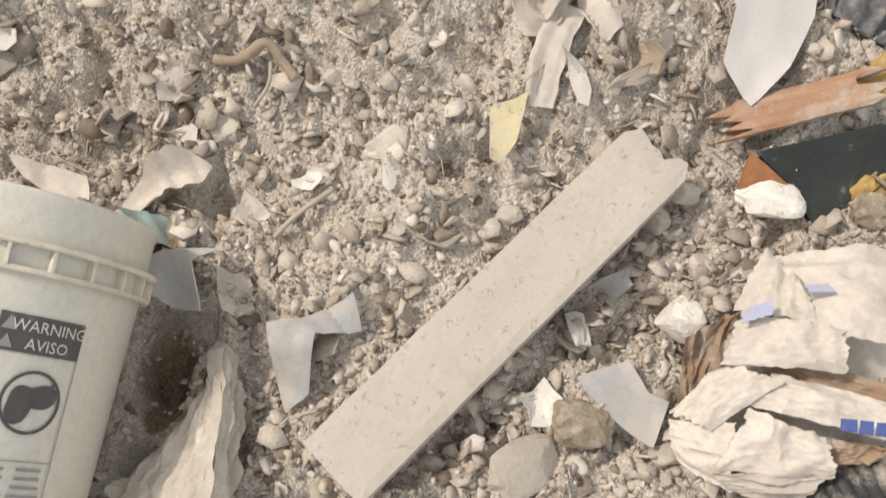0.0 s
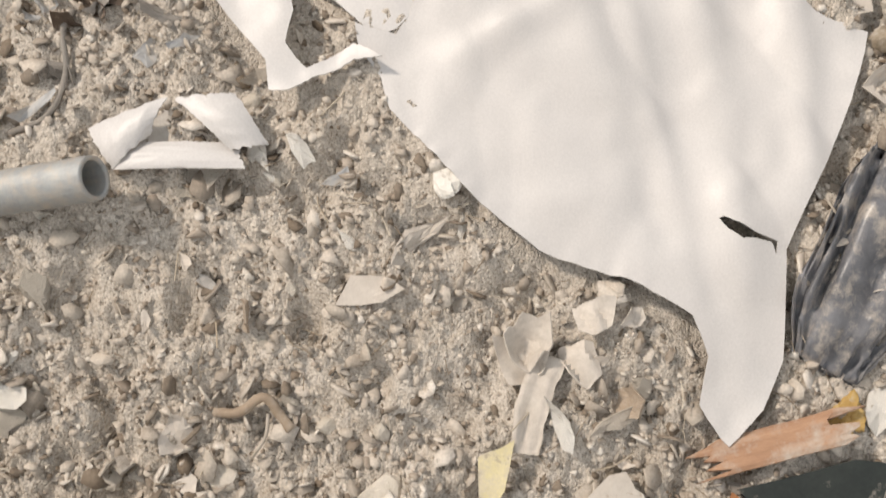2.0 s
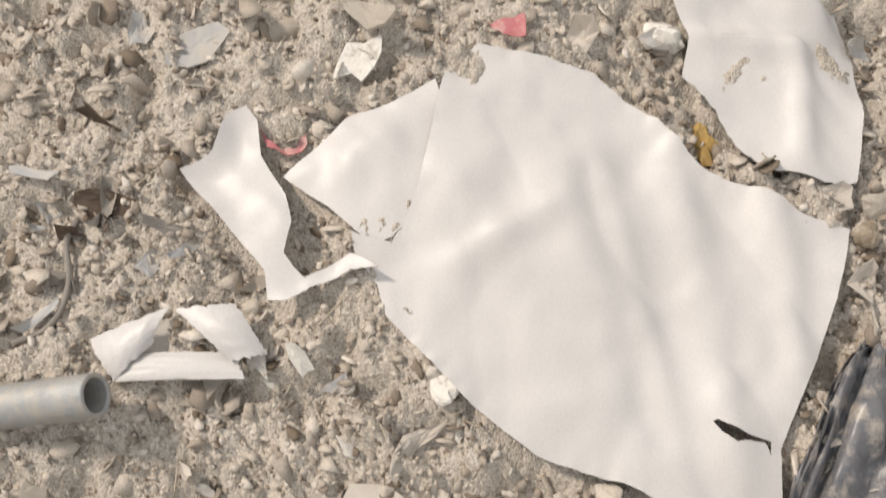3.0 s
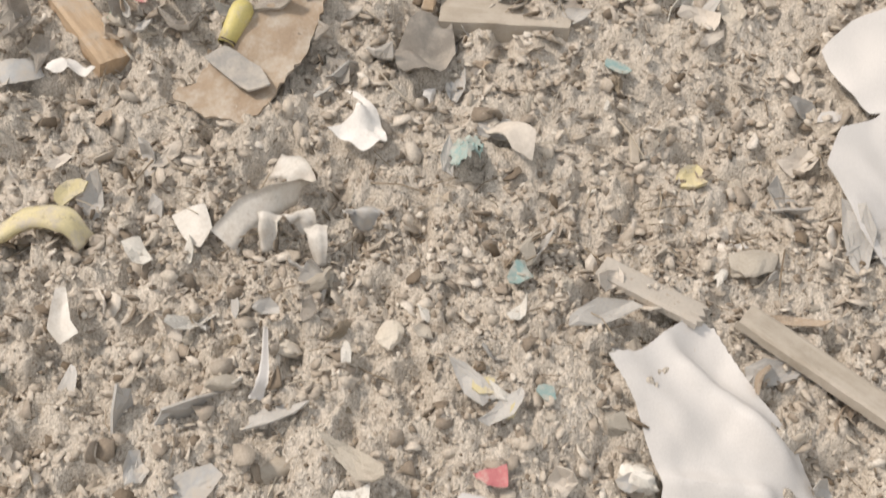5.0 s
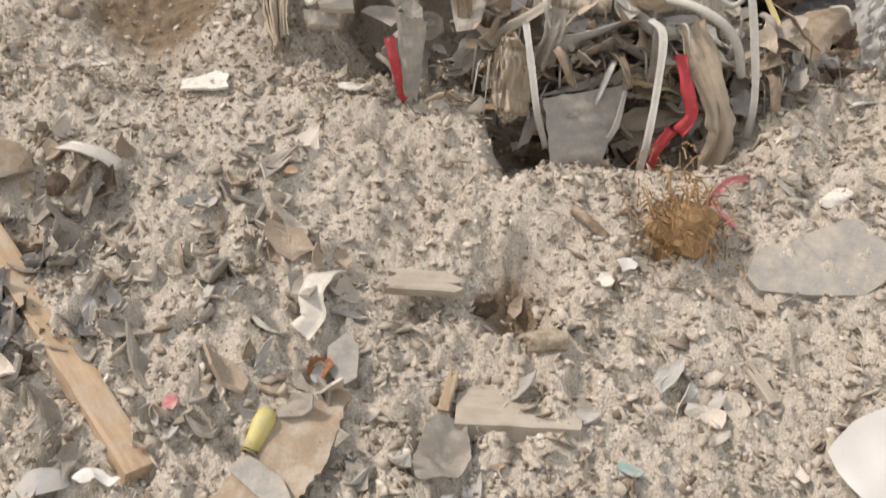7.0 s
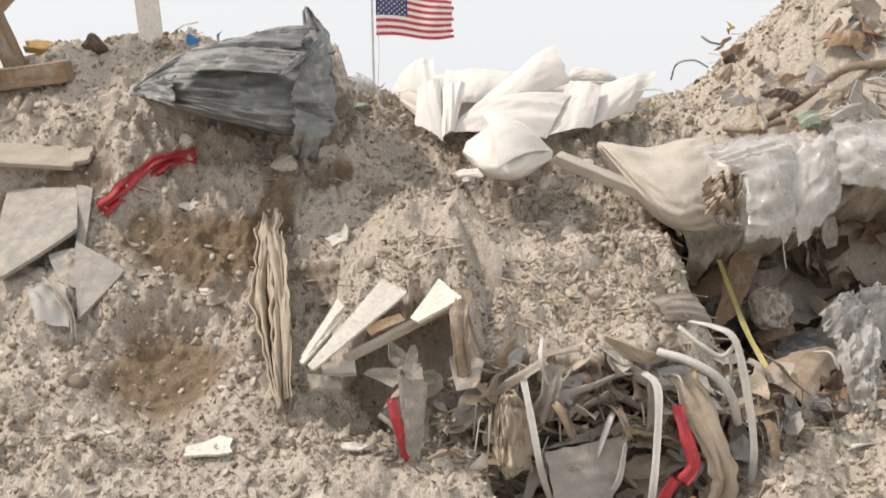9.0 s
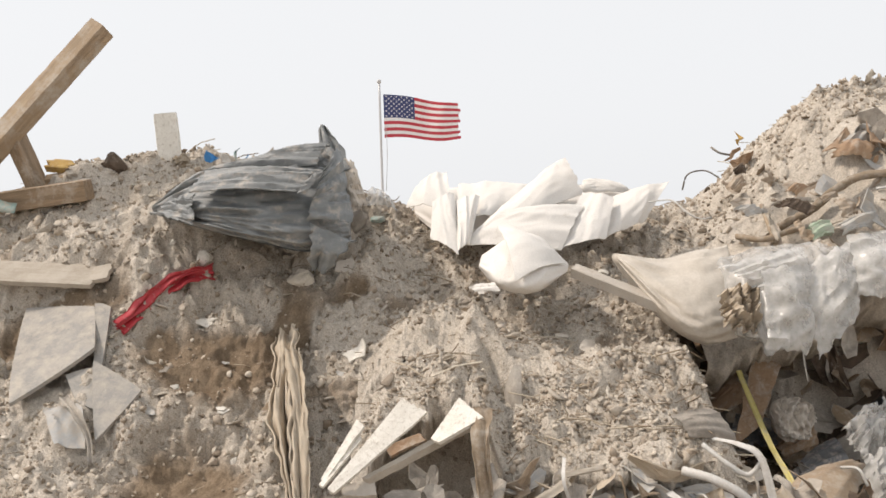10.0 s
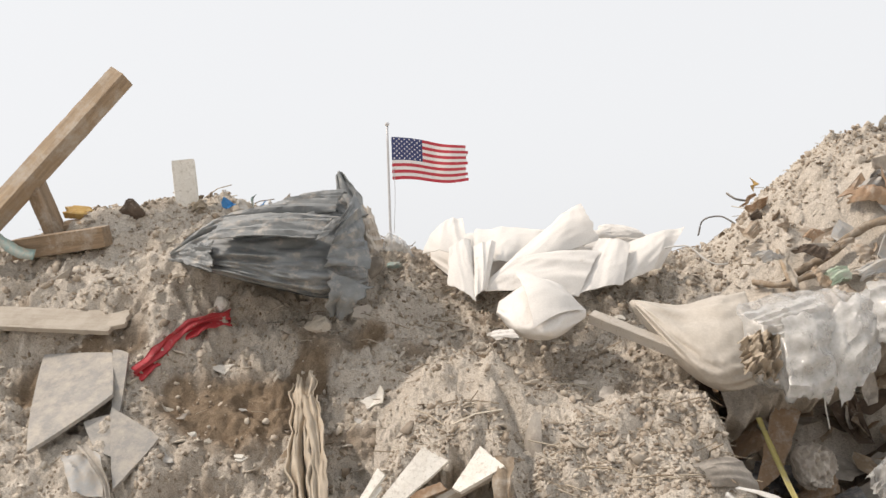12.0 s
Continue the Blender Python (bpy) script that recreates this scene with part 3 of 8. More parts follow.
BROWN_STONE = surface("brown_clod", (0.34, 0.28, 0.2), (0.2, 0.155, 0.105), 0.95, scale=30, fine=220, dust=0.3, relief=0.8, vary=0.2)
PINK_STONE = surface("pinkish_stone", (0.60, 0.51, 0.46), (0.50, 0.42, 0.37), 0.85, scale=20, dust=0.25, relief=0.4)
GREY_FILM = surface("grey_dusty_film", (0.44, 0.44, 0.43), (0.30, 0.305, 0.31), 0.6, scale=14, dust=0.45, relief=0.2, vary=0.1)
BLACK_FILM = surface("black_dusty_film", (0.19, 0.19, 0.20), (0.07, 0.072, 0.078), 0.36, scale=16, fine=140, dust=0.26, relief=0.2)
SACK = surface("grey_woven_plastic", (0.25, 0.26, 0.26), (0.13, 0.138, 0.14), 0.5, scale=9, fine=260, dust=0.22, relief=0.3, stretch=(1, 3, 3))
DIRTY_SACK = surface("dirty_white_sack", (0.57, 0.52, 0.455), (0.45, 0.40, 0.335), 0.55, scale=8, fine=120, dust=0.3, relief=0.2)
DIRTY_VINYL = surface("dirty_white_plastic", (0.62, 0.585, 0.535), (0.50, 0.465, 0.41), 0.5, scale=14, fine=160, dust=0.3, relief=0.1, speck=0.3)
SLATE = surface("grey_panel", (0.34, 0.323, 0.30), (0.25, 0.238, 0.22), 0.8, scale=9, fine=180, dust=0.4, relief=0.3)
METAL = surface("dark_green_metal", (0.036, 0.042, 0.036), (0.014, 0.018, 0.016), 0.38, 0.3, scale=12, dust=0.05, relief=0.1)
RUST = surface("rust", (0.34, 0.15, 0.055), (0.18, 0.07, 0.03), 0.8, scale=30, dust=0.05, relief=0.4)
GALV = surface("dusty_galvanised_pipe", (0.40, 0.41, 0.40), (0.28, 0.29, 0.29), 0.6, 0.35, scale=22, dust=0.35, relief=0.3)
YELLOW = surface("yellow_plastic", (0.60, 0.52, 0.20), (0.48, 0.41, 0.14), 0.5, scale=14, dust=0.22, speck=0.4)
PALE_YELLOW = surface("pale_yellow_scrap", (0.64, 0.56, 0.33), (0.52, 0.45, 0.26), 0.8, scale=16, dust=0.35, speck=0.5)
FOAM = surface("ochre_foam", (0.52, 0.36, 0.13), (0.36, 0.22, 0.07), 0.95, scale=40, fine=200, dust=0.15, relief=0.8)
RED = surface("red_strap", (0.52, 0.05, 0.06), (0.36, 0.03, 0.04), 0.5, scale=20, dust=0.1)
PINK = surface("dusty_pink_plastic", (0.56, 0.20, 0.20), (0.42, 0.13, 0.14), 0.6, scale=20, dust=0.3)
STRAP = surface("grey_white_strap", (0.60, 0.58, 0.55), (0.46, 0.44, 0.41), 0.6, scale=20, dust=0.2, relief=0.2)
CLOTH = surface("dirty_beige_cloth", (0.54, 0.46, 0.36), (0.38, 0.31, 0.23), 0.95, scale=14, fine=300, dust=0.25, relief=0.5)
GREY_CLOTH = surface("grey_cloth", (0.36, 0.33, 0.29), (0.24, 0.21, 0.18), 0.95, scale=14, fine=300, dust=0.3, relief=0.5, vary=0.2)
STRAW = surface("straw_fibre", (0.40, 0.255, 0.125), (0.24, 0.145, 0.065), 0.9, scale=40, dust=0.1)
TEAL = surface("faded_teal_plastic", (0.30, 0.42, 0.40), (0.2, 0.31, 0.3), 0.6, scale=20, dust=0.4, vary=0.1)
BLUE = surface("blue_plastic", (0.04, 0.25, 0.55), (0.03, 0.17, 0.4), 0.4, dust=0.1)
GREEN = surface("pale_green_plastic", (0.42, 0.50, 0.38), (0.33, 0.40, 0.3), 0.6, dust=0.3)
RUBBER = surface("black_rubber", (0.05, 0.048, 0.045), (0.03, 0.03, 0.03), 0.6, dust=0.3)
WIRE = surface("dusty_wire", (0.2, 0.18, 0.16), (0.1, 0.09, 0.08), 0.6, dust=0.2)
TWIG = surface("dry_twig", (0.34, 0.26, 0.18), (0.2, 0.15, 0.1), 0.9, dust=0.3, vary=0.2)
FLAG_RED = surface("flag_red", (0.50, 0.05, 0.07), (0.42, 0.04, 0.06), 0.8, dust=0, relief=0)
FLAG_WHITE = surface("flag_white", (0.78, 0.76, 0.76), (0.72, 0.70, 0.70), 0.8, dust=0, relief=0)
FLAG_BLUE = surface("flag_blue", (0.05, 0.065, 0.17), (0.04, 0.05, 0.14), 0.8, dust=0, relief=0)
POLE = surface("white_painted_pole", (0.55, 0.55, 0.56), (0.45, 0.45, 0.46), 0.4, dust=0.05, relief=0)


def clear_film():
    m, n, l, b = mat_base("clear_plastic_film", 0.22)
    f = noise_node(n, l, 24, 5, 0.7)
    l.new(ramp(n, l, f, (0.35, (0.50, 0.485, 0.455)), (0.7, (0.68, 0.67, 0.65))), b.inputs["Base Color"])
    mr = n.new("ShaderNodeMapRange")
    mr.inputs["To Min"].default_value, mr.inputs["To Max"].default_value = 0.30, 0.58
    l.new(f, mr.inputs[0])
    l.new(mr.outputs[0], b.inputs["Alpha"])
    bump(n, l, b, noise_node(n, l, 60, 3), 0.3, 0.004)
    return m


FILM = clear_film()


def between(p, q, lift=0.0, roll=0.0):
    """The pose of a thing along x whose ends lie on the heap at p and q."""
    a = Vector((p[0], p[1], height(p[0], p[1]) + lift)) if len(p) == 2 else Vector(p)
    b = Vector((q[0], q[1], height(q[0], q[1]) + lift)) if len(q) == 2 else Vector(q)
    d = (b - a).normalized()
    s = Vector((0, 0, 1)).cross(d).normalized()
    u = d.cross(s)
    m = Matrix((d, s, u)).transposed().to_4x4()
    return Matrix.Translation((a + b) / 2) @ m @ pose(0, 0, 0, roll), (b - a).length


def plank(name, p, q, width, thick, material, label, category="board", lift=0.015, roll=0.0, ragged=0.012, seed=0, warp=0.0, ends=1):
    m, length = between(p, q, lift, roll)
    ob = new(name, board_mesh(name, length, width, thick, material, ragged, seed, warp, ends))
    ob.matrix_basis = m
    return tagged(ob, label, category)


def sack_mesh(name, low, high, depth, material, wrinkle=0.02, along=3.0, across=14.0, seed=0, nu=72, nv=64, toward=(0, -1, 0.15), pinch=0.5, square=0.8):
    """A stuffed bag between a lower and an upper edge: bulging towards the viewer's side and behind, with creases along it."""
    a, b = spline(low, nu), spline(high, nu)
    tw = Vector(toward).normalized()
    verts, faces = [], []
    for i in range(nu):
        u = i / (nu - 1)
        c, h = (Vector(a[i]) + Vector(b[i])) / 2, (Vector(b[i]) - Vector(a[i])) / 2
        full = max(0.02, math.sin(math.pi * (0.02 + 0.96 * u))) ** pinch
        for k in range(nv):
            t = 2 * math.pi * k / nv
            ct, st = math.cos(t), math.sin(t)
            ct = math.copysign(abs(ct) ** square, ct)
            st = math.copysign(abs(st) ** square, st)
            w = noise.noise((u * along + seed, t * across / 6.28, seed * 1.3)) + 0.5 * noise.noise((u * along * 2.6, t * across * 2.2 / 6.28, seed + 5.1))
            w += 1.3 * (0.3 - abs(noise.noise((u * along * 0.9 + 4, t * across * 1.1 / 6.28 + u * 3, seed + 8.2)))) + 0.7 * (0.3 - abs(noise.noise((u * along * 2.2, t * across * 2.0 / 6.28 - u * 4, seed + 3.3))))
            p = c + h * ct * (1 + 0.3 * wrinkle / max(h.length, 0.02) * w) + tw * (depth * full * st + wrinkle * w * (0.4 + 0.6 * full))
            verts.append(p)
    for i in range(nu - 1):
        for k in range(nv):
            x, y = i * nv + k, i * nv + (k + 1) % nv
            faces.append((x, y, y + nv, x + nv))
    faces.append(tuple(range(nv))[::-1])
    faces.append(tuple((nu - 1) * nv + k for k in range(nv)))
    return mesh_of(name, verts, faces, material, True)


def sack(name, low, high, depth, material, label, category, **kw):
    return tagged(new(name, sack_mesh(name, low, high, depth, material, **kw)), label, category)


def patch_mesh(name, quad, material, bulge=0.0, wrinkle=0.004, thick=0.0015, n=20, grain=4.0, seed=0, ragged=0.0, lines=0.35):
    """A four-cornered piece of sheet or board: bowed by bulge, creased along its first side, with edges torn by ragged."""
    a, b, c, d = [Vector(p) for p in quad]
    nrm = (c - a).cross(d - b).normalized()
    if nrm.y - nrm.z > 0:
        nrm = -nrm
    verts, faces = [], []
    for side in (0.0, -thick):
        for i in range(n + 1):
            for j in range(n + 1):
                u, v = i / n, j / n
                eu = ragged * noise.noise((v * 7, seed, 2.0)) + 0.5 * ragged * noise.noise((v * 19, seed, 4.0))
                ev = ragged * noise.noise((u * 7, seed, 6.0)) + 0.5 * ragged * noise.noise((u * 19, seed, 8.0))
                p = (a * (1 - u) + b * u) * (1 - v) + (d * (1 - u) + c * u) * v
                p += (b - a) * eu * abs(2 * u - 1) ** 6 + (d - a) * ev * abs(2 * v - 1) ** 6
                w = noise.noise((u * grain * lines + seed, v * grain, seed * 1.7)) + 1.4 * (0.2 - abs(noise.noise((u * grain * 0.6 * lines + v * 0.8, v * grain * 1.3, seed + 3.1)))) + 0.5 * (0.2 - abs(noise.noise((u * grain * 2.1, v * grain * 2.4, seed + 6.3))))
                verts.append(p + nrm * (side + bulge * 4 * (u * (1 - u) + v * (1 - v)) * 0.5 + wrinkle * w))
    m, o = n + 1, (n + 1) ** 2
    for i in range(n):
        for j in range(n):
            q = (i * m + j, i * m + j + 1, (i + 1) * m + j + 1, (i + 1) * m + j)
            faces += [q, tuple(o + k for k in q[::-1])]
        for q in ((i * m, (i + 1) * m), (i * m + n, (i + 1) * m + n), (i, i + 1), (n * m + i, n * m + i + 1)):
            faces.append((q[0], q[1], o + q[1], o + q[0]))
    me = mesh_of(name, verts, faces, material, True)
    return me


def patch(name, quad, material, label, category, **kw):
    ob = tagged(new(name, patch_mesh(name, quad, material, **kw)), label, category)
    ob.modifiers.new("crisp_edges", "EDGE_SPLIT").split_angle = radians(50)
    return ob


def strap(name, pts, width, material, label, category="strap", thick=0.002, **kw):
    return tagged(new(name, ribbon_mesh(name, pts, width, thick, material, **kw)), label, category)


def stick(name, pts, radius, material, label, category, **kw):
    return tagged(new(name, tube_mesh(name, pts, radius, material, **kw)), label, category)


def rock(x, y, sx, sy, sz, material, label, seed, turn=0, name="stone", category="stone", rough=0.35, cut=0.7, sub=3, sink=0.35):
    ob = new(name, lump_mesh(name, material, seed, (sx, sy, sz), rough, sub, cut))
    ob.matrix_basis = lay(x, y, turn, sz * (1 - sink) - 0.004)
    return tagged(ob, label, category)


def scrap(x, y, size, material, label, seed, turn=0, thick=0.05, bend=0.3, nod=0, lean=0, lift=0.008, name="scrap", category="scrap", sides=9):
    ob = new(name, shard_mesh(name, material, seed, size, thick, bend, sides))
    ob.matrix_basis = lay(x, y, turn, lift, nod, lean)
    return tagged(ob, label, category)


# ---- the near slope ----
plank("plank", (-0.109, 0.249), (0.223, 0.610), 0.088, 0.019, PAINTED, "dust-covered flat wooden plank with one broken end", lift=0.04, ragged=0.012, seed=1)


def bucket():
    base = Vector((-0.490, 0.144, -0.003))
    top = Vector((-0.452, 0.471, 0.100))
    axis = (top - base).normalized()
    root = new("bucket")
    up = (Vector((0.0, 0.0, 1.0)) - axis * axis.z).normalized()
    side = up.cross(axis)
    root.matrix_basis = Matrix.Translation(top - axis * 0.365) @ Matrix((side, up, axis)).transposed().to_4x4()
    tagged(root, "off-white plastic pail with a printed warning label, lying on the rubble", "bucket")
    prof = [(0.0, 0.004), (0.118, 0.004), (0.126, 0.0), (0.131, 0.006), (0.136, 0.1), (0.141, 0.25), (0.1435, 0.315), (0.1445, 0.36), (0.147, 0.365), (0.1475, 0.369), (0.146, 0.371),
            (0.141, 0.370), (0.139, 0.36), (0.136, 0.25), (0.130, 0.02), (0.0, 0.012)]
    part("shell", lathe_mesh("shell", prof, BUCKET, 96), root)
    for z0, r in ((0.322, 0.155), (0.298, 0.152)):
        ring = [(0.1425, z0 - 0.002), (r - 0.001, z0 - 0.0035), (r, z0 - 0.001), (r, z0 + 0.001), (r - 0.001, z0 + 0.0025), (0.1425, z0 + 0.002)]
        part("rim_ring", lathe_mesh("rim_ring", ring, GRIME, 96), root, "grimy reinforcing ring")
    rib = bmesh.new()
    bmesh.ops.create_cube(rib, size=1)
    bmesh.ops.scale(rib, vec=(0.010, 0.003, 0.022), verts=rib.verts)
    rib = from_bm("rib", rib, GRIME, False)
    for k in range(24):
        a = 2 * math.pi * k / 24
        part("rib", rib, root, m=Matrix.Translation((0.148 * math.cos(a), 0.148 * math.sin(a), 0.310)) @ pose(0, 0, 0, 0, 0, math.degrees(a)))
    # label, wrapped round the wall
    def wrap(me, a0, z0, out):
        for v in me.vertices:
            z = z0 + v.co.y
            r = 0.1345 + 0.0285 * z + out + v.co.z
            a = a0 + v.co.x / 0.141
            v.co = (r * math.cos(a), r * math.sin(a), z)
        return me

    def plate(w, h, out, name, material, a0, z0):
        nx = max(2, int(w / 0.004))
        vs = [(w * (i / nx - 0.5), h * (j - 0.5), 0) for i in range(nx + 1) for j in (0, 1)]
        fs = [(2 * i, 2 * i + 2, 2 * i + 3, 2 * i + 1) for i in range(nx)]
        return part(name, wrap(mesh_of(name, vs, fs, material), a0, z0, out), root)

    mid = LABEL_TURN
    z1 = 0.243
    band = plate(0.079, 0.034, 0.0008, "label_band", INK, mid, z1)
    for w, dz, h in ((0.0793, 0.0, 0.0012),):
        plate(0.0012, 0.20, 0.0007, "label_edge", INK_GREY, mid + 0.0395 / 0.141, z1 - 0.083)
        plate(0.0012, 0.20, 0.0007, "label_edge", INK_GREY, mid - 0.0395 / 0.141, z1 - 0.083)
    for z in (0.132, 0.084, 0.062):
        plate(0.079, 0.001, 0.0007, "label_rule", INK_GREY, mid, z)
    rng = random.Random(4)
    for row in range(8):
        for k in range(2):
            w = rng.uniform(0.024, 0.034)
            plate(w, 0.0028, 0.0007, "print_line", INK_GREY, mid + (k - 0.5) * 0.037 / 0.141, 0.125 - row * 0.0078 - (0.004 if row > 4 else 0))
    for word, dz, size in (("WARNING", 0.0025, 0.0145), ("AVISO", -0.0135, 0.0145)):
        cu = bpy.data.curves.new("text", "FONT")
        cu.body, cu.size, cu.align_x, cu.resolution_u = word, size, "CENTER", 2
        tmp = new("text", cu)
        bpy.context.view_layer.update()
        me = bpy.data.meshes.new_from_object(tmp)
        bpy.data.objects.remove(tmp)
        me.materials.clear()
        me.materials.append(BUCKET)
        part("lettering", wrap(me, mid + 0.006 / 0.141, z1 + dz, 0.0014), band, "white lettering")
    for dz in (0.0075, -0.0085):
        vs = [(-0.0065, -0.0055, 0), (0.0065, -0.0055, 0), (0.0, 0.0065, 0)]
        part("warning_triangle", wrap(mesh_of("warning_triangle", vs, [(0, 1, 2)], INK_GREY), mid - 0.031 / 0.141, z1 + dz, 0.0014), band, "grey warning triangle")
    # pictogram: a ring with a slash over a plain dark shape
    for word, r0, r1 in (("pictogram_ring", 0.0255, 0.0285),):
        n = 40
        vs = [(r * math.cos(6.2832 * k / n), r * math.sin(6.2832 * k / n), 0) for k in range(n) for r in (r0, r1)]
        fs = [(2 * k, 2 * k + 1, (2 * k + 3) % (2 * n), (2 * k + 2) % (2 * n)) for k in range(n)]
        part(word, wrap(mesh_of(word, vs, fs, INK), mid + 0.004 / 0.141, 0.184, 0.0009), root)
    blob = lambda a: 0.018 * (1 + 0.35 * math.sin(2 * a + 0.6) + 0.25 * math.sin(3 * a + 1))
    vs = [(0, 0, 0)] + [(blob(6.2832 * k / 30) * math.cos(6.2832 * k / 30), blob(6.2832 * k / 30) * math.sin(6.2832 * k / 30), 0) for k in range(30)]
    part("pictogram_shape", wrap(mesh_of("pictogram_shape", vs, [(0, 1 + k, 1 + (k + 1) % 30) for k in range(30)], INK), mid + 0.001 / 0.141, 0.185, 0.0007), root)
    vs = [(-0.021, -0.019, 0), (-0.019, -0.021, 0), (0.021, 0.019, 0), (0.019, 0.021, 0)]
    part("pictogram_slash", wrap(mesh_of("pictogram_slash", vs, [(0, 1, 2, 3)], INK), mid + 0.004 / 0.141, 0.184, 0.0011), root)


LABEL_TURN = radians(139)
bucket()

draped("plastic_flap", -0.305, 0.446, [(-0.057, 0.008), (-0.006, 0.023), (0.057, 0.024), (0.025, 0.012), (0.038, -0.036), (-0.014, -0.018), (-0.043, -0.012)], GREY_FILM, "stiff grey plastic flap leaning against the pail", "plastic scrap", lift=0.05, fold=0.03, cell=0.006, thick=0.002, curl=0.03, seed=2)
wedge = [patch("face", quad, STONE, "", "", thick=0.02, wrinkle=0.009, ragged=0.05, grain=5, lines=0.9, seed=140 + k, n=30) for k, quad in enumerate((
    [(-0.309, 0.21, -0.02), (-0.258, 0.327, -0.02), (-0.235, 0.378, -0.005), (-0.22, 0.206, 0.02)], [(-0.222, 0.206, 0.02), (-0.236, 0.377, -0.004), (-0.207, 0.318, -0.03), (-0.209, 0.218, -0.03)], [(-0.346, 0.225, -0.05), (-0.29, 0.273, -0.05), (-0.259, 0.334, -0.03), (-0.289, 0.209, -0.01)]))]
gather("stone_wedge", "long pale wedge of broken limestone", "stone", [(ob, "face") for ob in wedge])
rock(-0.305, 0.241, 0.06, 0.05, 0.03, PLASTER, "lump of pale plaster under the stone wedge", 6, 20)
draped("plastic_film", -0.147, 0.379, [(-0.049, 0.027), (-0.005, 0.029), (0.045, 0.049), (0.056, 0.017), (0.009, 0.006), (0.004, -0.045), (-0.021, -0.062), (-0.038, -0.017)], GREY_FILM, "torn shred of grey dusty plastic film", "plastic scrap", lift=0.02, fold=0.05, grain=14, cell=0.006, curl=0.03, seed=4)
draped("plastic_film", 0.195, 0.344, [(-0.056, 0.022), (-0.002, 0.044), (0.021, 0.012), (0.042, 0.002), (0.026, -0.044), (0.001, -0.029), (-0.031, -0.005)], GREY_FILM, "flat piece of pale grey plastic film", "plastic scrap", lift=0.03, fold=0.03, cell=0.006, curl=0.03, seed=6)
draped("rag", -0.334, 0.500, [(-0.032, 0.011), (0.015, 0.017), (0.030, -0.014), (0.004, -0.013), (-0.015, -0.000)], TEAL, "crumpled scrap of pale blue rag", "rag", lift=0.02, fold=0.05, grain=25, cell=0.004, curl=0.03, seed=7)


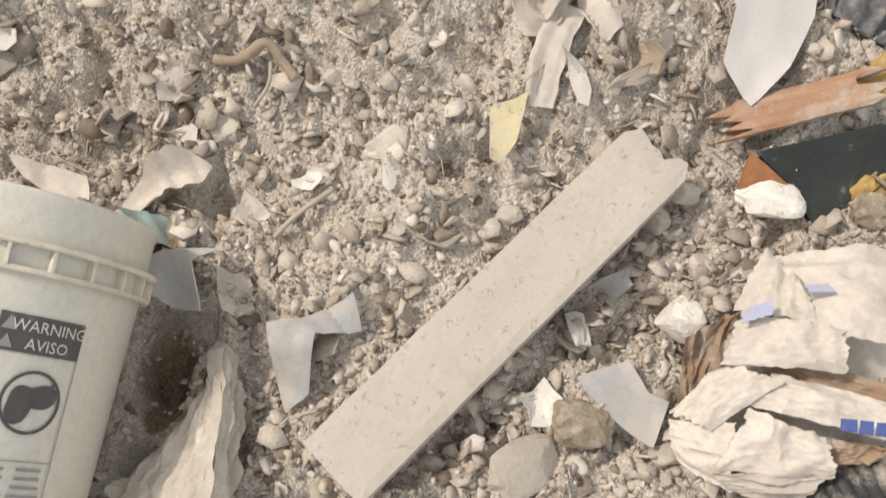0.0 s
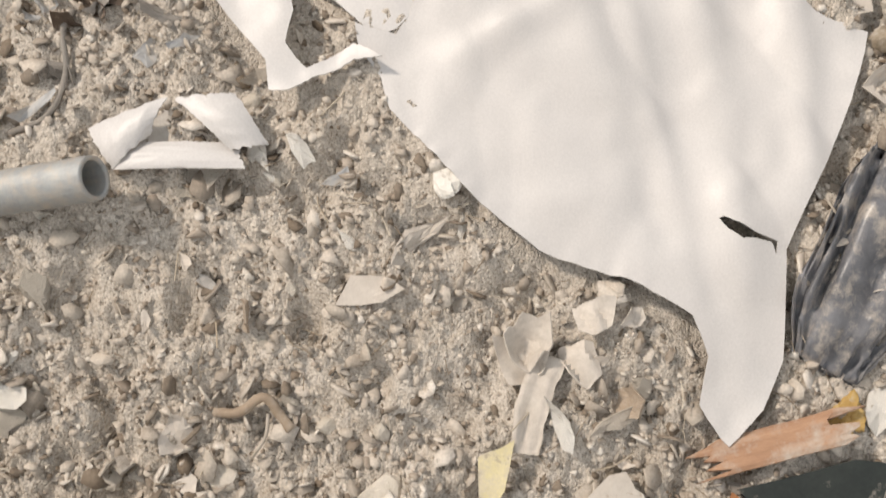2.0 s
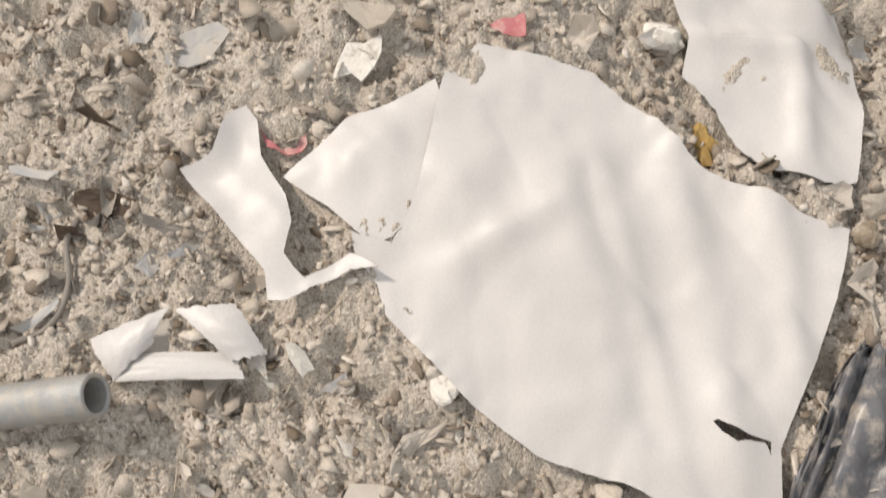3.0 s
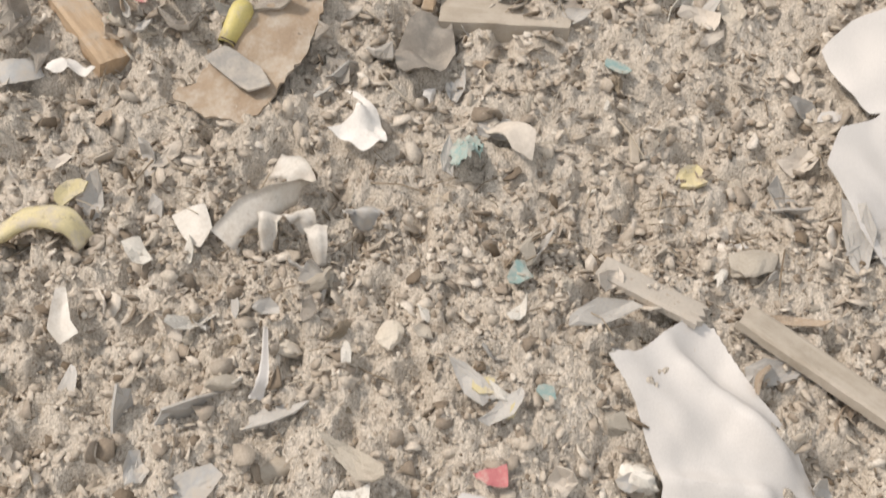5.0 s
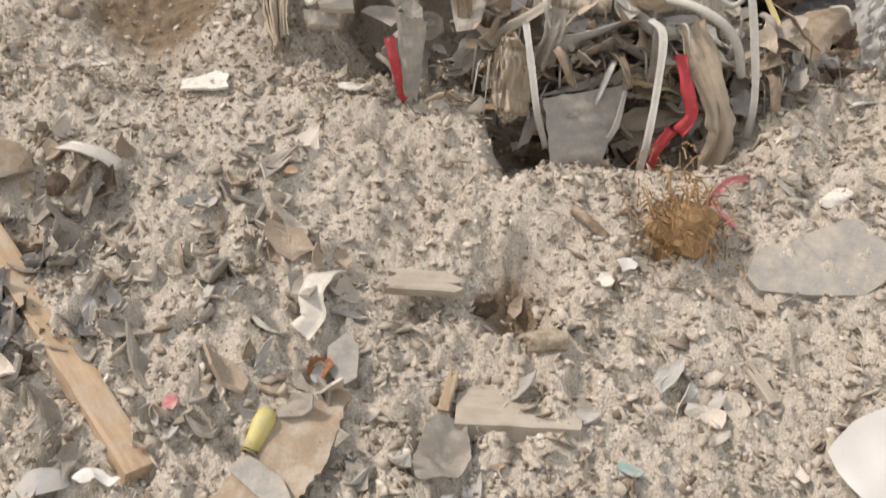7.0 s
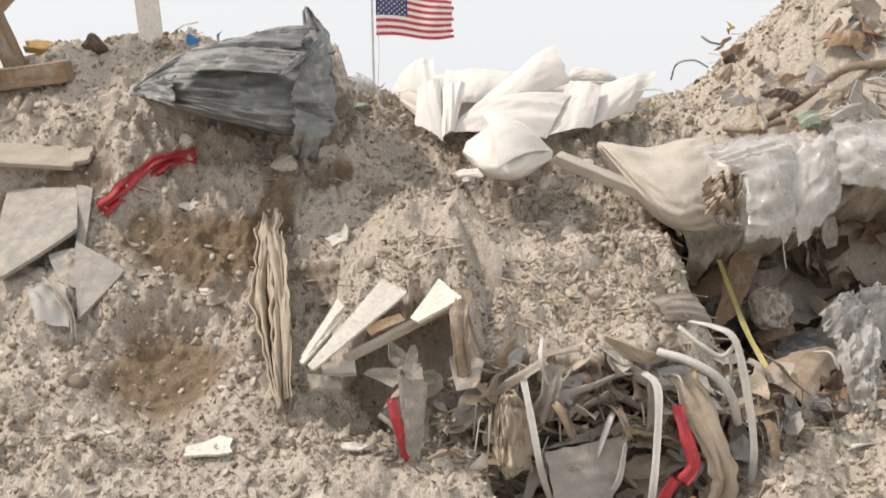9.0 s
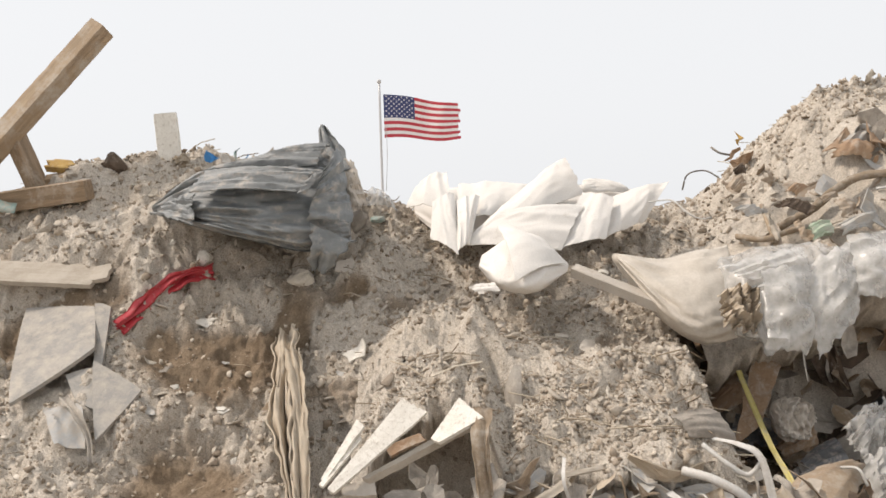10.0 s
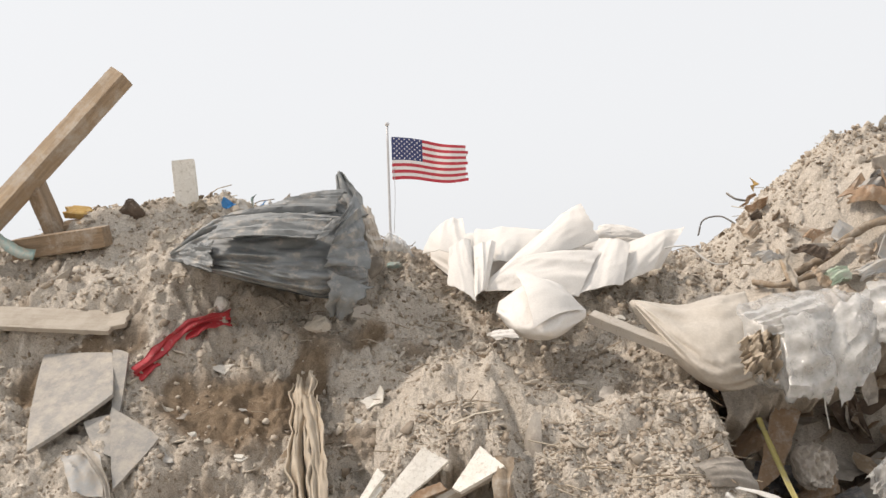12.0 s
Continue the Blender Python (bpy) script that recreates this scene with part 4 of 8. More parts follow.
def paper_sack():
    root = new("paper_sack")
    root.matrix_basis = Matrix.Translation((0.368, 0.404, 0.0))
    tagged(root, "torn crumpled paper sack, off-white with faded blue print", "sack")
    inv = root.matrix_basis.inverted()

    def sub(name, low, high, depth, material, label="", **kw):
        me = sack_mesh(name, low, high, depth, material, toward=(0, -0.3, 1), **kw)
        me.transform(inv)
        part(name, me, root, label)
    sub("filling", [(0.262, 0.330, -0.066), (0.306, 0.290, -0.064), (0.370, 0.290, -0.05), (0.480, 0.300, -0.045)], [(0.307, 0.440, -0.040), (0.346, 0.480, -0.012), (0.400, 0.500, 0.004), (0.500, 0.500, 0.0)], 0.035, PAPER, "crumpled inner layers of paper", wrinkle=0.012, along=4, across=5, seed=5, square=0.6)

    def face(name, quad, material=PAPER, label="", **kw):
        me = patch_mesh(name, quad, material, **dict(dict(thick=0.0015, wrinkle=0.007, ragged=0.05, grain=3.4, lines=0.7, n=30), **kw))
        me.transform(inv)
        ob = part(name, me, root, label)
        ob.modifiers.new("crisp_edges", "EDGE_SPLIT").split_angle = radians(35)

    for k, (quad, bl) in enumerate((([(0.35, 0.504, 0.035), (0.489, 0.527, 0.03), (0.466, 0.398, 0.05), (0.365, 0.406, 0.055)], 0.015),
                                    ([(0.3, 0.437, 0.03), (0.343, 0.514, 0.03), (0.374, 0.465, 0.05), (0.379, 0.414, 0.055)], 0.014),
                                    ([(0.282, 0.375, 0.03), (0.304, 0.428, 0.04), (0.402, 0.413, 0.06), (0.404, 0.367, 0.05)], 0.02),
                                    ([(0.234, 0.331, 0.0), (0.28, 0.375, 0.035), (0.341, 0.355, 0.05), (0.267, 0.306, 0.03)], 0.012),
                                    ([(0.308, 0.331, 0.035), (0.333, 0.368, 0.035), (0.457, 0.34, 0.035), (0.453, 0.302, 0.03)], 0.012),
                                    ([(0.27, 0.27, 0.01), (0.305, 0.327, 0.042), (0.38, 0.304, 0.035), (0.394, 0.271, 0.01)], 0.015),
                                    ([(0.234, 0.325, 0.0), (0.293, 0.314, 0.035), (0.296, 0.255, -0.01), (0.244, 0.289, -0.02)], 0.014),
                                    ([(0.268, 0.269, 0.012), (0.392, 0.275, 0.012), (0.361, 0.252, -0.02), (0.302, 0.259, -0.02)], 0.008))):
        face("paper_face", quad, bulge=bl, seed=k + 3)
    # brown inner liner showing at the mouth and in the tears
    face("liner", [(0.249, 0.349, -0.01), (0.247, 0.4, 0.035), (0.303, 0.431, 0.045), (0.288, 0.381, 0.02)], CARTON, "brown liner at the mouth", bulge=-0.012, seed=21)
    face("liner", [(0.334, 0.375, 0.025), (0.36, 0.392, 0.03), (0.463, 0.362, 0.03), (0.461, 0.337, 0.025)], CARTON, "brown liner in a tear", seed=22)
    face("liner", [(0.386, 0.287, 0.008), (0.391, 0.304, 0.026), (0.456, 0.302, 0.024), (0.461, 0.286, 0.005)], CARTON, "brown liner in a tear", seed=23)
    # blue print
    for quad in ([(0.389, 0.317, 0.056), (0.405, 0.317, 0.056), (0.403, 0.304, 0.056), (0.387, 0.305, 0.056)], [(0.408, 0.316, 0.056), (0.421, 0.316, 0.056), (0.418, 0.302, 0.056), (0.405, 0.303, 0.056)], [(0.424, 0.315, 0.056), (0.438, 0.315, 0.056), (0.435, 0.301, 0.056), (0.421, 0.302, 0.056)]):
        face("print_mark", quad, BLUE_INK, wrinkle=0.0008, ragged=0.02, n=4)
    for quad in ([(0.298, 0.423, 0.066), (0.329, 0.435, 0.07), (0.329, 0.419, 0.07), (0.298, 0.409, 0.066)], [(0.366, 0.454, 0.068), (0.39, 0.46, 0.066), (0.398, 0.45, 0.066), (0.369, 0.447, 0.068)]):
        face("print_mark", quad, FADED_INK, "faded blue print", wrinkle=0.0008, ragged=0.12, n=8)


paper_sack()


def corrugated_hose():
    p, q = Vector((0.366, 0.248, -0.044)), Vector((0.491, 0.295, 0.006))
    n = 90
    verts, faces = [], []
    d = (q - p).normalized()
    s = d.orthogonal().normalized()
    u = d.cross(s)
    ln = (q - p).length
    for i in range(n):
        f = i / (n - 1)
        r = 0.026 + 0.0035 * math.copysign(abs(math.sin(f * ln / 0.0125 * math.pi)) ** 0.5, math.sin(f * ln / 0.0125 * math.pi))
        c = p + (q - p) * f
        for k in range(24):
            a = 2 * math.pi * k / 24
            verts.append(c + (s * math.cos(a) + u * math.sin(a)) * r)
    for i in range(n - 1):
        for k in range(24):
            a, b = i * 24 + k, i * 24 + (k + 1) % 24
            faces.append((a, b, b + 24, a + 24))
    tagged(new("corrugated_hose", mesh_of("corrugated_hose", verts, faces, RUBBER, True)), "black corrugated drain hose dulled by dust", "hose")


corrugated_hose()
rock(0.256, 0.446, 0.036, 0.034, 0.03, PLASTER, "pale block of broken plaster", 11, 10)
rock(0.277, 0.503, 0.024, 0.021, 0.016, PINK_STONE, "smooth pinkish stone in the rubble", 12, 30)
rock(0.229, 0.552, 0.02, 0.02, 0.018, STONE, "squarish grey stone beside the plank", 13, 40)
rock(0.258, 0.580, 0.02, 0.016, 0.014, STONE, "squarish grey stone beside the plank", 14, 10)
scrap(0.313, 0.489, 0.022, PAPER, "twisted scrap of white paper", 15, 20, 0.04, 0.9, 30)
plank("wood_splinter", (0.298, 0.654), (0.464, 0.690), 0.042, 0.014, RED_WOOD, "splintered red-brown wooden board piece", lift=0.03, ragged=0.03, seed=3, roll=14, ends=2)
draped("metal_plate", 0.428, 0.615, [(-0.091, 0.013), (-0.026, 0.029), (0.046, 0.048), (0.091, 0.045), (0.066, -0.009), (-0.004, -0.045), (-0.025, -0.061), (-0.054, -0.020)], METAL, "bent dark green sheet metal plate with rusty edges", "metal plate", lift=0.012, fold=0.01, cell=0.008, thick=0.003, seed=8, rigid=True)
draped("metal_flap", 0.338, 0.598, [(-0.011, 0.023), (0.033, -0.010), (-0.023, -0.013)], RUST, "small rusty triangle of sheet metal", "metal plate", lift=0.025, fold=0.01, cell=0.004, thick=0.003, seed=9, rigid=True)
rock(0.356, 0.575, 0.05, 0.022, 0.02, PLASTER, "long chunk of white crumbly plaster", 17, -5, rough=0.25)
rock(0.463, 0.598, 0.024, 0.018, 0.012, FOAM, "torn lump of ochre foam", 18, 40, name="foam_lump", category="foam", rough=0.6, cut=0)
rock(0.467, 0.709, 0.026, 0.018, 0.012, FOAM, "torn lump of ochre foam", 19, 70, name="foam_lump", category="foam", rough=0.6, cut=0)
rock(0.464, 0.568, 0.024, 0.02, 0.016, BROWN_STONE, "brown clod of earth", 20, 0, name="clod", category="clod", cut=0)
draped("paper_scrap", 0.051, 0.617, [(-0.019, 0.020), (0.004, 0.029), (0.022, 0.038), (0.012, -0.014), (-0.005, -0.039), (-0.016, -0.036)], PALE_YELLOW, "folded pale yellow paper scrap", "paper scrap", lift=0.02, fold=0.02, cell=0.004, curl=0.02, seed=10)
strap("paper_strip", [(0.087, 0.647, 0.087), (0.090, 0.681, 0.114), (0.100, 0.712, 0.134), (0.112, 0.746, 0.143)], 0.03, PAPER, "long crumpled strip of dirty paper", "paper scrap", cross=6, ripple_amp=0.005, seed=3, taper=-0.4)
draped("paper_scrap", 0.081, 0.742, [(-0.037, 0.014), (-0.000, 0.021), (0.032, 0.009), (0.022, -0.019), (-0.015, -0.026)], PAPER, "crumpled off-white paper scrap", "paper scrap", lift=0.03, fold=0.06, grain=18, cell=0.005, curl=0.03, seed=11)
draped("paper_scrap", 0.150, 0.735, [(-0.028, 0.020), (0.012, 0.025), (0.024, -0.008), (0.007, -0.023), (-0.016, -0.013)], PAPER, "crumpled off-white paper scrap", "paper scrap", lift=0.03, fold=0.06, grain=18, cell=0.005, curl=0.03, seed=12)
stick("twig", [(-0.281, 0.685, 0.088), (-0.248, 0.683, 0.096), (-0.222, 0.696, 0.112), (-0.203, 0.683, 0.095), (-0.187, 0.669, 0.084)], 0.0065, TAN, "curved brown strip of bark", "bark", ring=6, lump=0.3)
stick("root", [(-0.198, 0.501, 0.018), (-0.170, 0.523, 0.038), (-0.135, 0.550, 0.047)], 0.0032, WOOD, "pale bent root in the rubble", "root")
stick("root", [(-0.233, 0.638, 0.068), (-0.217, 0.657, 0.086), (-0.216, 0.682, 0.095)], 0.0022, WOOD, "thin pale root in the rubble", "root")
draped("paper_scrap", -0.456, 0.556, [(-0.052, 0.021), (-0.008, 0.016), (0.037, 0.006), (0.044, -0.021), (0.011, -0.023), (-0.033, 0.000)], PAPER, "torn flap of dirty paper behind the pail", "paper scrap", lift=0.03, fold=0.04, grain=12, cell=0.005, curl=0.03, seed=13)
draped("paper_scrap", -0.323, 0.548, [(-0.022, 0.017), (0.015, 0.037), (0.048, 0.029), (0.037, 0.003), (0.001, -0.009), (-0.024, -0.034), (-0.052, -0.042)], PAPER, "dusty creased paper scrap", "paper scrap", lift=0.02, fold=0.05, grain=15, cell=0.005, curl=0.03, seed=14)
rock(0.088, 0.279, 0.042, 0.034, 0.022, STONE, "pale dusty lump of mortar", 22, 30)
rock(0.148, 0.322, 0.04, 0.03, 0.025, BROWN_STONE, "crumbly brown clod with a pale crust", 23, 10, name="clod", category="clod", cut=0.2)
scrap(0.104, 0.346, 0.03, PLASTER, "curled flake of white plaster", 24, 50, 0.2, 0.6)
rock(0.236, 0.297, 0.022, 0.016, 0.012, STONE, "small grey stone in the rubble", 25, 0)
rock(0.063, 0.537, 0.018, 0.014, 0.012, STONE, "small beige stone beside the plank", 26, 0)
rock(-0.077, 0.600, 0.034, 0.026, 0.012, STONE, "flat beige stone half buried in gravel", 27, 20)
rock(-0.150, 0.679, 0.016, 0.016, 0.012, STONE, "round grey stone in the rubble", 28, 0)
rock(-0.081, 0.664, 0.012, 0.012, 0.01, STONE, "small round pale stone", 29, 0)
rock(-0.413, 0.626, 0.02, 0.018, 0.01, STONE, "pale angular stone in the rubble", 30, 20)
rock(-0.269, 0.624, 0.018, 0.022, 0.012, STONE, "grey oval stone in the rubble", 31, 40)
scrap(-0.326, 0.663, 0.028, PAPER, "stiff folded scrap of paper", 32, 70, 0.06, 0.5, 25)
scrap(-0.166, 0.562, 0.02, PLASTER, "small white flake of plaster", 33, 10, 0.15, 0.3)
scrap(-0.225, 0.530, 0.026, PAPER, "leaf-shaped torn scrap of paper", 34, 120, 0.04, 0.6, 20)
scrap(-0.236, 0.445, 0.03, PAPER, "curled beige paper scrap beside the grey film", 35, 110, 0.03, 0.9, 30)

# ---- sheets and scraps half-way up ----
def ridge(ax, ay, bx, by, w, h):
    """A crease: a ridge of height h along a line."""
    def f(x, y):
        d = np.hypot(bx - ax, by - ay)
        t = ((x - ax) * (bx - ax) + (y - ay) * (by - ay)) / (d * d)
        off = np.abs((x - ax) * (by - ay) - (y - ay) * (bx - ax)) / d
        return h * np.exp(-(off / w) ** 2) * np.clip(np.minimum(t + 0.2, 1.2 - t) * 3, 0, 1)
    return f


def creases(*fs):
    return lambda x, y: sum(f(x, y) for f in fs)


draped("vinyl_sheet", 0.180, 0.998, [(-0.277, 0.012), (-0.265, -0.023), (-0.169, -0.108), (-0.085, -0.157), (0.025, -0.188), (0.095, -0.216), (0.116, -0.251), (0.108, -0.295), (0.144, -0.332), (0.182, -0.297), (0.205, -0.248), (0.205, -0.144), (0.256, -0.048), (0.285, 0.016), (0.315, 0.106), (0.259, 0.112), (0.197, 0.135), (0.125, 0.165), (0.073, 0.216), (-0.006, 0.267), (-0.100, 0.284), (-0.157, 0.291), (-0.198, 0.255), (-0.217, 0.171), (-0.232, 0.107), (-0.261, 0.056), (-0.310, 0.065), (-0.305, 0.042)],
       VINYL, "large torn sheet of white vinyl draped over the rubble", "plastic sheet", lift=0.02, fold=0.035, grain=3.2, cell=0.0045, thick=0.0016, curl=0.02, seed=21,
       tear=[(0.297, 0.879), (0.318, 0.868), (0.342, 0.861), (0.374, 0.860), (0.372, 0.844), (0.367, 0.857), (0.345, 0.855), (0.328, 0.851), (0.312, 0.861)],
       shape=creases(ridge(-0.05, 0.2, 0.02, -0.15, 0.05, 0.014), ridge(0.08, 0.25, 0.16, -0.25, 0.03, 0.013), ridge(-0.18, 0.03, -0.05, 0.1, 0.02, 0.008), ridge(0.2, 0.2, 0.24, -0.1, 0.025, 0.012), ridge(0.0, 0.15, 0.1, -0.2, 0.02, 0.008)))
draped("vinyl_scrap", -0.224, 1.076, [(-0.125, 0.058), (-0.086, 0.079), (-0.072, 0.121), (-0.048, 0.132), (-0.032, 0.117), (-0.025, 0.078), (0.011, 0.024), (0.021, -0.008), (0.013, -0.041), (0.039, -0.065), (0.094, -0.040), (0.130, -0.063), (0.095, -0.061), (0.047, -0.077), (0.021, -0.093), (-0.004, -0.090), (-0.010, -0.058), (-0.063, -0.005)],
       VINYL, "torn strip of white vinyl with a rolled edge", "plastic sheet", lift=0.022, fold=0.03, grain=7, cell=0.006, curl=0.045, seed=22)
draped("vinyl_scrap", -0.111, 1.146, [(-0.110, -0.010), (-0.057, 0.032), (-0.029, 0.058), (0.029, 0.072), (0.080, 0.090), (0.092, 0.051), (0.088, -0.003), (0.070, -0.050), (0.030, -0.085), (0.008, -0.092), (-0.017, -0.077), (-0.051, -0.050)], VINYL, "torn flap of white vinyl beside the large sheet", "plastic sheet", lift=0.022, fold=0.03, grain=6, cell=0.006, curl=0.02, seed=23)
folds = [patch("fold", quad, mt, "", "", thick=0.0016, bulge=bl, wrinkle=wr, ragged=0.04, seed=150 + k, grain=3, lines=0.6, n=24) for k, (quad, mt, bl, wr) in enumerate((
    ([(-0.446, 0.953, 0.285), (-0.407, 0.903, 0.27), (-0.367, 0.942, 0.29), (-0.349, 0.98, 0.315)], VINYL, 0.014, 0.0016), ([(-0.34, 0.978, 0.315), (-0.267, 0.984, 0.32), (-0.226, 0.935, 0.285), (-0.267, 0.92, 0.29)], VINYL, 0.016, 0.0016),
    ([(-0.409, 0.903, 0.27), (-0.251, 0.906, 0.275), (-0.266, 0.937, 0.285), (-0.387, 0.938, 0.28)], VINYL, 0.008, 0.0012), ([(-0.394, 0.931, 0.272), (-0.275, 0.932, 0.275), (-0.291, 0.982, 0.29), (-0.361, 0.985, 0.29)], DIRTY_VINYL, -0.006, 0.0016)))]
gather("vinyl_scrap", "small folded piece of white vinyl with dirt inside", "plastic sheet", [(ob, "fold") for ob in folds])
draped("vinyl_sheet", 0.383, 1.339, [(-0.151, 0.134), (-0.104, 0.152), (-0.019, 0.228), (0.024, 0.220), (0.078, 0.109), (0.119, 0.054), (0.146, -0.004), (0.146, -0.093), (0.129, -0.176), (0.084, -0.184), (0.017, -0.178), (-0.022, -0.152), (-0.051, -0.105), (-0.095, -0.073), (-0.085, -0.027), (-0.104, 0.026), (-0.117, 0.072)],
       VINYL, "folded piece of white vinyl with gravel in its folds", "plastic sheet", lift=0.022, fold=0.04, grain=5, cell=0.007, curl=0.025, seed=25,
       shape=creases(ridge(-0.05, 0.16, 0.12, 0.0, 0.02, 0.022), ridge(-0.08, -0.02, 0.06, -0.03, 0.015, 0.015), ridge(0.06, -0.02, 0.06, -0.15, 0.02, 0.015)))
draped("vinyl_sheet", 0.780, 2.047, [(-0.113, 0.028), (-0.054, 0.073), (0.021, 0.096), (0.114, 0.098), (0.102, -0.027), (0.065, -0.110), (-0.053, -0.102), (-0.082, -0.054)], VINYL, "white plastic sheet sticking out of the rubble", "plastic sheet", lift=0.03, fold=0.05, grain=4, cell=0.01, curl=0.03, seed=26)
draped("vinyl_sheet", 0.730, 1.798, [(-0.065, 0.104), (0.016, 0.142), (0.133, 0.133), (0.116, -0.025), (0.013, -0.151), (-0.032, -0.142), (-0.075, -0.088), (-0.107, 0.024)], VINYL, "white plastic sheet curving down over the rubble", "plastic sheet", lift=0.045, fold=0.05, grain=4, cell=0.01, curl=0.03, seed=27)


def pipe():
    a, b = Vector((-0.411, 0.865, 0.298)), Vector((-0.688, 0.889, 0.199))
    d = (a - b).normalized()
    root = new("metal_pipe")
    m = d.to_track_quat("Z", "Y").to_matrix().to_4x4()
    root.matrix_basis = Matrix.Translation(b) @ m
    ln = (a - b).length
    prof = [(0.0205, 0), (0.0265, 0), (0.0268, ln * 0.5), (0.0265, ln - 0.002), (0.0255, ln), (0.021, ln), (0.0205, ln - 0.003), (0.0205, 0)]
    part("tube", lathe_mesh("tube", prof, GALV, 40), root)
    part("plug", lump_mesh("plug", BROWN_STONE, 3, (0.018, 0.018, 0.02), 0.3, 2), root, "earth stuck inside the pipe", Matrix.Translation((0, 0, ln - 0.05)))
    tagged(root, "dusty grey metal pipe with an open end", "pipe")


pipe()
sack("plastic_bag", [(0.402, 0.766, 0.130), (0.399, 0.813, 0.179), (0.429, 0.874, 0.221), (0.462, 0.935, 0.254), (0.499, 0.972, 0.265)], [(0.474, 0.739, 0.110), (0.514, 0.782, 0.150), (0.540, 0.840, 0.185), (0.545, 0.914, 0.232), (0.535, 0.966, 0.255)], 0.02, BLACK_FILM,
     "crumpled black plastic bag grey with dust", "plastic bag", wrinkle=0.03, along=2.2, across=24, seed=11, toward=(0, -0.2, 1), square=0.6)
rock(-0.016, 0.900, 0.022, 0.022, 0.014, PLASTER, "crumpled white lump of plaster", 41, 0, rough=0.5)
scrap(-0.107, 0.796, 0.05, PAPER, "flat dusty tile fragment with a brown stain", 42, 10, 0.08, 0.08, sides=7)
rock(-0.115, 0.791, 0.01, 0.014, 0.004, CARTON, "small brown scrap of cardboard", 43, 60, name="cardboard_scrap", category="cardboard")
draped("paper_scrap", 0.085, 0.751, [(-0.028, 0.001), (-0.006, 0.027), (0.024, 0.025), (0.028, -0.006), (0.002, -0.030), (-0.018, -0.019)], PAPER, "crumpled off-white paper scrap below the sheet", "paper scrap", lift=0.03, fold=0.06, grain=18, cell=0.005, curl=0.03, seed=44)
draped("paper_scrap", 0.161, 0.773, [(-0.025, 0.013), (0.024, 0.020), (0.021, -0.005), (-0.002, -0.019), (-0.018, -0.011)], PAPER, "crumpled off-white paper scrap below the sheet", "paper scrap", lift=0.03, fold=0.06, grain=18, cell=0.005, curl=0.03, seed=45)
scrap(0.206, 0.783, 0.02, PAPER, "curled scrap of pale paper", 46, 80, 0.05, 0.9, 30)
scrap(0.159, 0.741, 0.026, PAPER, "curled scrap of pale paper", 47, 30, 0.05, 0.8, 20)
stick("rope", [(-0.550, 0.960, 0.265), (-0.500, 0.978, 0.283), (-0.484, 1.024, 0.311), (-0.493, 1.070, 0.334), (-0.483, 1.098, 0.346)], 0.004, GREY_CLOTH, "frayed grey length of rope", "rope", lump=0.3)
scrap(-0.339, 1.055, 0.02, GREY_FILM, "bent grey plastic scrap with sharp corners", 48, 20, 0.06, 0.5, 20)
scrap(-0.386, 1.042, 0.022, GREY_FILM, "bent grey plastic scrap with sharp corners", 49, 80, 0.06, 0.6, 30)
scrap(-0.146, 0.914, 0.022, GREY_FILM, "broken corner of a grey plastic tray", 50, 30, 0.07, 0.4, 15)
rock(-0.253, 1.002, 0.013, 0.013, 0.011, STONE, "small round beige stone", 51, 0)
draped("pink_rag", -0.222, 1.179, [(-0.036, 0.021), (-0.018, -0.002), (0.011, -0.007), (0.025, 0.014), (0.029, -0.004), (0.012, -0.015), (-0.021, -0.010)], PINK, "half-buried pink plastic rim", "plastic scrap", lift=0.015, fold=0.03, grain=20, cell=0.004, seed=52)
draped("red_scrap", 0.065, 1.303, [(-0.028, 0.005), (0.017, 0.013), (0.019, -0.010), (-0.009, -0.009)], PINK, "faded red plastic scrap under the white sheet", "plastic scrap", lift=0.035, fold=0.02, grain=20, cell=0.004, seed=53)
rock(0.319, 1.225, 0.03, 0.018, 0.014, FOAM, "torn lump of ochre foam among stones", 54, 110, name="foam_lump", category="foam", rough=0.7, cut=0)
stick("log", [(-0.665, 1.294, 0.389), (-0.519, 1.303, 0.420), (-0.378, 1.315, 0.443), (-0.255, 1.324, 0.462), (-0.197, 1.360, 0.469)], 0.021, WOOD, "half-buried grey branch covered in dirt", "branch", ring=14, lump=0.25, n=40)
strap("plastic_curl", [(-0.269, 1.408, 0.527), (-0.258, 1.429, 0.559), (-0.268, 1.517, 0.563)], 0.022, VINYL, "curled sliver of white plastic", "plastic scrap", side=(1, 0.2, 0), cross=4, twist=40, taper=0.7)
scrap(-0.344, 1.298, 0.045, GREY_FILM, "flat torn piece of grey felt", 55, 20, 0.04, 0.15)
scrap(-0.428, 1.320, 0.03, GREY_FILM, "narrow bent grey plastic scrap", 56, 80, 0.05, 0.5, 20)
scrap(-0.130, 1.270, 0.04, PLASTER, "triangular flake of white plaster", 57, 50, 0.12, 0.1)
scrap(0.056, 1.431, 0.02, PALE_YELLOW, "small pale yellow flake", 58, 0, 0.1, 0.1)
scrap(0.093, 1.394, 0.018, PALE_YELLOW, "small pale yellow flake", 59, 60, 0.1, 0.1)
scrap(0.142, 1.421, 0.018, TEAL, "small pale turquoise flake", 60, -30, 0.1, 0.1)
rock(-0.090, 1.514, 0.028, 0.024, 0.02, STONE, "rounded beige stone in the gravel", 61, 0)
rock(-0.311, 1.418, 0.03, 0.018, 0.014, STONE, "pale angular stone in the gravel", 62, 0)
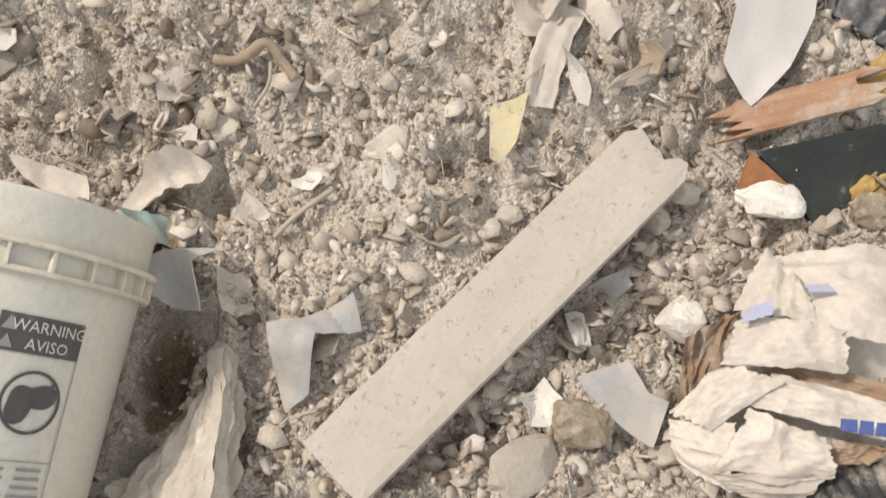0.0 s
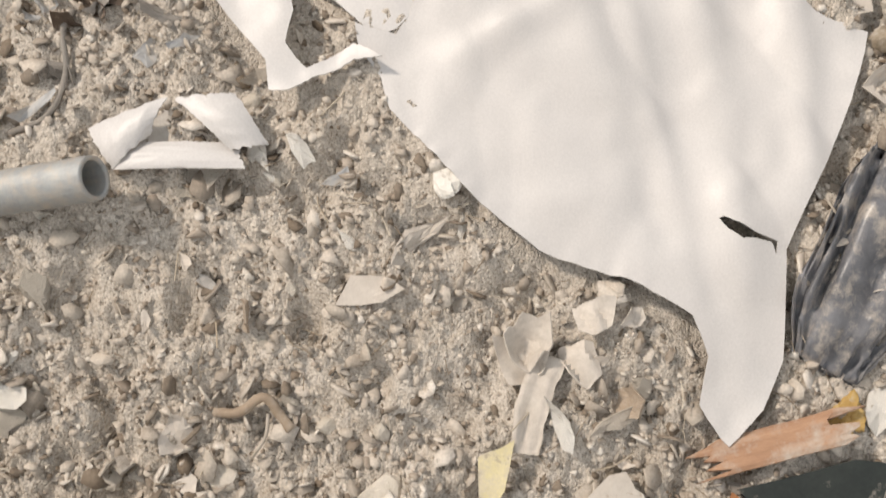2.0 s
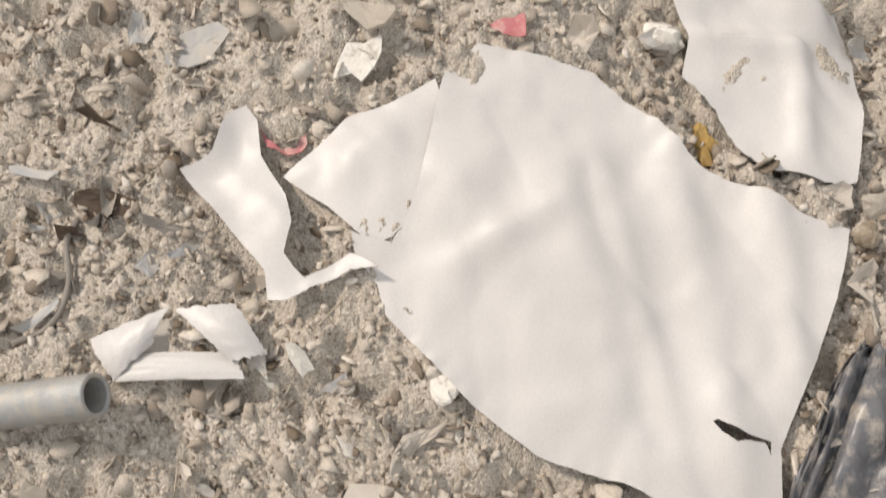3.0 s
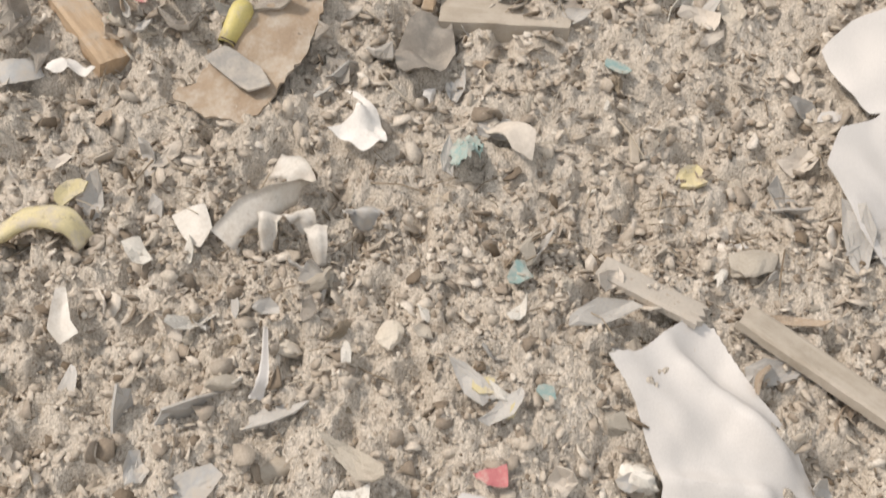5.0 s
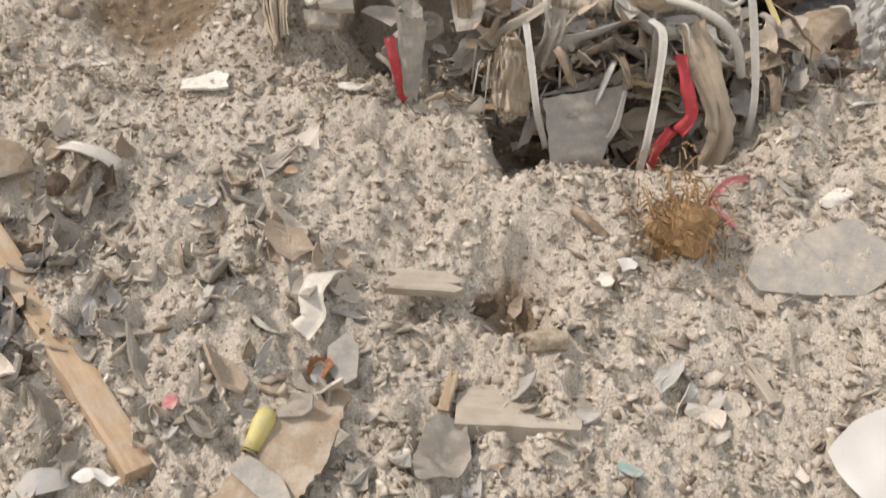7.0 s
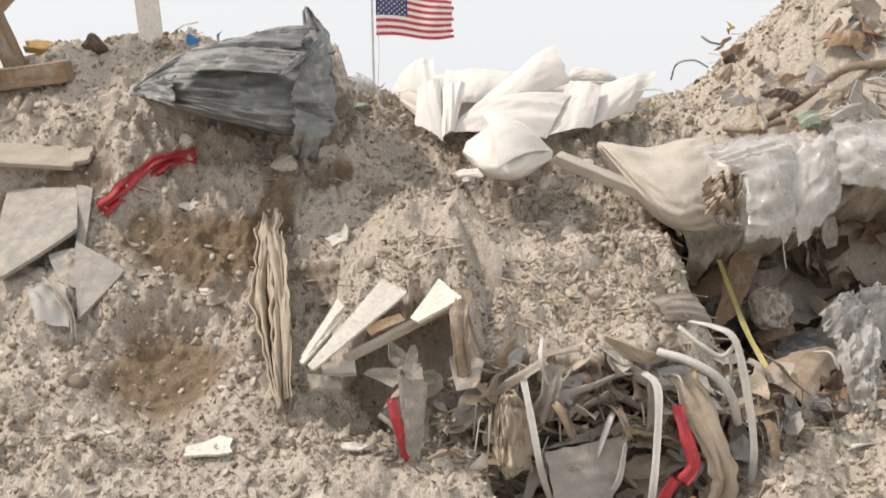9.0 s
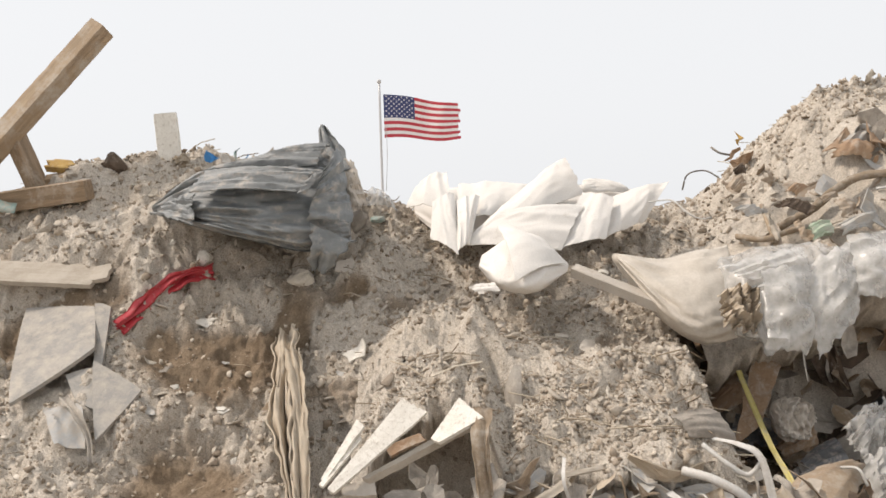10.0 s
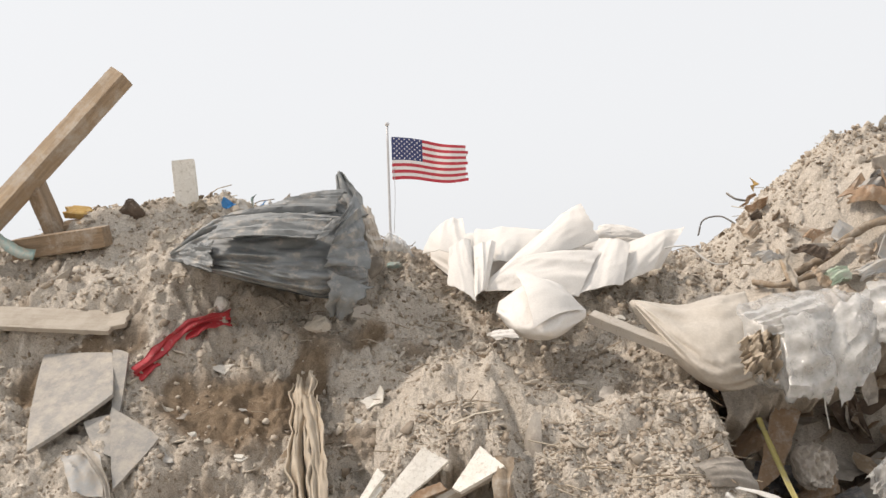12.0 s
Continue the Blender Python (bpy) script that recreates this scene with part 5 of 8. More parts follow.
rock(-0.241, 1.504, 0.032, 0.018, 0.014, STONE, "long pale stone in the gravel", 63, -20)
rock(0.545, 1.146, 0.03, 0.024, 0.02, STONE, "brownish stone beside the white sheet", 64, 0)
rock(0.515, 1.104, 0.026, 0.02, 0.016, BROWN_STONE, "brown clod beside the white sheet", 65, 40, name="clod", category="clod")
rock(0.274, 1.337, 0.03, 0.036, 0.02, PLASTER, "rounded piece of pale plaster under a grey rag", 66, 0)
scrap(0.258, 1.322, 0.03, GREY_FILM, "limp grey rag on pale plaster", 67, 30, 0.03, 0.5, lift=0.03, name="rag", category="rag")
scrap(0.486, 1.148, 0.03, PAPER, "folded white paper scrap", 68, 0, 0.05, 0.5, 10)
scrap(0.505, 1.045, 0.03, PAPER, "ragged white paper scrap", 69, 60, 0.05, 0.7, 20)
plank("batten", (0.240, 1.656), (0.390, 1.568), 0.05, 0.016, PAINTED, "narrow board with flaking white paint", lift=0.022, seed=7, ragged=0.01)
plank("batten", (0.454, 1.577), (0.692, 1.394), 0.052, 0.02, WOOD, "narrow grey weathered board", lift=0.02, seed=8, ragged=0.02)
rock(0.485, 1.676, 0.05, 0.036, 0.02, STONE, "flat grey stone beside the batten", 70, 20)

g = random.Random(57)
for k in range(16):
    x, y = g.gauss(-0.50, 0.07), g.gauss(1.09, 0.07)
    ob = new("scrap", shard_mesh("scrap", (GREY_CLOTH, DARK_WOOD, GREY_FILM, GREY_CLOTH)[k % 4], 1600 + k, g.uniform(0.012, 0.03), 0.04, g.uniform(0.5, 1.0), 9))
    ob.matrix_basis = lay(x, y, g.uniform(0, 360), 0.008, g.gauss(10, 35), g.gauss(0, 35)) @ Matrix.Diagonal((g.uniform(1, 2.4), 1, 1, 1))
    tagged(ob, "dark frayed scrap of felt in the gravel", "scrap", "dark frayed scraps in the gravel")

# ---- the flat of the slope ----
plank("timber", (-0.605, 2.042), (-1.082, 2.552), 0.062, 0.05, FRESH_WOOD, "rough pale timber with a dark knot and a broken end", "timber", lift=0.035, ragged=0.02, seed=9)
draped("cardboard_strip", -0.347, 2.032, [(-0.145, -0.071), (-0.103, -0.043), (-0.071, 0.014), (-0.029, 0.054), (0.039, 0.093), (0.096, 0.156), (0.122, 0.130), (0.094, 0.003), (0.056, -0.063), (0.007, -0.148), (-0.066, -0.123)], TAN, "long warped strip of dusty brown cardboard", "cardboard", lift=0.03, fold=0.03, grain=4, cell=0.012, thick=0.004, curl=0.02, seed=31, ragged=0.003)
draped("felt_patch", -0.366, 1.986, [(-0.072, 0.036), (-0.035, 0.050), (0.032, 0.008), (0.056, -0.042), (0.019, -0.051)], SLATE, "grey flap of roofing felt over cardboard", "felt", lift=0.042, fold=0.01, cell=0.008, thick=0.003, seed=32)
draped("felt_patch", -0.245, 2.229, [(-0.032, 0.022), (0.003, 0.051), (0.028, 0.033), (0.029, -0.033), (0.000, -0.052), (-0.029, -0.021)], SLATE, "rounded grey flap of roofing felt", "felt", lift=0.04, fold=0.02, cell=0.008, thick=0.003, seed=33)


def yellow_cup():
    a, b = Vector((-0.401, 2.044, 0.748)), Vector((-0.371, 2.113, 0.798))
    d = (b - a).normalized()
    root = new("yellow_cup")
    root.matrix_basis = Matrix.Translation(a) @ d.to_track_quat("Z", "Y").to_matrix().to_4x4() @ Matrix.Diagonal((0.8, 0.8, 0.85, 1))
    prof = [(0.020, 0.0), (0.0225, 0.0), (0.027, 0.03), (0.030, 0.07), (0.028, 0.09), (0.018, 0.103), (0.0, 0.107)]
    me = lathe_mesh("shell", prof, YELLOW, 32)
    for v in me.vertices:
        v.co.x *= 0.85 + 0.1 * noise.noise(v.co * 30)
        v.co.y *= 0.9 + 0.15 * noise.noise(v.co * 25 + Vector((4, 0, 0)))
    part("shell", me, root)
    part("mouth", lathe_mesh("mouth", [(0.021, 0.002), (0.017, 0.02), (0.0, 0.03)], DARK_WOOD, 24), root, "dark opening with dirt inside")
    tagged(root, "squashed yellow plastic cup lying on cardboard", "cup")


yellow_cup()
scrap(-0.295, 2.207, 0.035, RUST, "crumpled rusty tin scrap", 71, 20, 0.05, 0.7, lift=0.045)
scrap(-0.290, 2.180, 0.022, GALV, "shiny torn foil scrap", 72, 70, 0.04, 0.6, 20, lift=0.05, name="foil_scrap", category="foil")


def small_board():
    p, q = (-0.021, 2.194), (0.218, 2.179)
    m, ln = between(p, q, 0.008)
    root = new("short_board")
    root.matrix_basis = m @ pose(0, 0, 0, 4)
    part("board", board_mesh("board", ln, 0.13, 0.045, WOOD, 0.01, 12), root)
    part("stained_end", board_mesh("stained_end", 0.05, 0.1, 0.044, GREY_CLOTH, 0.006, 13), root, "dark stained end", Matrix.Translation((ln / 2 + 0.012, 0.012, 0.0)))
    tagged(root, "short thick board with earth piled on it", "board")


small_board()
plank("wood_splinter", (-0.047, 2.164), (-0.027, 2.244), 0.022, 0.012, PALE_WOOD, "small splinter of fresh orange wood", lift=0.03, ragged=0.02, seed=14)
draped("rag", -0.050, 2.063, [(-0.057, -0.011), (-0.018, 0.062), (0.046, 0.082), (0.057, -0.006), (0.016, -0.063), (-0.044, -0.065)], GREY_CLOTH, "muddy brown rag under the board", "rag", lift=0.03, fold=0.06, grain=12, cell=0.008, curl=0.03, seed=34)
draped("vinyl_scrap", -0.405, 1.705, [(-0.043, 0.025), (0.011, 0.035), (0.028, -0.004), (0.013, -0.036), (-0.011, -0.021)], DIRTY_VINYL, "flat white vinyl scrap", "plastic sheet", lift=0.02, fold=0.02, cell=0.008, seed=35)
strap("vinyl_curl", [(-0.357, 1.674, 0.599), (-0.323, 1.700, 0.630), (-0.272, 1.722, 0.648), (-0.240, 1.754, 0.646), (-0.251, 1.782, 0.664), (-0.287, 1.801, 0.655)], 0.05, DIRTY_VINYL, "curled strip of white vinyl flooring", "plastic sheet", n=36, cross=4, side=(0.3, 0.6, 0.7), twist=25)
for n, (p, q, w) in enumerate((((-0.283, 1.703, 0.634), (-0.286, 1.667, 0.583), 0.04), ((-0.210, 1.684, 0.623), (-0.199, 1.643, 0.579), 0.036), ((-0.137, 1.718, 0.631), (-0.138, 1.714, 0.598), 0.07), ((-0.245, 1.712, 0.627), (-0.221, 1.691, 0.605), 0.05))):
    mid = tuple(0.5 * (a + b) + (0.015 if k == 2 else 0) for k, (a, b) in enumerate(zip(p, q)))
    strap("vinyl_tatter", [p, mid, q], w, DIRTY_VINYL if n != 2 else GREY_FILM, "torn hanging tatter of white vinyl", "plastic sheet", cross=4, ripple_amp=0.006, taper=0.5, seed=n, n=14)
draped("rag", -0.154, 1.900, [(-0.053, -0.025), (-0.013, -0.009), (0.004, 0.024), (-0.030, 0.057), (0.003, 0.039), (0.029, 0.015), (0.048, -0.044), (0.009, -0.060)], TARP, "dirty white rag in the rubble", "rag", lift=0.03, fold=0.05, grain=14, cell=0.006, curl=0.03, seed=36)
strap("foam_arch", [(-0.777, 1.693, 0.547), (-0.714, 1.695, 0.586), (-0.669, 1.709, 0.607), (-0.613, 1.704, 0.607), (-0.581, 1.692, 0.571)], 0.045, PALE_YELLOW, "curved shell of yellowed foam insulation", "foam", thick=0.012, side=(0.2, 1, 0.3), cross=4, ripple_amp=0.004, n=30)
scrap(-0.624, 1.771, 0.04, PALE_YELLOW, "torn flake of yellowed foam", 73, 30, 0.15, 0.3, 20, name="foam_flake", category="foam")
draped("vinyl_scrap", -0.574, 1.537, [(-0.019, -0.018), (-0.021, 0.042), (-0.006, 0.047), (0.013, -0.005), (0.029, -0.023), (0.006, -0.043)], DIRTY_VINYL, "pointed scrap of white plastic", "plastic sheet", lift=0.02, fold=0.04, cell=0.006, curl=0.03, seed=37)
scrap(0.298, 2.051, 0.032, TEAL, "narrow faded teal plastic shard", 74, -35, 0.08, 0.2, name="teal_shard", category="plastic scrap")
draped("teal_net", 0.024, 1.855, [(-0.031, 0.019), (-0.002, 0.052), (0.032, 0.028), (0.017, -0.035), (-0.017, -0.063)], TEAL, "crumpled teal netting in the dirt", "netting", lift=0.015, fold=0.06, grain=30, cell=0.006, curl=0.03, seed=38, ragged=0.004)
scrap(0.109, 1.618, 0.026, TEAL, "narrow faded teal plastic shard", 75, 70, 0.1, 0.4, name="teal_shard", category="plastic scrap")
draped("paper_scrap", 0.104, 1.880, [(-0.047, 0.040), (0.002, 0.037), (0.040, -0.002), (0.033, -0.044), (-0.000, -0.035), (-0.028, 0.006)], PAPER, "crumpled off-white cardboard flap", "paper scrap", lift=0.03, fold=0.06, grain=12, cell=0.008, curl=0.03, seed=39)
scrap(-0.033, 2.004, 0.028, TARP, "folded white scrap standing on edge", 76, 30, 0.04, 0.9, 40)
scrap(-0.002, 2.002, 0.024, GREY_FILM, "folded grey scrap standing on edge", 77, 60, 0.04, 0.9, 40)
scrap(0.466, 2.167, 0.05, PAPER, "creased flap of pale cardboard", 78, -20, 0.04, 0.4, 15)
scrap(0.471, 2.112, 0.03, PAPER, "creased flap of pale cardboard", 79, 40, 0.05, 0.6, 25)
plank("stake", (0.602, 2.197), (0.575, 2.271), 0.026, 0.012, WOOD, "thin weathered lath in the rubble", lift=0.02, ragged=0.02, seed=15)
plank("stake", (0.318, 1.871), (0.322, 1.932), 0.018, 0.01, WOOD, "thin weathered lath in the rubble", lift=0.015, ragged=0.01, seed=16)
scrap(0.417, 1.863, 0.03, PALE_YELLOW, "dusty yellowish crumb of insulation", 80, 30, 0.3, 0.5, name="foam_flake", category="foam")
scrap(0.685, 1.989, 0.03, VINYL, "long white plaster flake", 81, 10, 0.15, 0.1)
scrap(0.600, 1.883, 0.036, PAPER, "torn beige paper scrap", 82, 10, 0.05, 0.4, 15)
scrap(0.474, 1.720, 0.022, TARP, "small white rag scrap", 83, 10, 0.05, 0.4, 15)
draped("paper_scrap", -0.778, 2.014, [(-0.030, 0.015), (0.026, 0.035), (0.052, 0.004), (0.008, -0.022), (-0.057, -0.032)], GREY_FILM, "dusty torn grey paper flap", "paper scrap", lift=0.02, fold=0.03, cell=0.01, curl=0.03, seed=41)
draped("rag", -0.683, 2.017, [(-0.038, -0.002), (-0.016, 0.017), (0.015, 0.014), (0.055, -0.011), (0.008, -0.008), (-0.021, -0.011)], TARP, "twisted white rag in the rubble", "rag", lift=0.02, fold=0.05, grain=16, cell=0.006, curl=0.03, seed=42)
scrap(-0.727, 2.070, 0.024, PAPER, "upright white paper scrap", 84, 80, 0.05, 0.4, 60)
scrap(-0.566, 2.147, 0.02, PINK, "small faded red scrap", 85, 10, 0.1, 0.3, name="red_scrap", category="plastic scrap")
scrap(-0.607, 2.128, 0.028, GREEN, "pale greenish plastic flake", 86, 50, 0.1, 0.3)
rock(-0.609, 2.109, 0.02, 0.016, 0.014, STONE, "pale round stone by the timber", 87, 0)

g = random.Random(31)
for k in range(46):
    x, y = g.gauss(-0.98, 0.14), g.gauss(2.42, 0.14)
    sz = g.uniform(0.025, 0.06)
    ob = new("scrap", shard_mesh("scrap", (GREY_CLOTH, BLACK_FILM, GREY_CLOTH, DARK_WOOD, GREY_FILM)[k % 5], 1500 + k, sz, 0.03, g.uniform(0.6, 1.1), 10))
    ob.matrix_basis = lay(x, y, g.uniform(0, 360), 0.015, g.gauss(20, 35), g.gauss(0, 35))
    tagged(ob, ("dark grey torn felt in a hollow of the slope", "crumpled black plastic scrap in the slope")[k % 5 == 1], "scrap", "dark tatters on the slope")

# ---- below the ledge ----
strap("trim_strip", [(-0.338, 2.289, 0.865), (-0.313, 2.307, 0.892), (-0.319, 2.339, 0.927), (-0.302, 2.377, 0.948), (-0.270, 2.419, 0.942)], 0.05, DIRTY_VINYL, "bent strip of white plastic trim", "plastic trim", n=30, cross=3, side=(1, 0.1, 0.1), thick=0.003)
plank("board_piece", (-0.166, 2.407), (-0.025, 2.389), 0.05, 0.03, WOOD, "muddy lump of board at the rim of a hollow", lift=0.05, roll=30, ragged=0.02, seed=17, ends=2)
rock(0.034, 2.416, 0.028, 0.024, 0.052, DARK_WOOD, "black hollow stump in the hole", 88, 0, name="stump", category="stump", rough=0.5, cut=0.2, sink=0.3)
rock(0.161, 2.289, 0.05, 0.035, 0.03, BROWN_STONE, "dark crumbly clod at the hollow's edge", 89, 0, name="clod", category="clod")
scrap(-0.102, 2.445, 0.022, TEAL, "faded turquoise scrap standing upright", 90, 80, 0.1, 0.3, 60, lift=0.03)
stick("root", [(0.234, 2.581, 1.029), (0.268, 2.541, 1.012), (0.302, 2.525, 0.983)], 0.011, TWIG, "grey broken stick in the slope", "stick", lump=0.3)
draped("slab", 0.758, 2.465, [(-0.166, -0.023), (-0.131, 0.031), (-0.015, 0.067), (0.091, 0.101), (0.155, 0.027), (0.185, -0.005), (0.071, -0.070), (-0.044, -0.069), (-0.146, -0.056)], SLATE, "large flat grey slab half covered in dust", "slab", lift=0.012, fold=0.004, grain=2, cell=0.012, thick=0.018, seed=18, rigid=True)
strap("trim_strip", [(-0.909, 2.654, 1.130), (-0.868, 2.636, 1.132), (-0.821, 2.637, 1.117), (-0.784, 2.643, 1.087)], 0.05, DIRTY_VINYL, "broken white plastic bracket", "plastic trim", n=16, cross=3, side=(0.2, 1, 0), thick=0.004)
rock(-1.064, 2.654, 0.09, 0.05, 0.07, TAN, "block of orange-brown foam", 91, 0, name="foam_block", category="foam", rough=0.15, cut=0.9)
rock(-0.922, 2.610, 0.035, 0.03, 0.03, DARK_WOOD, "dark charred lump in the rubble", 92, 0, name="clod", category="clod")
scrap(-0.685, 2.689, 0.02, BLUE, "small bright blue plastic scrap", 93, 0, 0.2, 0.3)
scrap(-0.629, 2.919, 0.07, PLASTER, "flat broken piece of white plaster", 94, 10, 0.1, 0.15)
scrap(-0.297, 2.921, 0.045, PLASTER, "crumbling white plaster flake", 95, -10, 0.1, 0.3)
scrap(-0.927, 2.996, 0.024, PLASTER, "small white square flake", 96, 10, 0.2, 0.1, sides=4)
scrap(-0.756, 3.434, 0.022, PLASTER, "small white square flake", 97, 10, 0.2, 0.1, sides=4)
scrap(-0.606, 2.592, 0.06, GREY_FILM, "crumpled grey film flap", 98, 10, 0.04, 0.6, 20)
scrap(-0.770, 2.348, 0.05, GREY_FILM, "bent grey sheet scrap standing up", 99, 80, 0.04, 0.5, 40)
scrap(0.288, 2.425, 0.024, PLASTER, "pointed white flake in the rubble", 100, -20, 0.15, 0.2)
scrap(0.340, 2.460, 0.026, VINYL, "small white plastic piece", 101, -40, 0.1, 0.3)
scrap(-0.400, 2.650, 0.02, CARTON, "small orange-brown chip in the rubble", 102, 0, 0.2, 0.1)
rock(0.823, 2.616, 0.05, 0.03, 0.02, PLASTER, "pale flat stone above the slab", 103, 0)
rock(0.727, 2.637, 0.03, 0.024, 0.02, STONE, "pale stone above the slab", 104, 0)


def straw_tuft():
    root = new("straw_clump")
    c = Vector((0.464, 2.527, 0.997))
    root.matrix_basis = Matrix.Translation(c)
    part("core", lump_mesh("core", STRAW, 6, (0.075, 0.05, 0.055), 0.5, 3), root)
    rng = random.Random(8)
    verts, faces = [], []
    for k in range(420):
        a = rng.uniform(0, 6.28)
        p = Vector((rng.gauss(0, 0.045), rng.gauss(0, 0.03), rng.gauss(0.01, 0.045)))
        if rng.random() < 0.3:
            p += Vector((-0.01, 0.06, 0.09)) * rng.random()
        d = Vector((rng.gauss(0, 1), rng.gauss(-0.3, 1), rng.gauss(-0.3, 1))).normalized() * rng.uniform(0.02, 0.06)
        s = d.orthogonal().normalized() * 0.0016
        t = d.cross(s).normalized() * 0.0016
        o = len(verts)
        mid = p + d * 0.5 + Vector((0, 0, 0.008))
        for q in (p, mid, p + d):
            verts += [q + s, q - s * 0.5 + t, q - s * 0.5 - t]
        for r in (0, 3):
            for i in range(3):
                j = (i + 1) % 3
                faces.append((o + r + i, o + r + j, o + r + 3 + j, o + r + 3 + i))
    part("fibre_tangle", mesh_of("fibre_tangle", verts, faces, STRAW), root, "tangled rusty-brown fibres")["kind"] = "stuff"
    tagged(root, "tuft of tangled rusty-brown straw fibre", "straw")


straw_tuft()
strap("red_ribbon", [(0.521, 2.574, 1.037), (0.547, 2.583, 1.074), (0.582, 2.614, 1.089), (0.638, 2.649, 1.083)], 0.016, PINK, "faded pink ribbon in the rubble", "ribbon", cross=3, ripple_amp=0.004, twist=90)
strap("red_ribbon", [(0.542, 2.586, 1.046), (0.559, 2.552, 1.033), (0.589, 2.546, 1.005)], 0.02, PINK, "faded pink ribbon in the rubble", "ribbon", cross=3, ripple_amp=0.004, twist=-60)

# ---- the ledge and what hangs out of it ----
hc_a = strap("hanging_cloth", [(-0.600, 3.654, 1.738), (-0.582, 3.507, 1.656), (-0.567, 3.313, 1.548), (-0.536, 3.177, 1.447), (-0.506, 3.084, 1.361), (-0.477, 3.016, 1.273)], 0.09, CLOTH, "dirty beige cloth hanging in long folds down the bank", "cloth", thick=0.004, n=60, cross=26, ripple_amp=0.026, taper=0.75, seed=4)
hc_b = strap("hanging_cloth", [(-0.561, 3.508, 1.689), (-0.514, 3.306, 1.580), (-0.490, 3.148, 1.452), (-0.469, 3.017, 1.304)], 0.05, CLOTH, "dirty beige cloth fold hanging loose", "cloth", thick=0.004, n=50, cross=12, ripple_amp=0.012, taper=0.4, seed=6)
gather("hanging_cloth", "dirty beige cloth hanging in long folds down the bank", "cloth", [(hc_a, "wide_fold"), (hc_b, "loose_fold")])
for sd, quad in enumerate(([(-0.392, 2.9, 1.419), (-0.378, 2.89, 1.409), (-0.149, 2.96, 1.584), (-0.21, 2.99, 1.616)],
                           [(-0.141, 2.94, 1.523), (-0.122, 2.92, 1.516), (-0.012, 2.93, 1.573), (-0.068, 2.99, 1.613)],
                           [(-0.412, 2.93, 1.435), (-0.4, 2.92, 1.432), (-0.307, 2.98, 1.552), (-0.325, 3.0, 1.565)],
                           [(-0.415, 2.92, 1.425), (-0.405, 2.91, 1.42), (-0.312, 2.97, 1.52), (-0.321, 2.98, 1.53)])):
    patch("panel_strip", quad, PLASTER, "broken strip of white panel sticking out of the bank", "panel", thick=(0.012, 0.012, 0.008, 0.008)[sd], wrinkle=0.002, ragged=0.03, seed=sd + 21, n=20)
patch("panel_strip", [(-0.311, 2.93, 1.436), (-0.297, 2.92, 1.434), (-0.022, 2.98, 1.557), (-0.03, 3.0, 1.564)], WOOD, "thin grey board edge under the white panels", "board", thick=0.02, wrinkle=0.002, ragged=0.02, seed=26, n=20)
patch("panel_strip", [(-0.259, 3.02, 1.491), (-0.245, 3.0, 1.47), (-0.156, 3.0, 1.508), (-0.17, 3.02, 1.522)], CARTON, "brown card end between the white panels", "cardboard", thick=0.01, wrinkle=0.003, ragged=0.04, seed=27, n=16)
patch("panel_strip", [(-0.365, 2.93, 1.415), (-0.355, 2.91, 1.398), (-0.275, 2.91, 1.396), (-0.283, 2.94, 1.434)], PAINTED, "short pale board end under the panels", "board", thick=0.02, wrinkle=0.003, ragged=0.06, seed=28, n=16)
patch("panel_strip", [(-0.399, 2.94, 1.387), (-0.386, 2.92, 1.358), (-0.312, 2.92, 1.354), (-0.323, 2.95, 1.381)], GREY_CLOTH, "short dark board end under the panels", "board", thick=0.02, wrinkle=0.004, ragged=0.08, seed=29, n=16)
strap("bark_strip", [(-0.012, 2.970, 1.588), (-0.023, 2.900, 1.518), (-0.013, 2.900, 1.379)], 0.045, TWIG, "rough strip of bark hanging from the bank", "bark", thick=0.01, cross=6, ripple_amp=0.008, n=24, seed=3, taper=0.3)
draped("felt_patch", 0.062, 3.186, [(-0.031, 0.056), (0.049, 0.084), (0.039, -0.023), (-0.019, -0.078), (-0.038, -0.039)], GREY_CLOTH, "fold of grey felt on the bank", "felt", lift=0.05, fold=0.05, grain=9, cell=0.008, thick=0.004, seed=43)
patch("grey_flap", [(-0.173, 2.86, 1.404), (-0.099, 2.86, 1.384), (-0.121, 2.87, 1.187), (-0.154, 2.87, 1.2)], SLATE, "stiff dark grey flap hanging under the ledge", "felt", thick=0.004, wrinkle=0.012, bulge=0.02, ragged=0.05, seed=5)
strap("red_strap", [(-0.189, 2.860, 1.343), (-0.174, 2.850, 1.277), (-0.155, 2.895, 1.176)], 0.026, RED, "bright red plastic strap hanging under the ledge", "strap", cross=3, ripple_amp=0.003, taper=0.3)
stick("cable", [(-0.220, 2.900, 1.292), (-0.178, 2.876, 1.256), (-0.183, 2.896, 1.179)], 0.007, GREY_CLOTH, "grey cable looping out of the bank", "cable")


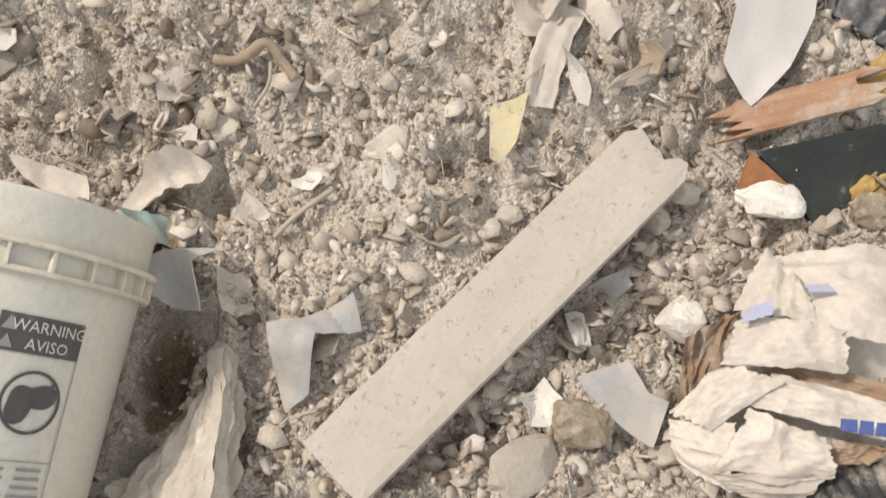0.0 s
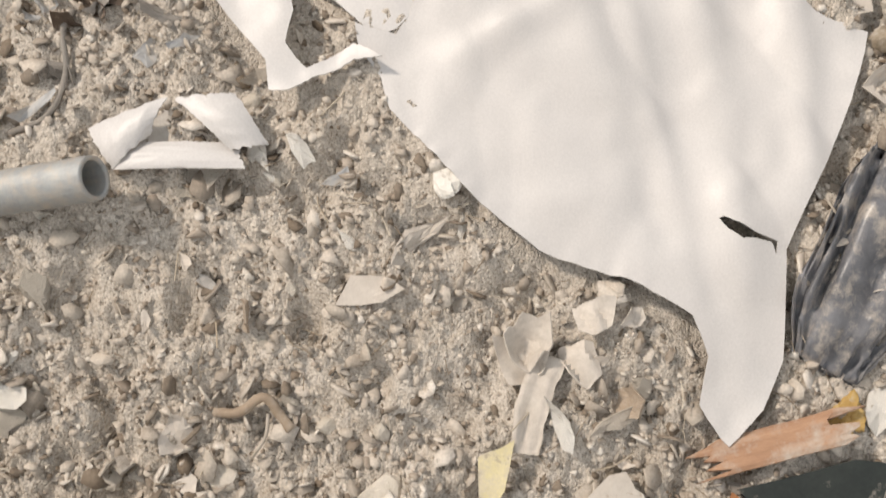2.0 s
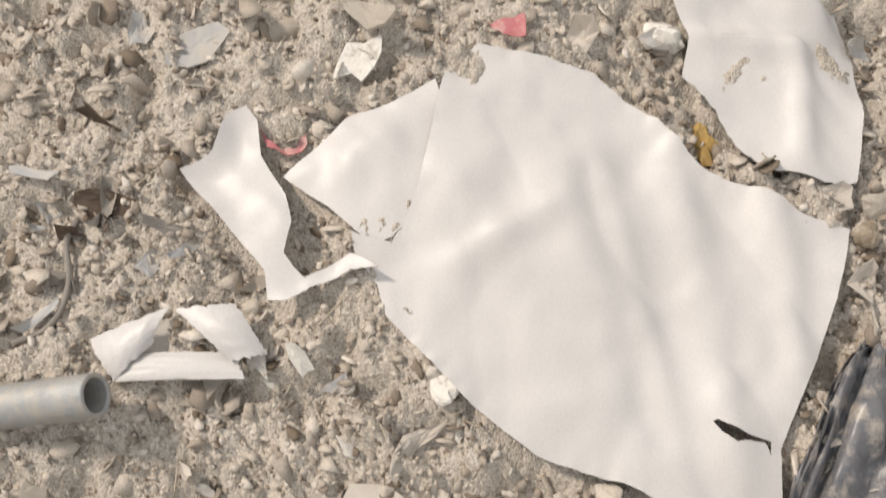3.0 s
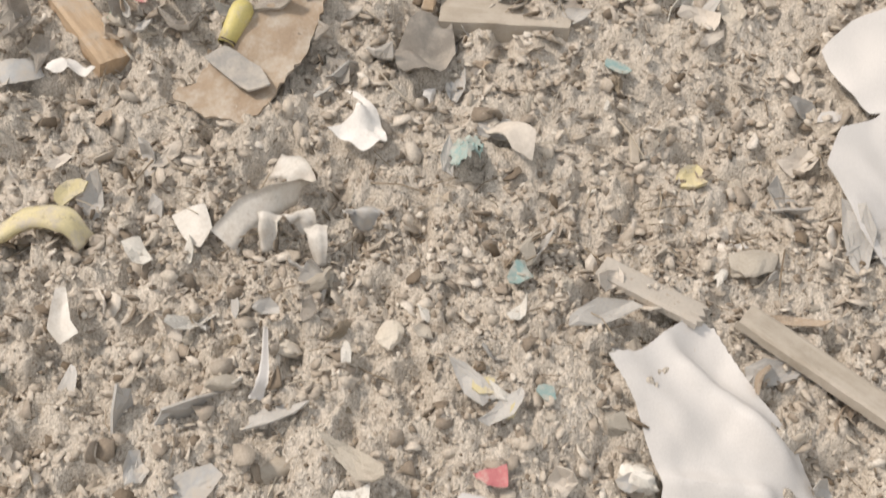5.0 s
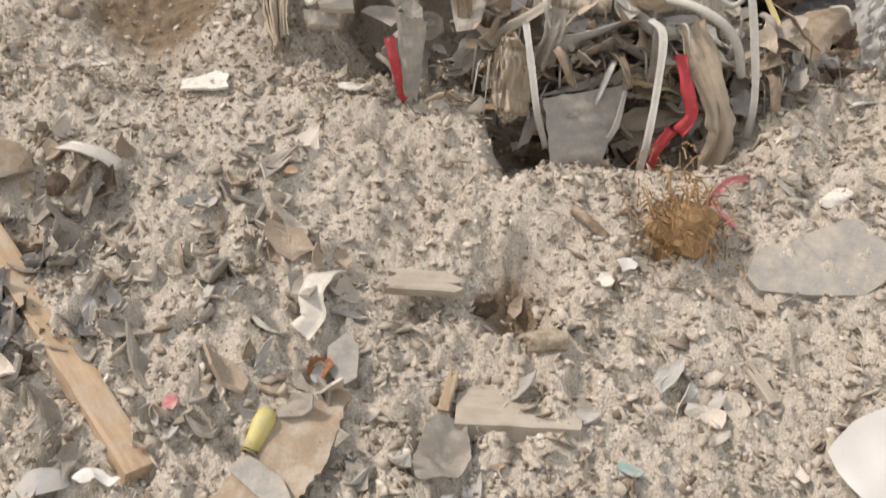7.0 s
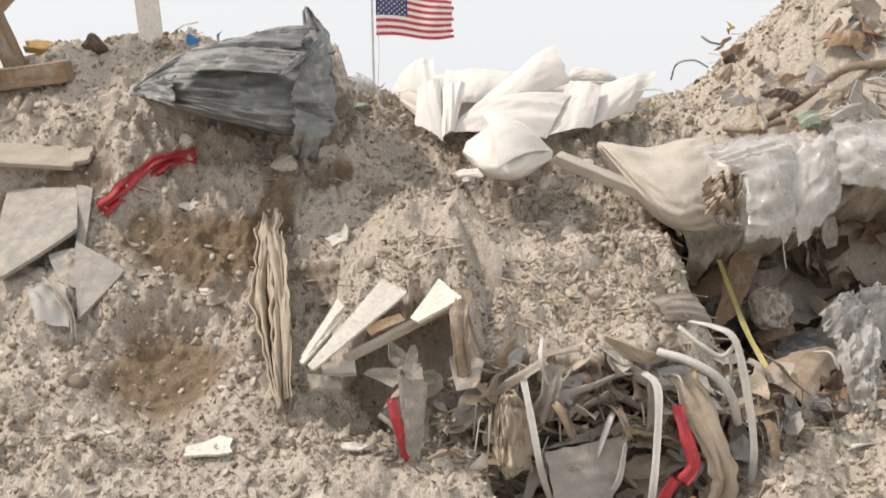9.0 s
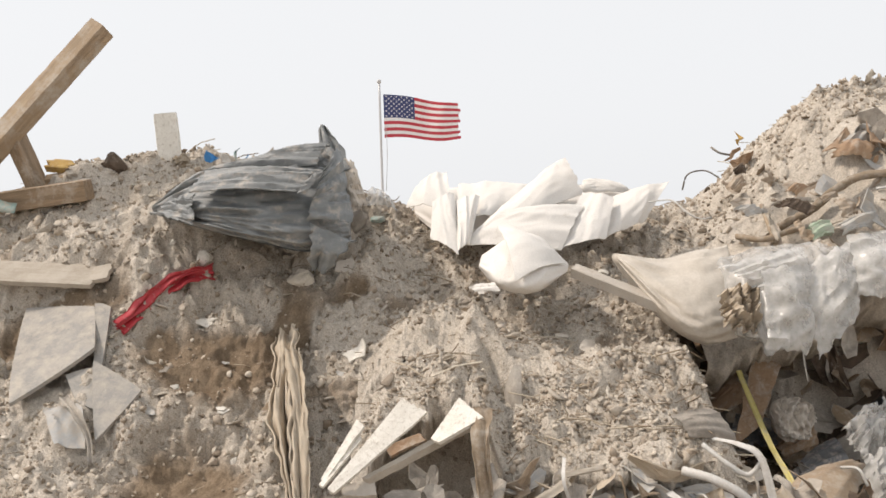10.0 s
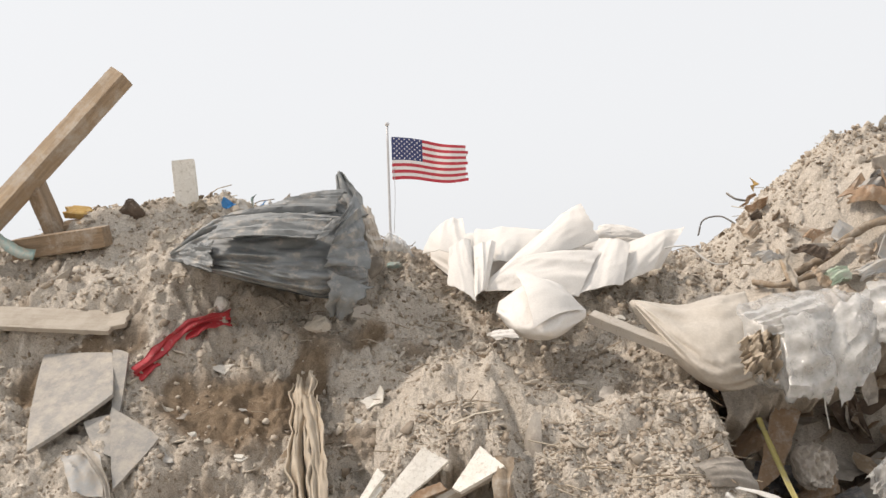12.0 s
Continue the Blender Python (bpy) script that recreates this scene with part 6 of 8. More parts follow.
patch("folded_board", [(0.181, 2.86, 1.201), (0.389, 2.88, 1.235), (0.32, 2.82, 1.029), (0.208, 2.82, 1.028)], SLATE, "stiff folded sheet of grey board in the bank", "board", thick=0.005, wrinkle=0.006, bulge=0.012, ragged=0.02, seed=13, lines=0.2)
patch("folded_board", [(0.182, 2.88, 1.202), (0.238, 2.9, 1.222), (0.348, 2.92, 1.259), (0.393, 2.9, 1.23)], GREY_CLOTH, "frayed upper edge of a grey board", "board", thick=0.004, wrinkle=0.012, ragged=0.08, seed=14)
patch("foam_sheet", [(0.367, 2.93, 1.284), (0.512, 2.93, 1.237), (0.505, 2.91, 1.212), (0.377, 2.91, 1.233)], PALE_YELLOW, "cream coloured torn foam sheet in the bank", "foam", thick=0.008, wrinkle=0.01, ragged=0.08, seed=15)
patch("cloth_fold", [(0.157, 2.93, 1.335), (0.23, 2.95, 1.344), (0.17, 2.9, 1.244), (0.153, 2.9, 1.257)], CLOTH, "folded grey cloth stretched across the bank", "cloth", thick=0.003, wrinkle=0.014, ragged=0.05, seed=16, grain=6)
patch("felt_flap", [(0.467, 3.02, 1.544), (0.58, 3.04, 1.554), (0.624, 3.0, 1.476), (0.504, 2.98, 1.496)], GREY_CLOTH, "curled dark felt flap under the lip", "felt", thick=0.004, wrinkle=0.008, bulge=0.03, ragged=0.04, seed=17)
for sd, quad in enumerate(([(0.068, 2.9, 1.35), (0.076, 2.89, 1.336), (0.192, 2.92, 1.409), (0.175, 2.93, 1.424)], [(0.16, 2.9, 1.43), (0.172, 2.9, 1.434), (0.253, 2.88, 1.317), (0.242, 2.88, 1.309)], [(0.165, 2.91, 1.433), (0.169, 2.9, 1.425), (0.278, 2.93, 1.438), (0.275, 2.94, 1.447)])):
    patch("lath_strip", quad, WOOD, "flat grey wooden strip along the bank", "lath", thick=0.005, wrinkle=0.002, ragged=0.02, seed=sd, n=12)
for k, (pts, w, tw) in enumerate(((( (0.129, 2.850, 1.385), (0.145, 2.810, 1.289), (0.163, 2.798, 1.182), (0.194, 2.854, 1.077)), 0.017, 10),
                                  (((0.417, 2.850, 1.396), (0.442, 2.810, 1.365), (0.435, 2.784, 1.243), (0.423, 2.778, 1.119), (0.420, 2.840, 0.995)), 0.018, 20),
                                  (((0.539, 2.900, 1.509), (0.586, 2.850, 1.503), (0.626, 2.820, 1.476), (0.652, 2.810, 1.359), (0.672, 2.810, 1.223), (0.681, 2.858, 1.094)), 0.018, 30),
                                  (((0.180, 2.910, 1.472), (0.171, 2.860, 1.427), (0.190, 2.870, 1.364)), 0.008, 0),
                                  (((0.334, 2.848, 1.095), (0.356, 2.830, 1.144), (0.374, 2.844, 1.226)), 0.02, 60))):
    strap("packing_strap", pts, w, STRAP, "dirty white packing strap dangling from the bank", cross=2, twist=tw, n=30, seed=k)
stick("conduit", [(0.462, 2.890, 1.436), (0.518, 2.840, 1.426), (0.582, 2.820, 1.390), (0.624, 2.830, 1.334), (0.650, 2.866, 1.263)], 0.011, STRAP, "bent grey plastic conduit sticking out of the bank", "conduit", ring=12, n=30)
stick("cable", [(0.513, 2.900, 1.495), (0.560, 2.860, 1.456), (0.606, 2.850, 1.431), (0.638, 2.830, 1.474)], 0.006, STRAP, "thin grey cable loop", "cable")
strap("red_strap", [(0.497, 2.850, 1.315), (0.510, 2.808, 1.250), (0.525, 2.798, 1.184), (0.501, 2.806, 1.139)], 0.03, RED, "twisted red plastic strap in the rubbish", cross=4, ripple_amp=0.004, twist=40, n=24)
strap("red_strap", [(0.490, 2.818, 1.142), (0.461, 2.824, 1.089), (0.450, 2.846, 1.015)], 0.03, RED, "twisted red plastic strap in the rubbish", cross=4, ripple_amp=0.006, twist=-50, n=20, seed=2)
strap("cloth_fold", [(0.518, 2.880, 1.384), (0.558, 2.840, 1.284), (0.598, 2.818, 1.178), (0.608, 2.828, 1.103), (0.593, 2.858, 1.019)], 0.075, CLOTH, "grey-beige cloth hanging in folds", "cloth", thick=0.004, cross=16, ripple_amp=0.012, n=40, taper=0.35, seed=9)
plank("tile_piece", (0.750, 2.865, 1.044), (0.737, 2.872, 1.177), 0.065, 0.012, PAINTED, "square grey-beige tile piece leaning on the bank", "tile", roll=0, ragged=0.004, seed=28)
sack("rag", [(0.058, 2.910, 1.191), (0.086, 2.894, 1.137), (0.149, 2.898, 1.151)], [(0.061, 2.890, 1.310), (0.093, 2.870, 1.356), (0.158, 2.890, 1.297)], 0.05, CLOTH, "bundled frayed dirty white rag", "rag", wrinkle=0.03, along=4, across=14, seed=15)
strap("cloth_fold", [(0.207, 2.890, 1.414), (0.194, 2.860, 1.352), (0.172, 2.890, 1.269)], 0.05, GREY_CLOTH, "folded grey cloth pressed into the bank", "cloth", cross=10, ripple_amp=0.01, n=24, seed=12)
scrap(0.456, 3.032, 0.06, PALE_YELLOW, "cream coloured torn foam sheet", 111, 10, 0.06, 0.4, 40, lift=0.09, name="foam_flake", category="foam")
scrap(0.477, 3.079, 0.02, GREEN, "small green leaf-like plastic scrap", 112, 70, 0.05, 0.4, 60, lift=0.06)
strap("lath_strip", [(0.047, 2.890, 1.338), (0.119, 2.870, 1.384), (0.186, 2.880, 1.423)], 0.022, WOOD, "flat grey wooden strip along the bank", "lath", thick=0.006)
strap("lath_strip", [(-0.103, 2.894, 1.173), (-0.054, 2.880, 1.199), (-0.012, 2.893, 1.169)], 0.02, PALE_WOOD, "short yellowish lath at the foot of the bank", "lath", thick=0.008)


def lip(x):
    return 2.93 + 0.15 * fbm(x * 4, x * 0 + 2, 71) + 0.06 * fbm(x * 17, x * 0, 72, 4) + 0.16 * np.clip((np.abs(x - 0.18) - 0.4) / 0.14, 0, 1) + 0.14 * (1 - step(x, -0.06, 0.08)) * step(x, -0.34, -0.2)


def shelf(x, y):
    """Top of the soil crust that overhangs the ledge."""
    deep = 0.18 * (1 - step(x, -0.02, 0.10))
    f = np.clip((3.36 + deep - y) / (3.36 + deep - lip(x)), 0, 1)
    top = land(x, np.maximum(y, 3.24 + deep)) + ripple(x, y) + 0.02 * fbm(x * 14, y * 14, 77)
    return top - np.maximum(3.24 + deep - y, 0) * 0.42 - 0.04 * np.clip((f - 0.85) / 0.15, 0, 1) ** 2 + 0.006 - 0.05 * (f < 0.02)


def crust():
    """The undercut lip of the ledge, down and back under itself."""
    xs = np.linspace(-0.36, 0.72, 380)
    front, rear = lip(xs), 3.36 + 0.18 * (1 - step(xs, -0.02, 0.10))
    rows = []
    for s in np.linspace(0, 1, 90):
        if s < 0.75:
            y = rear + (front - rear) * s / 0.75
            z = shelf(xs, y)
        else:
            f = (s - 0.75) / 0.25
            y = front + (rear - 0.11 - front) * f ** 1.5 + 0.04 * fbm(xs * 30, xs * 0 + f * 5, 73) * min(1, f * 4)
            z = shelf(xs, front) - 0.07 * math.sin(min(1, f * 1.6) * 1.57) + 0.05 * fbm(xs * 18, xs * 0 + f * 3, 74) * min(1, f * 4) - 0.06 * f
        rows.append(np.stack([xs, y, z], 1))
    r, c = len(rows), len(xs)
    quads = [(i * c + j, i * c + j + 1, (i + 1) * c + j + 1, (i + 1) * c + j) for i in range(r - 1) for j in range(c - 1)]
    tagged(new("ground_ledge", mesh_of("ground_ledge", np.concatenate(rows), quads, SOIL, True)), "overhanging crust of dusty soil above a layer of litter", "ground", kind="structure")


crust()


def mound_lip():
    """The mound's undercut edge, roofing the hollow."""
    xs = np.linspace(0.70, 2.05, 260)
    front = 3.50 + 0.08 * fbm(xs * 5, xs * 0 + 1, 81) + 0.03 * fbm(xs * 21, xs * 0, 82)
    rows = []
    for s in np.linspace(0, 1, 80):
        if s < 0.7:
            y = 4.0 + (front - 4.0) * s / 0.7
            z = land(xs, y, False) + ripple(xs, y) + 0.012 - 0.06 * max(0, 0.04 - s) / 0.04
        else:
            f = (s - 0.7) / 0.3
            y = front + (3.95 - front) * f ** 1.4
            z = land(xs, front, False) + ripple(xs, front) - 0.09 * math.sin(min(1, f * 1.5) * 1.57) + 0.05 * fbm(xs * 16, xs * 0 + f * 4, 83) * min(1, f * 4)
        rows.append(np.stack([xs, y, z], 1))
    c = len(xs)
    quads = [(i * c + j, i * c + j + 1, (i + 1) * c + j + 1, (i + 1) * c + j) for i in range(len(rows) - 1) for j in range(c - 1)]
    tagged(new("ground_mound_edge", mesh_of("ground_mound_edge", np.concatenate(rows), quads, SOIL, True)), "undercut edge of the dusty mound above a hollow", "ground", kind="structure")


mound_lip()
rng = random.Random(77)
LITTER = [GREY_CLOTH, TWIG, PAPER, GREY_FILM, CLOTH, TAN, WOOD, DARK_WOOD]
for k in range(220):
    x = rng.uniform(0.03, 0.82) if k % 8 else rng.uniform(-0.2, 0.03)
    f = rng.random()
    y = rng.uniform(2.90, 3.06)
    z0 = float(land(np.array(x), np.array(y)))
    z = z0 + f * max(0.03, 1.40 - z0)
    ob = new("litter", shard_mesh("litter", LITTER[k % 8], 300 + k, rng.uniform(0.025, 0.06), rng.uniform(0.02, 0.05), rng.uniform(0.15, 0.6), 10))
    ob.matrix_basis = Matrix.Translation((x, y, z)) @ pose(0, 0, 0, rng.uniform(-5, 65), rng.uniform(-45, 45), 0) @ pose(0, 0, 0, 0, 0, rng.uniform(0, 360)) @ Matrix.Diagonal((rng.uniform(0.7, 1.8), 1, 1, 1))
    tagged(ob, ("frayed grey scrap of felt sticking out of the bank", "splintered brown scrap of bark in the bank", "torn dirty paper layer in the bank", "torn grey plastic layer in the bank")[k % 4], "scrap", "layers of litter in the bank")
for k in range(60):
    x = rng.uniform(0.03, 0.66)
    y, z = rng.uniform(2.88, 2.96), 1.28 + 0.14 * rng.random() ** 2 - 0.12 * (k % 3 == 0)
    ob = new("litter", shard_mesh("litter", (GREY_CLOTH, TAN, GREY_FILM, TWIG, CLOTH, PAPER)[k % 6], 1300 + k, rng.uniform(0.03, 0.065), rng.uniform(0.03, 0.07), rng.uniform(0.5, 1.0), 10))
    ob.matrix_basis = Matrix.Translation((x, y, z)) @ pose(0, 0, 0, rng.uniform(-10, 50), rng.uniform(-35, 35), rng.uniform(0, 360)) @ Matrix.Diagonal((rng.uniform(1.0, 2.4), 1, 1, 1))
    tagged(ob, ("torn grey layer sticking out under the lip", "brown crumpled layer sticking out under the lip")[k % 2], "scrap", "layers of litter in the bank")
for k in range(14):
    x, y = rng.uniform(0.02, 0.86), rng.uniform(2.86, 2.98)
    z = rng.uniform(1.22, 1.40)
    ln = rng.uniform(0.05, 0.14)
    dx = rng.uniform(-0.06, 0.06)
    strap("tatter", [(x, y + 0.05, z), (x + dx * 0.4, y - 0.02, z - 0.01), (x + dx, y - 0.03, z - ln)], rng.uniform(0.01, 0.04), rng.choice([GREY_CLOTH, GREY_FILM, CLOTH, STRAP, TWIG]), "grey tatter hanging out of the bank", "tatter", cross=5, ripple_amp=0.006, n=14, taper=0.5, seed=k, twist=rng.uniform(-60, 60))["group"] = "tatters in the bank"
for k in range(34):
    x, y = rng.uniform(0.02, 0.9), rng.uniform(2.86, 2.98)
    z = rng.uniform(1.2, 1.42)
    ln = rng.uniform(0.03, 0.10)
    dx = rng.uniform(-0.05, 0.05)
    stick("fibre", [(x, y + 0.04, z), (x + dx * 0.5, y - 0.02, z + 0.01), (x + dx, y - 0.03, z - ln)], rng.uniform(0.0012, 0.004), rng.choice([TWIG, STRAP, GREY_CLOTH, WIRE]), "thin root or string hanging from the bank", "fibre", n=10, ring=5)["group"] = "strings hanging from the bank"

# ---- hollow under the plastic ----
strap("yellow_strap", [(0.794, 3.52, 1.582), (0.804, 3.46, 1.515), (0.817, 3.32, 1.398), (0.818, 3.2, 1.347), (0.813, 3.05, 1.293)], 0.017, YELLOW, "flat bright yellow plastic strap in the hollow", "strap", n=30)
patch("carton_strip", [(0.866, 3.6, 1.618), (0.961, 3.6, 1.606), (0.834, 3.45, 1.426), (0.737, 3.4, 1.375)], CARTON, "brown cardboard strip hanging in the hollow", "cardboard", thick=0.004, wrinkle=0.008, ragged=0.04, seed=61)
patch("cardboard_sheet", [(0.749, 3.12, 1.303), (1.017, 3.3, 1.343), (1.066, 3.24, 1.321), (0.878, 3.02, 1.254)], TAN, "curled sheet of tan cardboard in the hollow", "cardboard", thick=0.004, bulge=0.05, wrinkle=0.006, ragged=0.05, seed=62)
patch("cardboard_sheet", [(1.06, 3.24, 1.323), (1.061, 3.15, 1.286), (0.963, 3.02, 1.244), (0.933, 3.06, 1.281)], CARTON, "torn brown cardboard edge in the hollow", "cardboard", thick=0.004, bulge=-0.02, wrinkle=0.012, ragged=0.10, seed=63)
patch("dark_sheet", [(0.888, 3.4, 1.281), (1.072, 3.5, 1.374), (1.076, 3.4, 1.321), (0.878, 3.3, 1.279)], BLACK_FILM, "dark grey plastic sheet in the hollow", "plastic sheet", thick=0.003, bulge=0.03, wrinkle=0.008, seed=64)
patch("carton_strip", [(0.92, 3.6, 1.329), (1.053, 3.62, 1.389), (1.064, 3.6, 1.335), (0.941, 3.55, 1.301)], CARTON, "brown cardboard flap deep in the hollow", "cardboard", thick=0.004, bulge=0.02, wrinkle=0.006, ragged=0.05, seed=65)
sack("paper_ball", [(0.878, 3.5, 1.453), (0.888, 3.45, 1.393), (0.952, 3.45, 1.388), (1.012, 3.5, 1.431)], [(0.888, 3.5, 1.485), (0.925, 3.5, 1.498), (0.971, 3.5, 1.492), (1.003, 3.5, 1.468)], 0.05, PAPER, "crumpled ball of grey paper in the hollow", "paper", wrinkle=0.03, along=8, across=16, seed=18)
film = [patch("film", quad, FILM, "", "", thick=0.001, bulge=0.05, wrinkle=0.035, ragged=0.08, seed=66 + k, grain=5, lines=0.8, n=26) for k, quad in enumerate((
    [(0.948, 3.15, 1.461), (1.06, 3.2, 1.532), (1.082, 3.1, 1.411), (0.977, 3.05, 1.369)], [(0.966, 3.06, 1.383), (1.083, 3.1, 1.483), (1.046, 2.95, 1.219), (0.97, 2.95, 1.221)], [(1.099, 3.25, 1.523), (1.251, 3.25, 1.536), (1.175, 3.1, 1.328), (1.055, 3.1, 1.363)]))]
gather("plastic_bag", "crumpled clear plastic bag slumped into the hollow", "plastic bag", [(film[0], "film_fold"), (film[1], "film_fold"), (film[2], "film_fold")])
# litter in dark materials, which put the hollow's shade into the colour
for k in range(90):
    x, y = rng.uniform(0.78, 1.6), rng.uniform(2.9, 3.5)
    ob = new("litter", shard_mesh("litter", (CARTON, DARK_WOOD, GREY_CLOTH, TAN, BLACK_FILM, DARK_WOOD, TWIG)[k % 7], 500 + k, rng.uniform(0.03, 0.09), rng.uniform(0.03, 0.1), rng.uniform(0.3, 0.9), 8))
    ob.matrix_basis = lay(x, y, rng.uniform(0, 360), rng.uniform(0.01, 0.07), rng.uniform(-50, 60), rng.uniform(-40, 40))
    tagged(ob, ("torn brown cardboard scrap in the hollow", "wood scrap in the hollow, coloured dark for its shade", "frayed grey scrap of felt in the hollow")[k % 3], "scrap", "litter in the hollow")

# wall litter, its dark colours also standing in for shade
for k in range(110):
    x, z = rng.uniform(0.72, 1.75), rng.uniform(1.2, 1.8)
    y = 3.82 - rng.uniform(0, 0.06) - 0.45 * rng.random() * max(0, 1.55 - z)
    ob = new("litter", shard_mesh("litter", (CARTON, DARK_WOOD, GREY_CLOTH, TAN, BLACK_FILM, DARK_WOOD, TWIG, CARTON, GREY_CLOTH)[k % 9], 1100 + k, rng.uniform(0.03, 0.1), rng.uniform(0.02, 0.06), rng.uniform(0.3, 0.9), 9))
    ob.matrix_basis = Matrix.Translation((x, y, z)) @ pose(0, 0, 0, rng.uniform(40, 110), rng.uniform(-50, 50), rng.uniform(-60, 60)) @ Matrix.Diagonal((rng.uniform(0.6, 2.0), 1, 1, 1))
    tagged(ob, ("torn brown cardboard layer in the wall of the hollow", "scrap in the wall of the hollow, coloured dark for its shade", "frayed grey felt in the wall of the hollow")[k % 3], "scrap", "litter in the wall of the hollow")
# ---- plastic hanging over the hollow ----
pb_a = sack("plastic_bag", [(0.436, 3.550, 1.928), (0.535, 3.420, 1.769), (0.634, 3.360, 1.689), (0.749, 3.360, 1.702)], [(0.440, 3.620, 1.945), (0.582, 3.620, 1.923), (0.693, 3.600, 1.947), (0.790, 3.600, 1.962)], 0.12, DIRTY_SACK, "bulging white plastic sack with stretched folds", "sack", wrinkle=0.014, along=2, across=18, seed=23, pinch=0.4)
pb_b = sack("plastic_bag", [(0.670, 3.400, 1.734), (0.801, 3.320, 1.688), (0.939, 3.300, 1.702), (1.052, 3.340, 1.809)], [(0.709, 3.500, 1.913), (0.863, 3.500, 1.951), (1.017, 3.500, 1.956), (1.120, 3.500, 1.936)], 0.11, FILM, "crumpled translucent plastic bag", "plastic bag", wrinkle=0.03, along=8, across=6, seed=24)
pb_c = sack("plastic_bag", [(0.684, 3.360, 1.753), (0.795, 3.400, 1.730), (0.944, 3.400, 1.718), (1.060, 3.400, 1.773)], [(0.726, 3.500, 1.895), (0.863, 3.500, 1.917), (1.017, 3.500, 1.913), (1.120, 3.500, 1.902)], 0.09, DIRTY_SACK, "stuffed white plastic sack inside clear film", "sack", wrinkle=0.025, along=4, across=10, seed=25)
pb_d = sack("plastic_bag", [(1.020, 3.360, 1.842), (1.116, 3.300, 1.825), (1.260, 3.300, 1.806), (1.388, 3.300, 1.818)], [(1.065, 3.450, 1.938), (1.184, 3.450, 1.985), (1.336, 3.450, 1.998), (1.471, 3.450, 1.995)], 0.10, FILM, "crumpled translucent plastic bag", "plastic bag", wrinkle=0.035, along=9, across=7, seed=26)
pb_e = sack("plastic_bag", [(1.065, 3.450, 1.846), (1.160, 3.400, 1.837), (1.310, 3.400, 1.816), (1.443, 3.400, 1.829)], [(1.103, 3.500, 1.911), (1.206, 3.500, 1.951), (1.360, 3.500, 1.964), (1.498, 3.500, 1.961)], 0.08, GREY_FILM, "stuffed grey plastic sack", "sack", wrinkle=0.025, along=4, across=10, seed=27)
gather("plastic_bag", "stuffed white sack inside crumpled clear plastic", "plastic bag", [(pb_b, "clear_film"), (pb_c, "filling")])
gather("plastic_bag", "stuffed grey sack inside crumpled clear plastic", "plastic bag", [(pb_d, "clear_film"), (pb_e, "filling")])
for p in ((((0.885, 3.300, 1.895), (0.858, 3.200, 1.821), (0.882, 3.200, 1.728))), (((0.796, 3.300, 1.866), (0.785, 3.200, 1.746), (0.808, 3.200, 1.676)))):
    strap("film_tail", p, 0.07, FILM, "twisted tail of clear plastic film", "plastic film", cross=8, ripple_amp=0.012, n=24)
patch("paper_wad", [(0.664, 3.24, 1.84), (0.769, 3.24, 1.861), (0.743, 3.18, 1.73), (0.652, 3.18, 1.751)], CLOTH, "wad of brown paper bursting from the sack", "paper", thick=0.004, bulge=0.03, wrinkle=0.04, ragged=0.12, seed=71, grain=7, lines=1.0, n=36)
for k, quad in enumerate(([(0.641, 3.2, 1.904), (0.887, 3.24, 1.951), (0.886, 3.16, 1.822), (0.75, 3.16, 1.841)], [(0.751, 3.16, 1.901), (0.902, 3.18, 1.905), (0.85, 3.1, 1.681), (0.736, 3.1, 1.696)], [(0.864, 3.18, 1.898), (1.019, 3.22, 1.971), (0.999, 3.14, 1.775), (0.877, 3.1, 1.662)], [(0.995, 3.2, 1.979), (1.174, 3.22, 1.982), (1.135, 3.14, 1.802), (0.999, 3.14, 1.82)])):
    patch("film_lobe", quad, FILM, "crumpled lobe of clear plastic film hanging over the hollow", "plastic film", thick=0.001, bulge=0.045, wrinkle=0.02, ragged=0.06, seed=80 + k, grain=3.5, lines=0.7, n=26)
stick("string", [(0.885, 3.220, 1.742), (0.874, 3.200, 1.667), (0.884, 3.200, 1.592)], 0.002, STRAP, "thin white string hanging from the plastic", "string", n=10, ring=5)

# ---- the crest ----
woven = sack("tarpaulin_bundle", [(-1.049, 3.850, 2.124), (-0.854, 3.720, 2.068), (-0.666, 3.680, 2.018), (-0.523, 3.680, 1.987), (-0.392, 3.750, 2.021)], [(-1.085, 3.950, 2.148), (-0.914, 4.000, 2.268), (-0.715, 4.000, 2.295), (-0.526, 4.000, 2.343), (-0.418, 3.950, 2.277)], 0.14, SACK,
     "dark grey woven plastic sack with long creases", "sack", wrinkle=0.036, along=1.3, across=30, seed=31, nu=130, nv=130, pinch=0.45)
peak = strap("tarpaulin_peak", [(-0.434, 3.850, 2.250), (-0.457, 3.900, 2.312), (-0.483, 3.930, 2.373), (-0.498, 3.950, 2.419)], 0.11, SACK, "knotted peak of the dark grey sack", "sack", thick=0.006, cross=8, ripple_amp=0.012, taper=0.85, n=24)
hem = strap("tarpaulin_tail", [(-0.434, 3.620, 2.038), (-0.460, 3.600, 1.985), (-0.488, 3.640, 1.920)], 0.15, SACK, "trailing hem of the dark grey sack", "sack", thick=0.005, cross=14, ripple_amp=0.012, taper=0.65, n=24, seed=5)
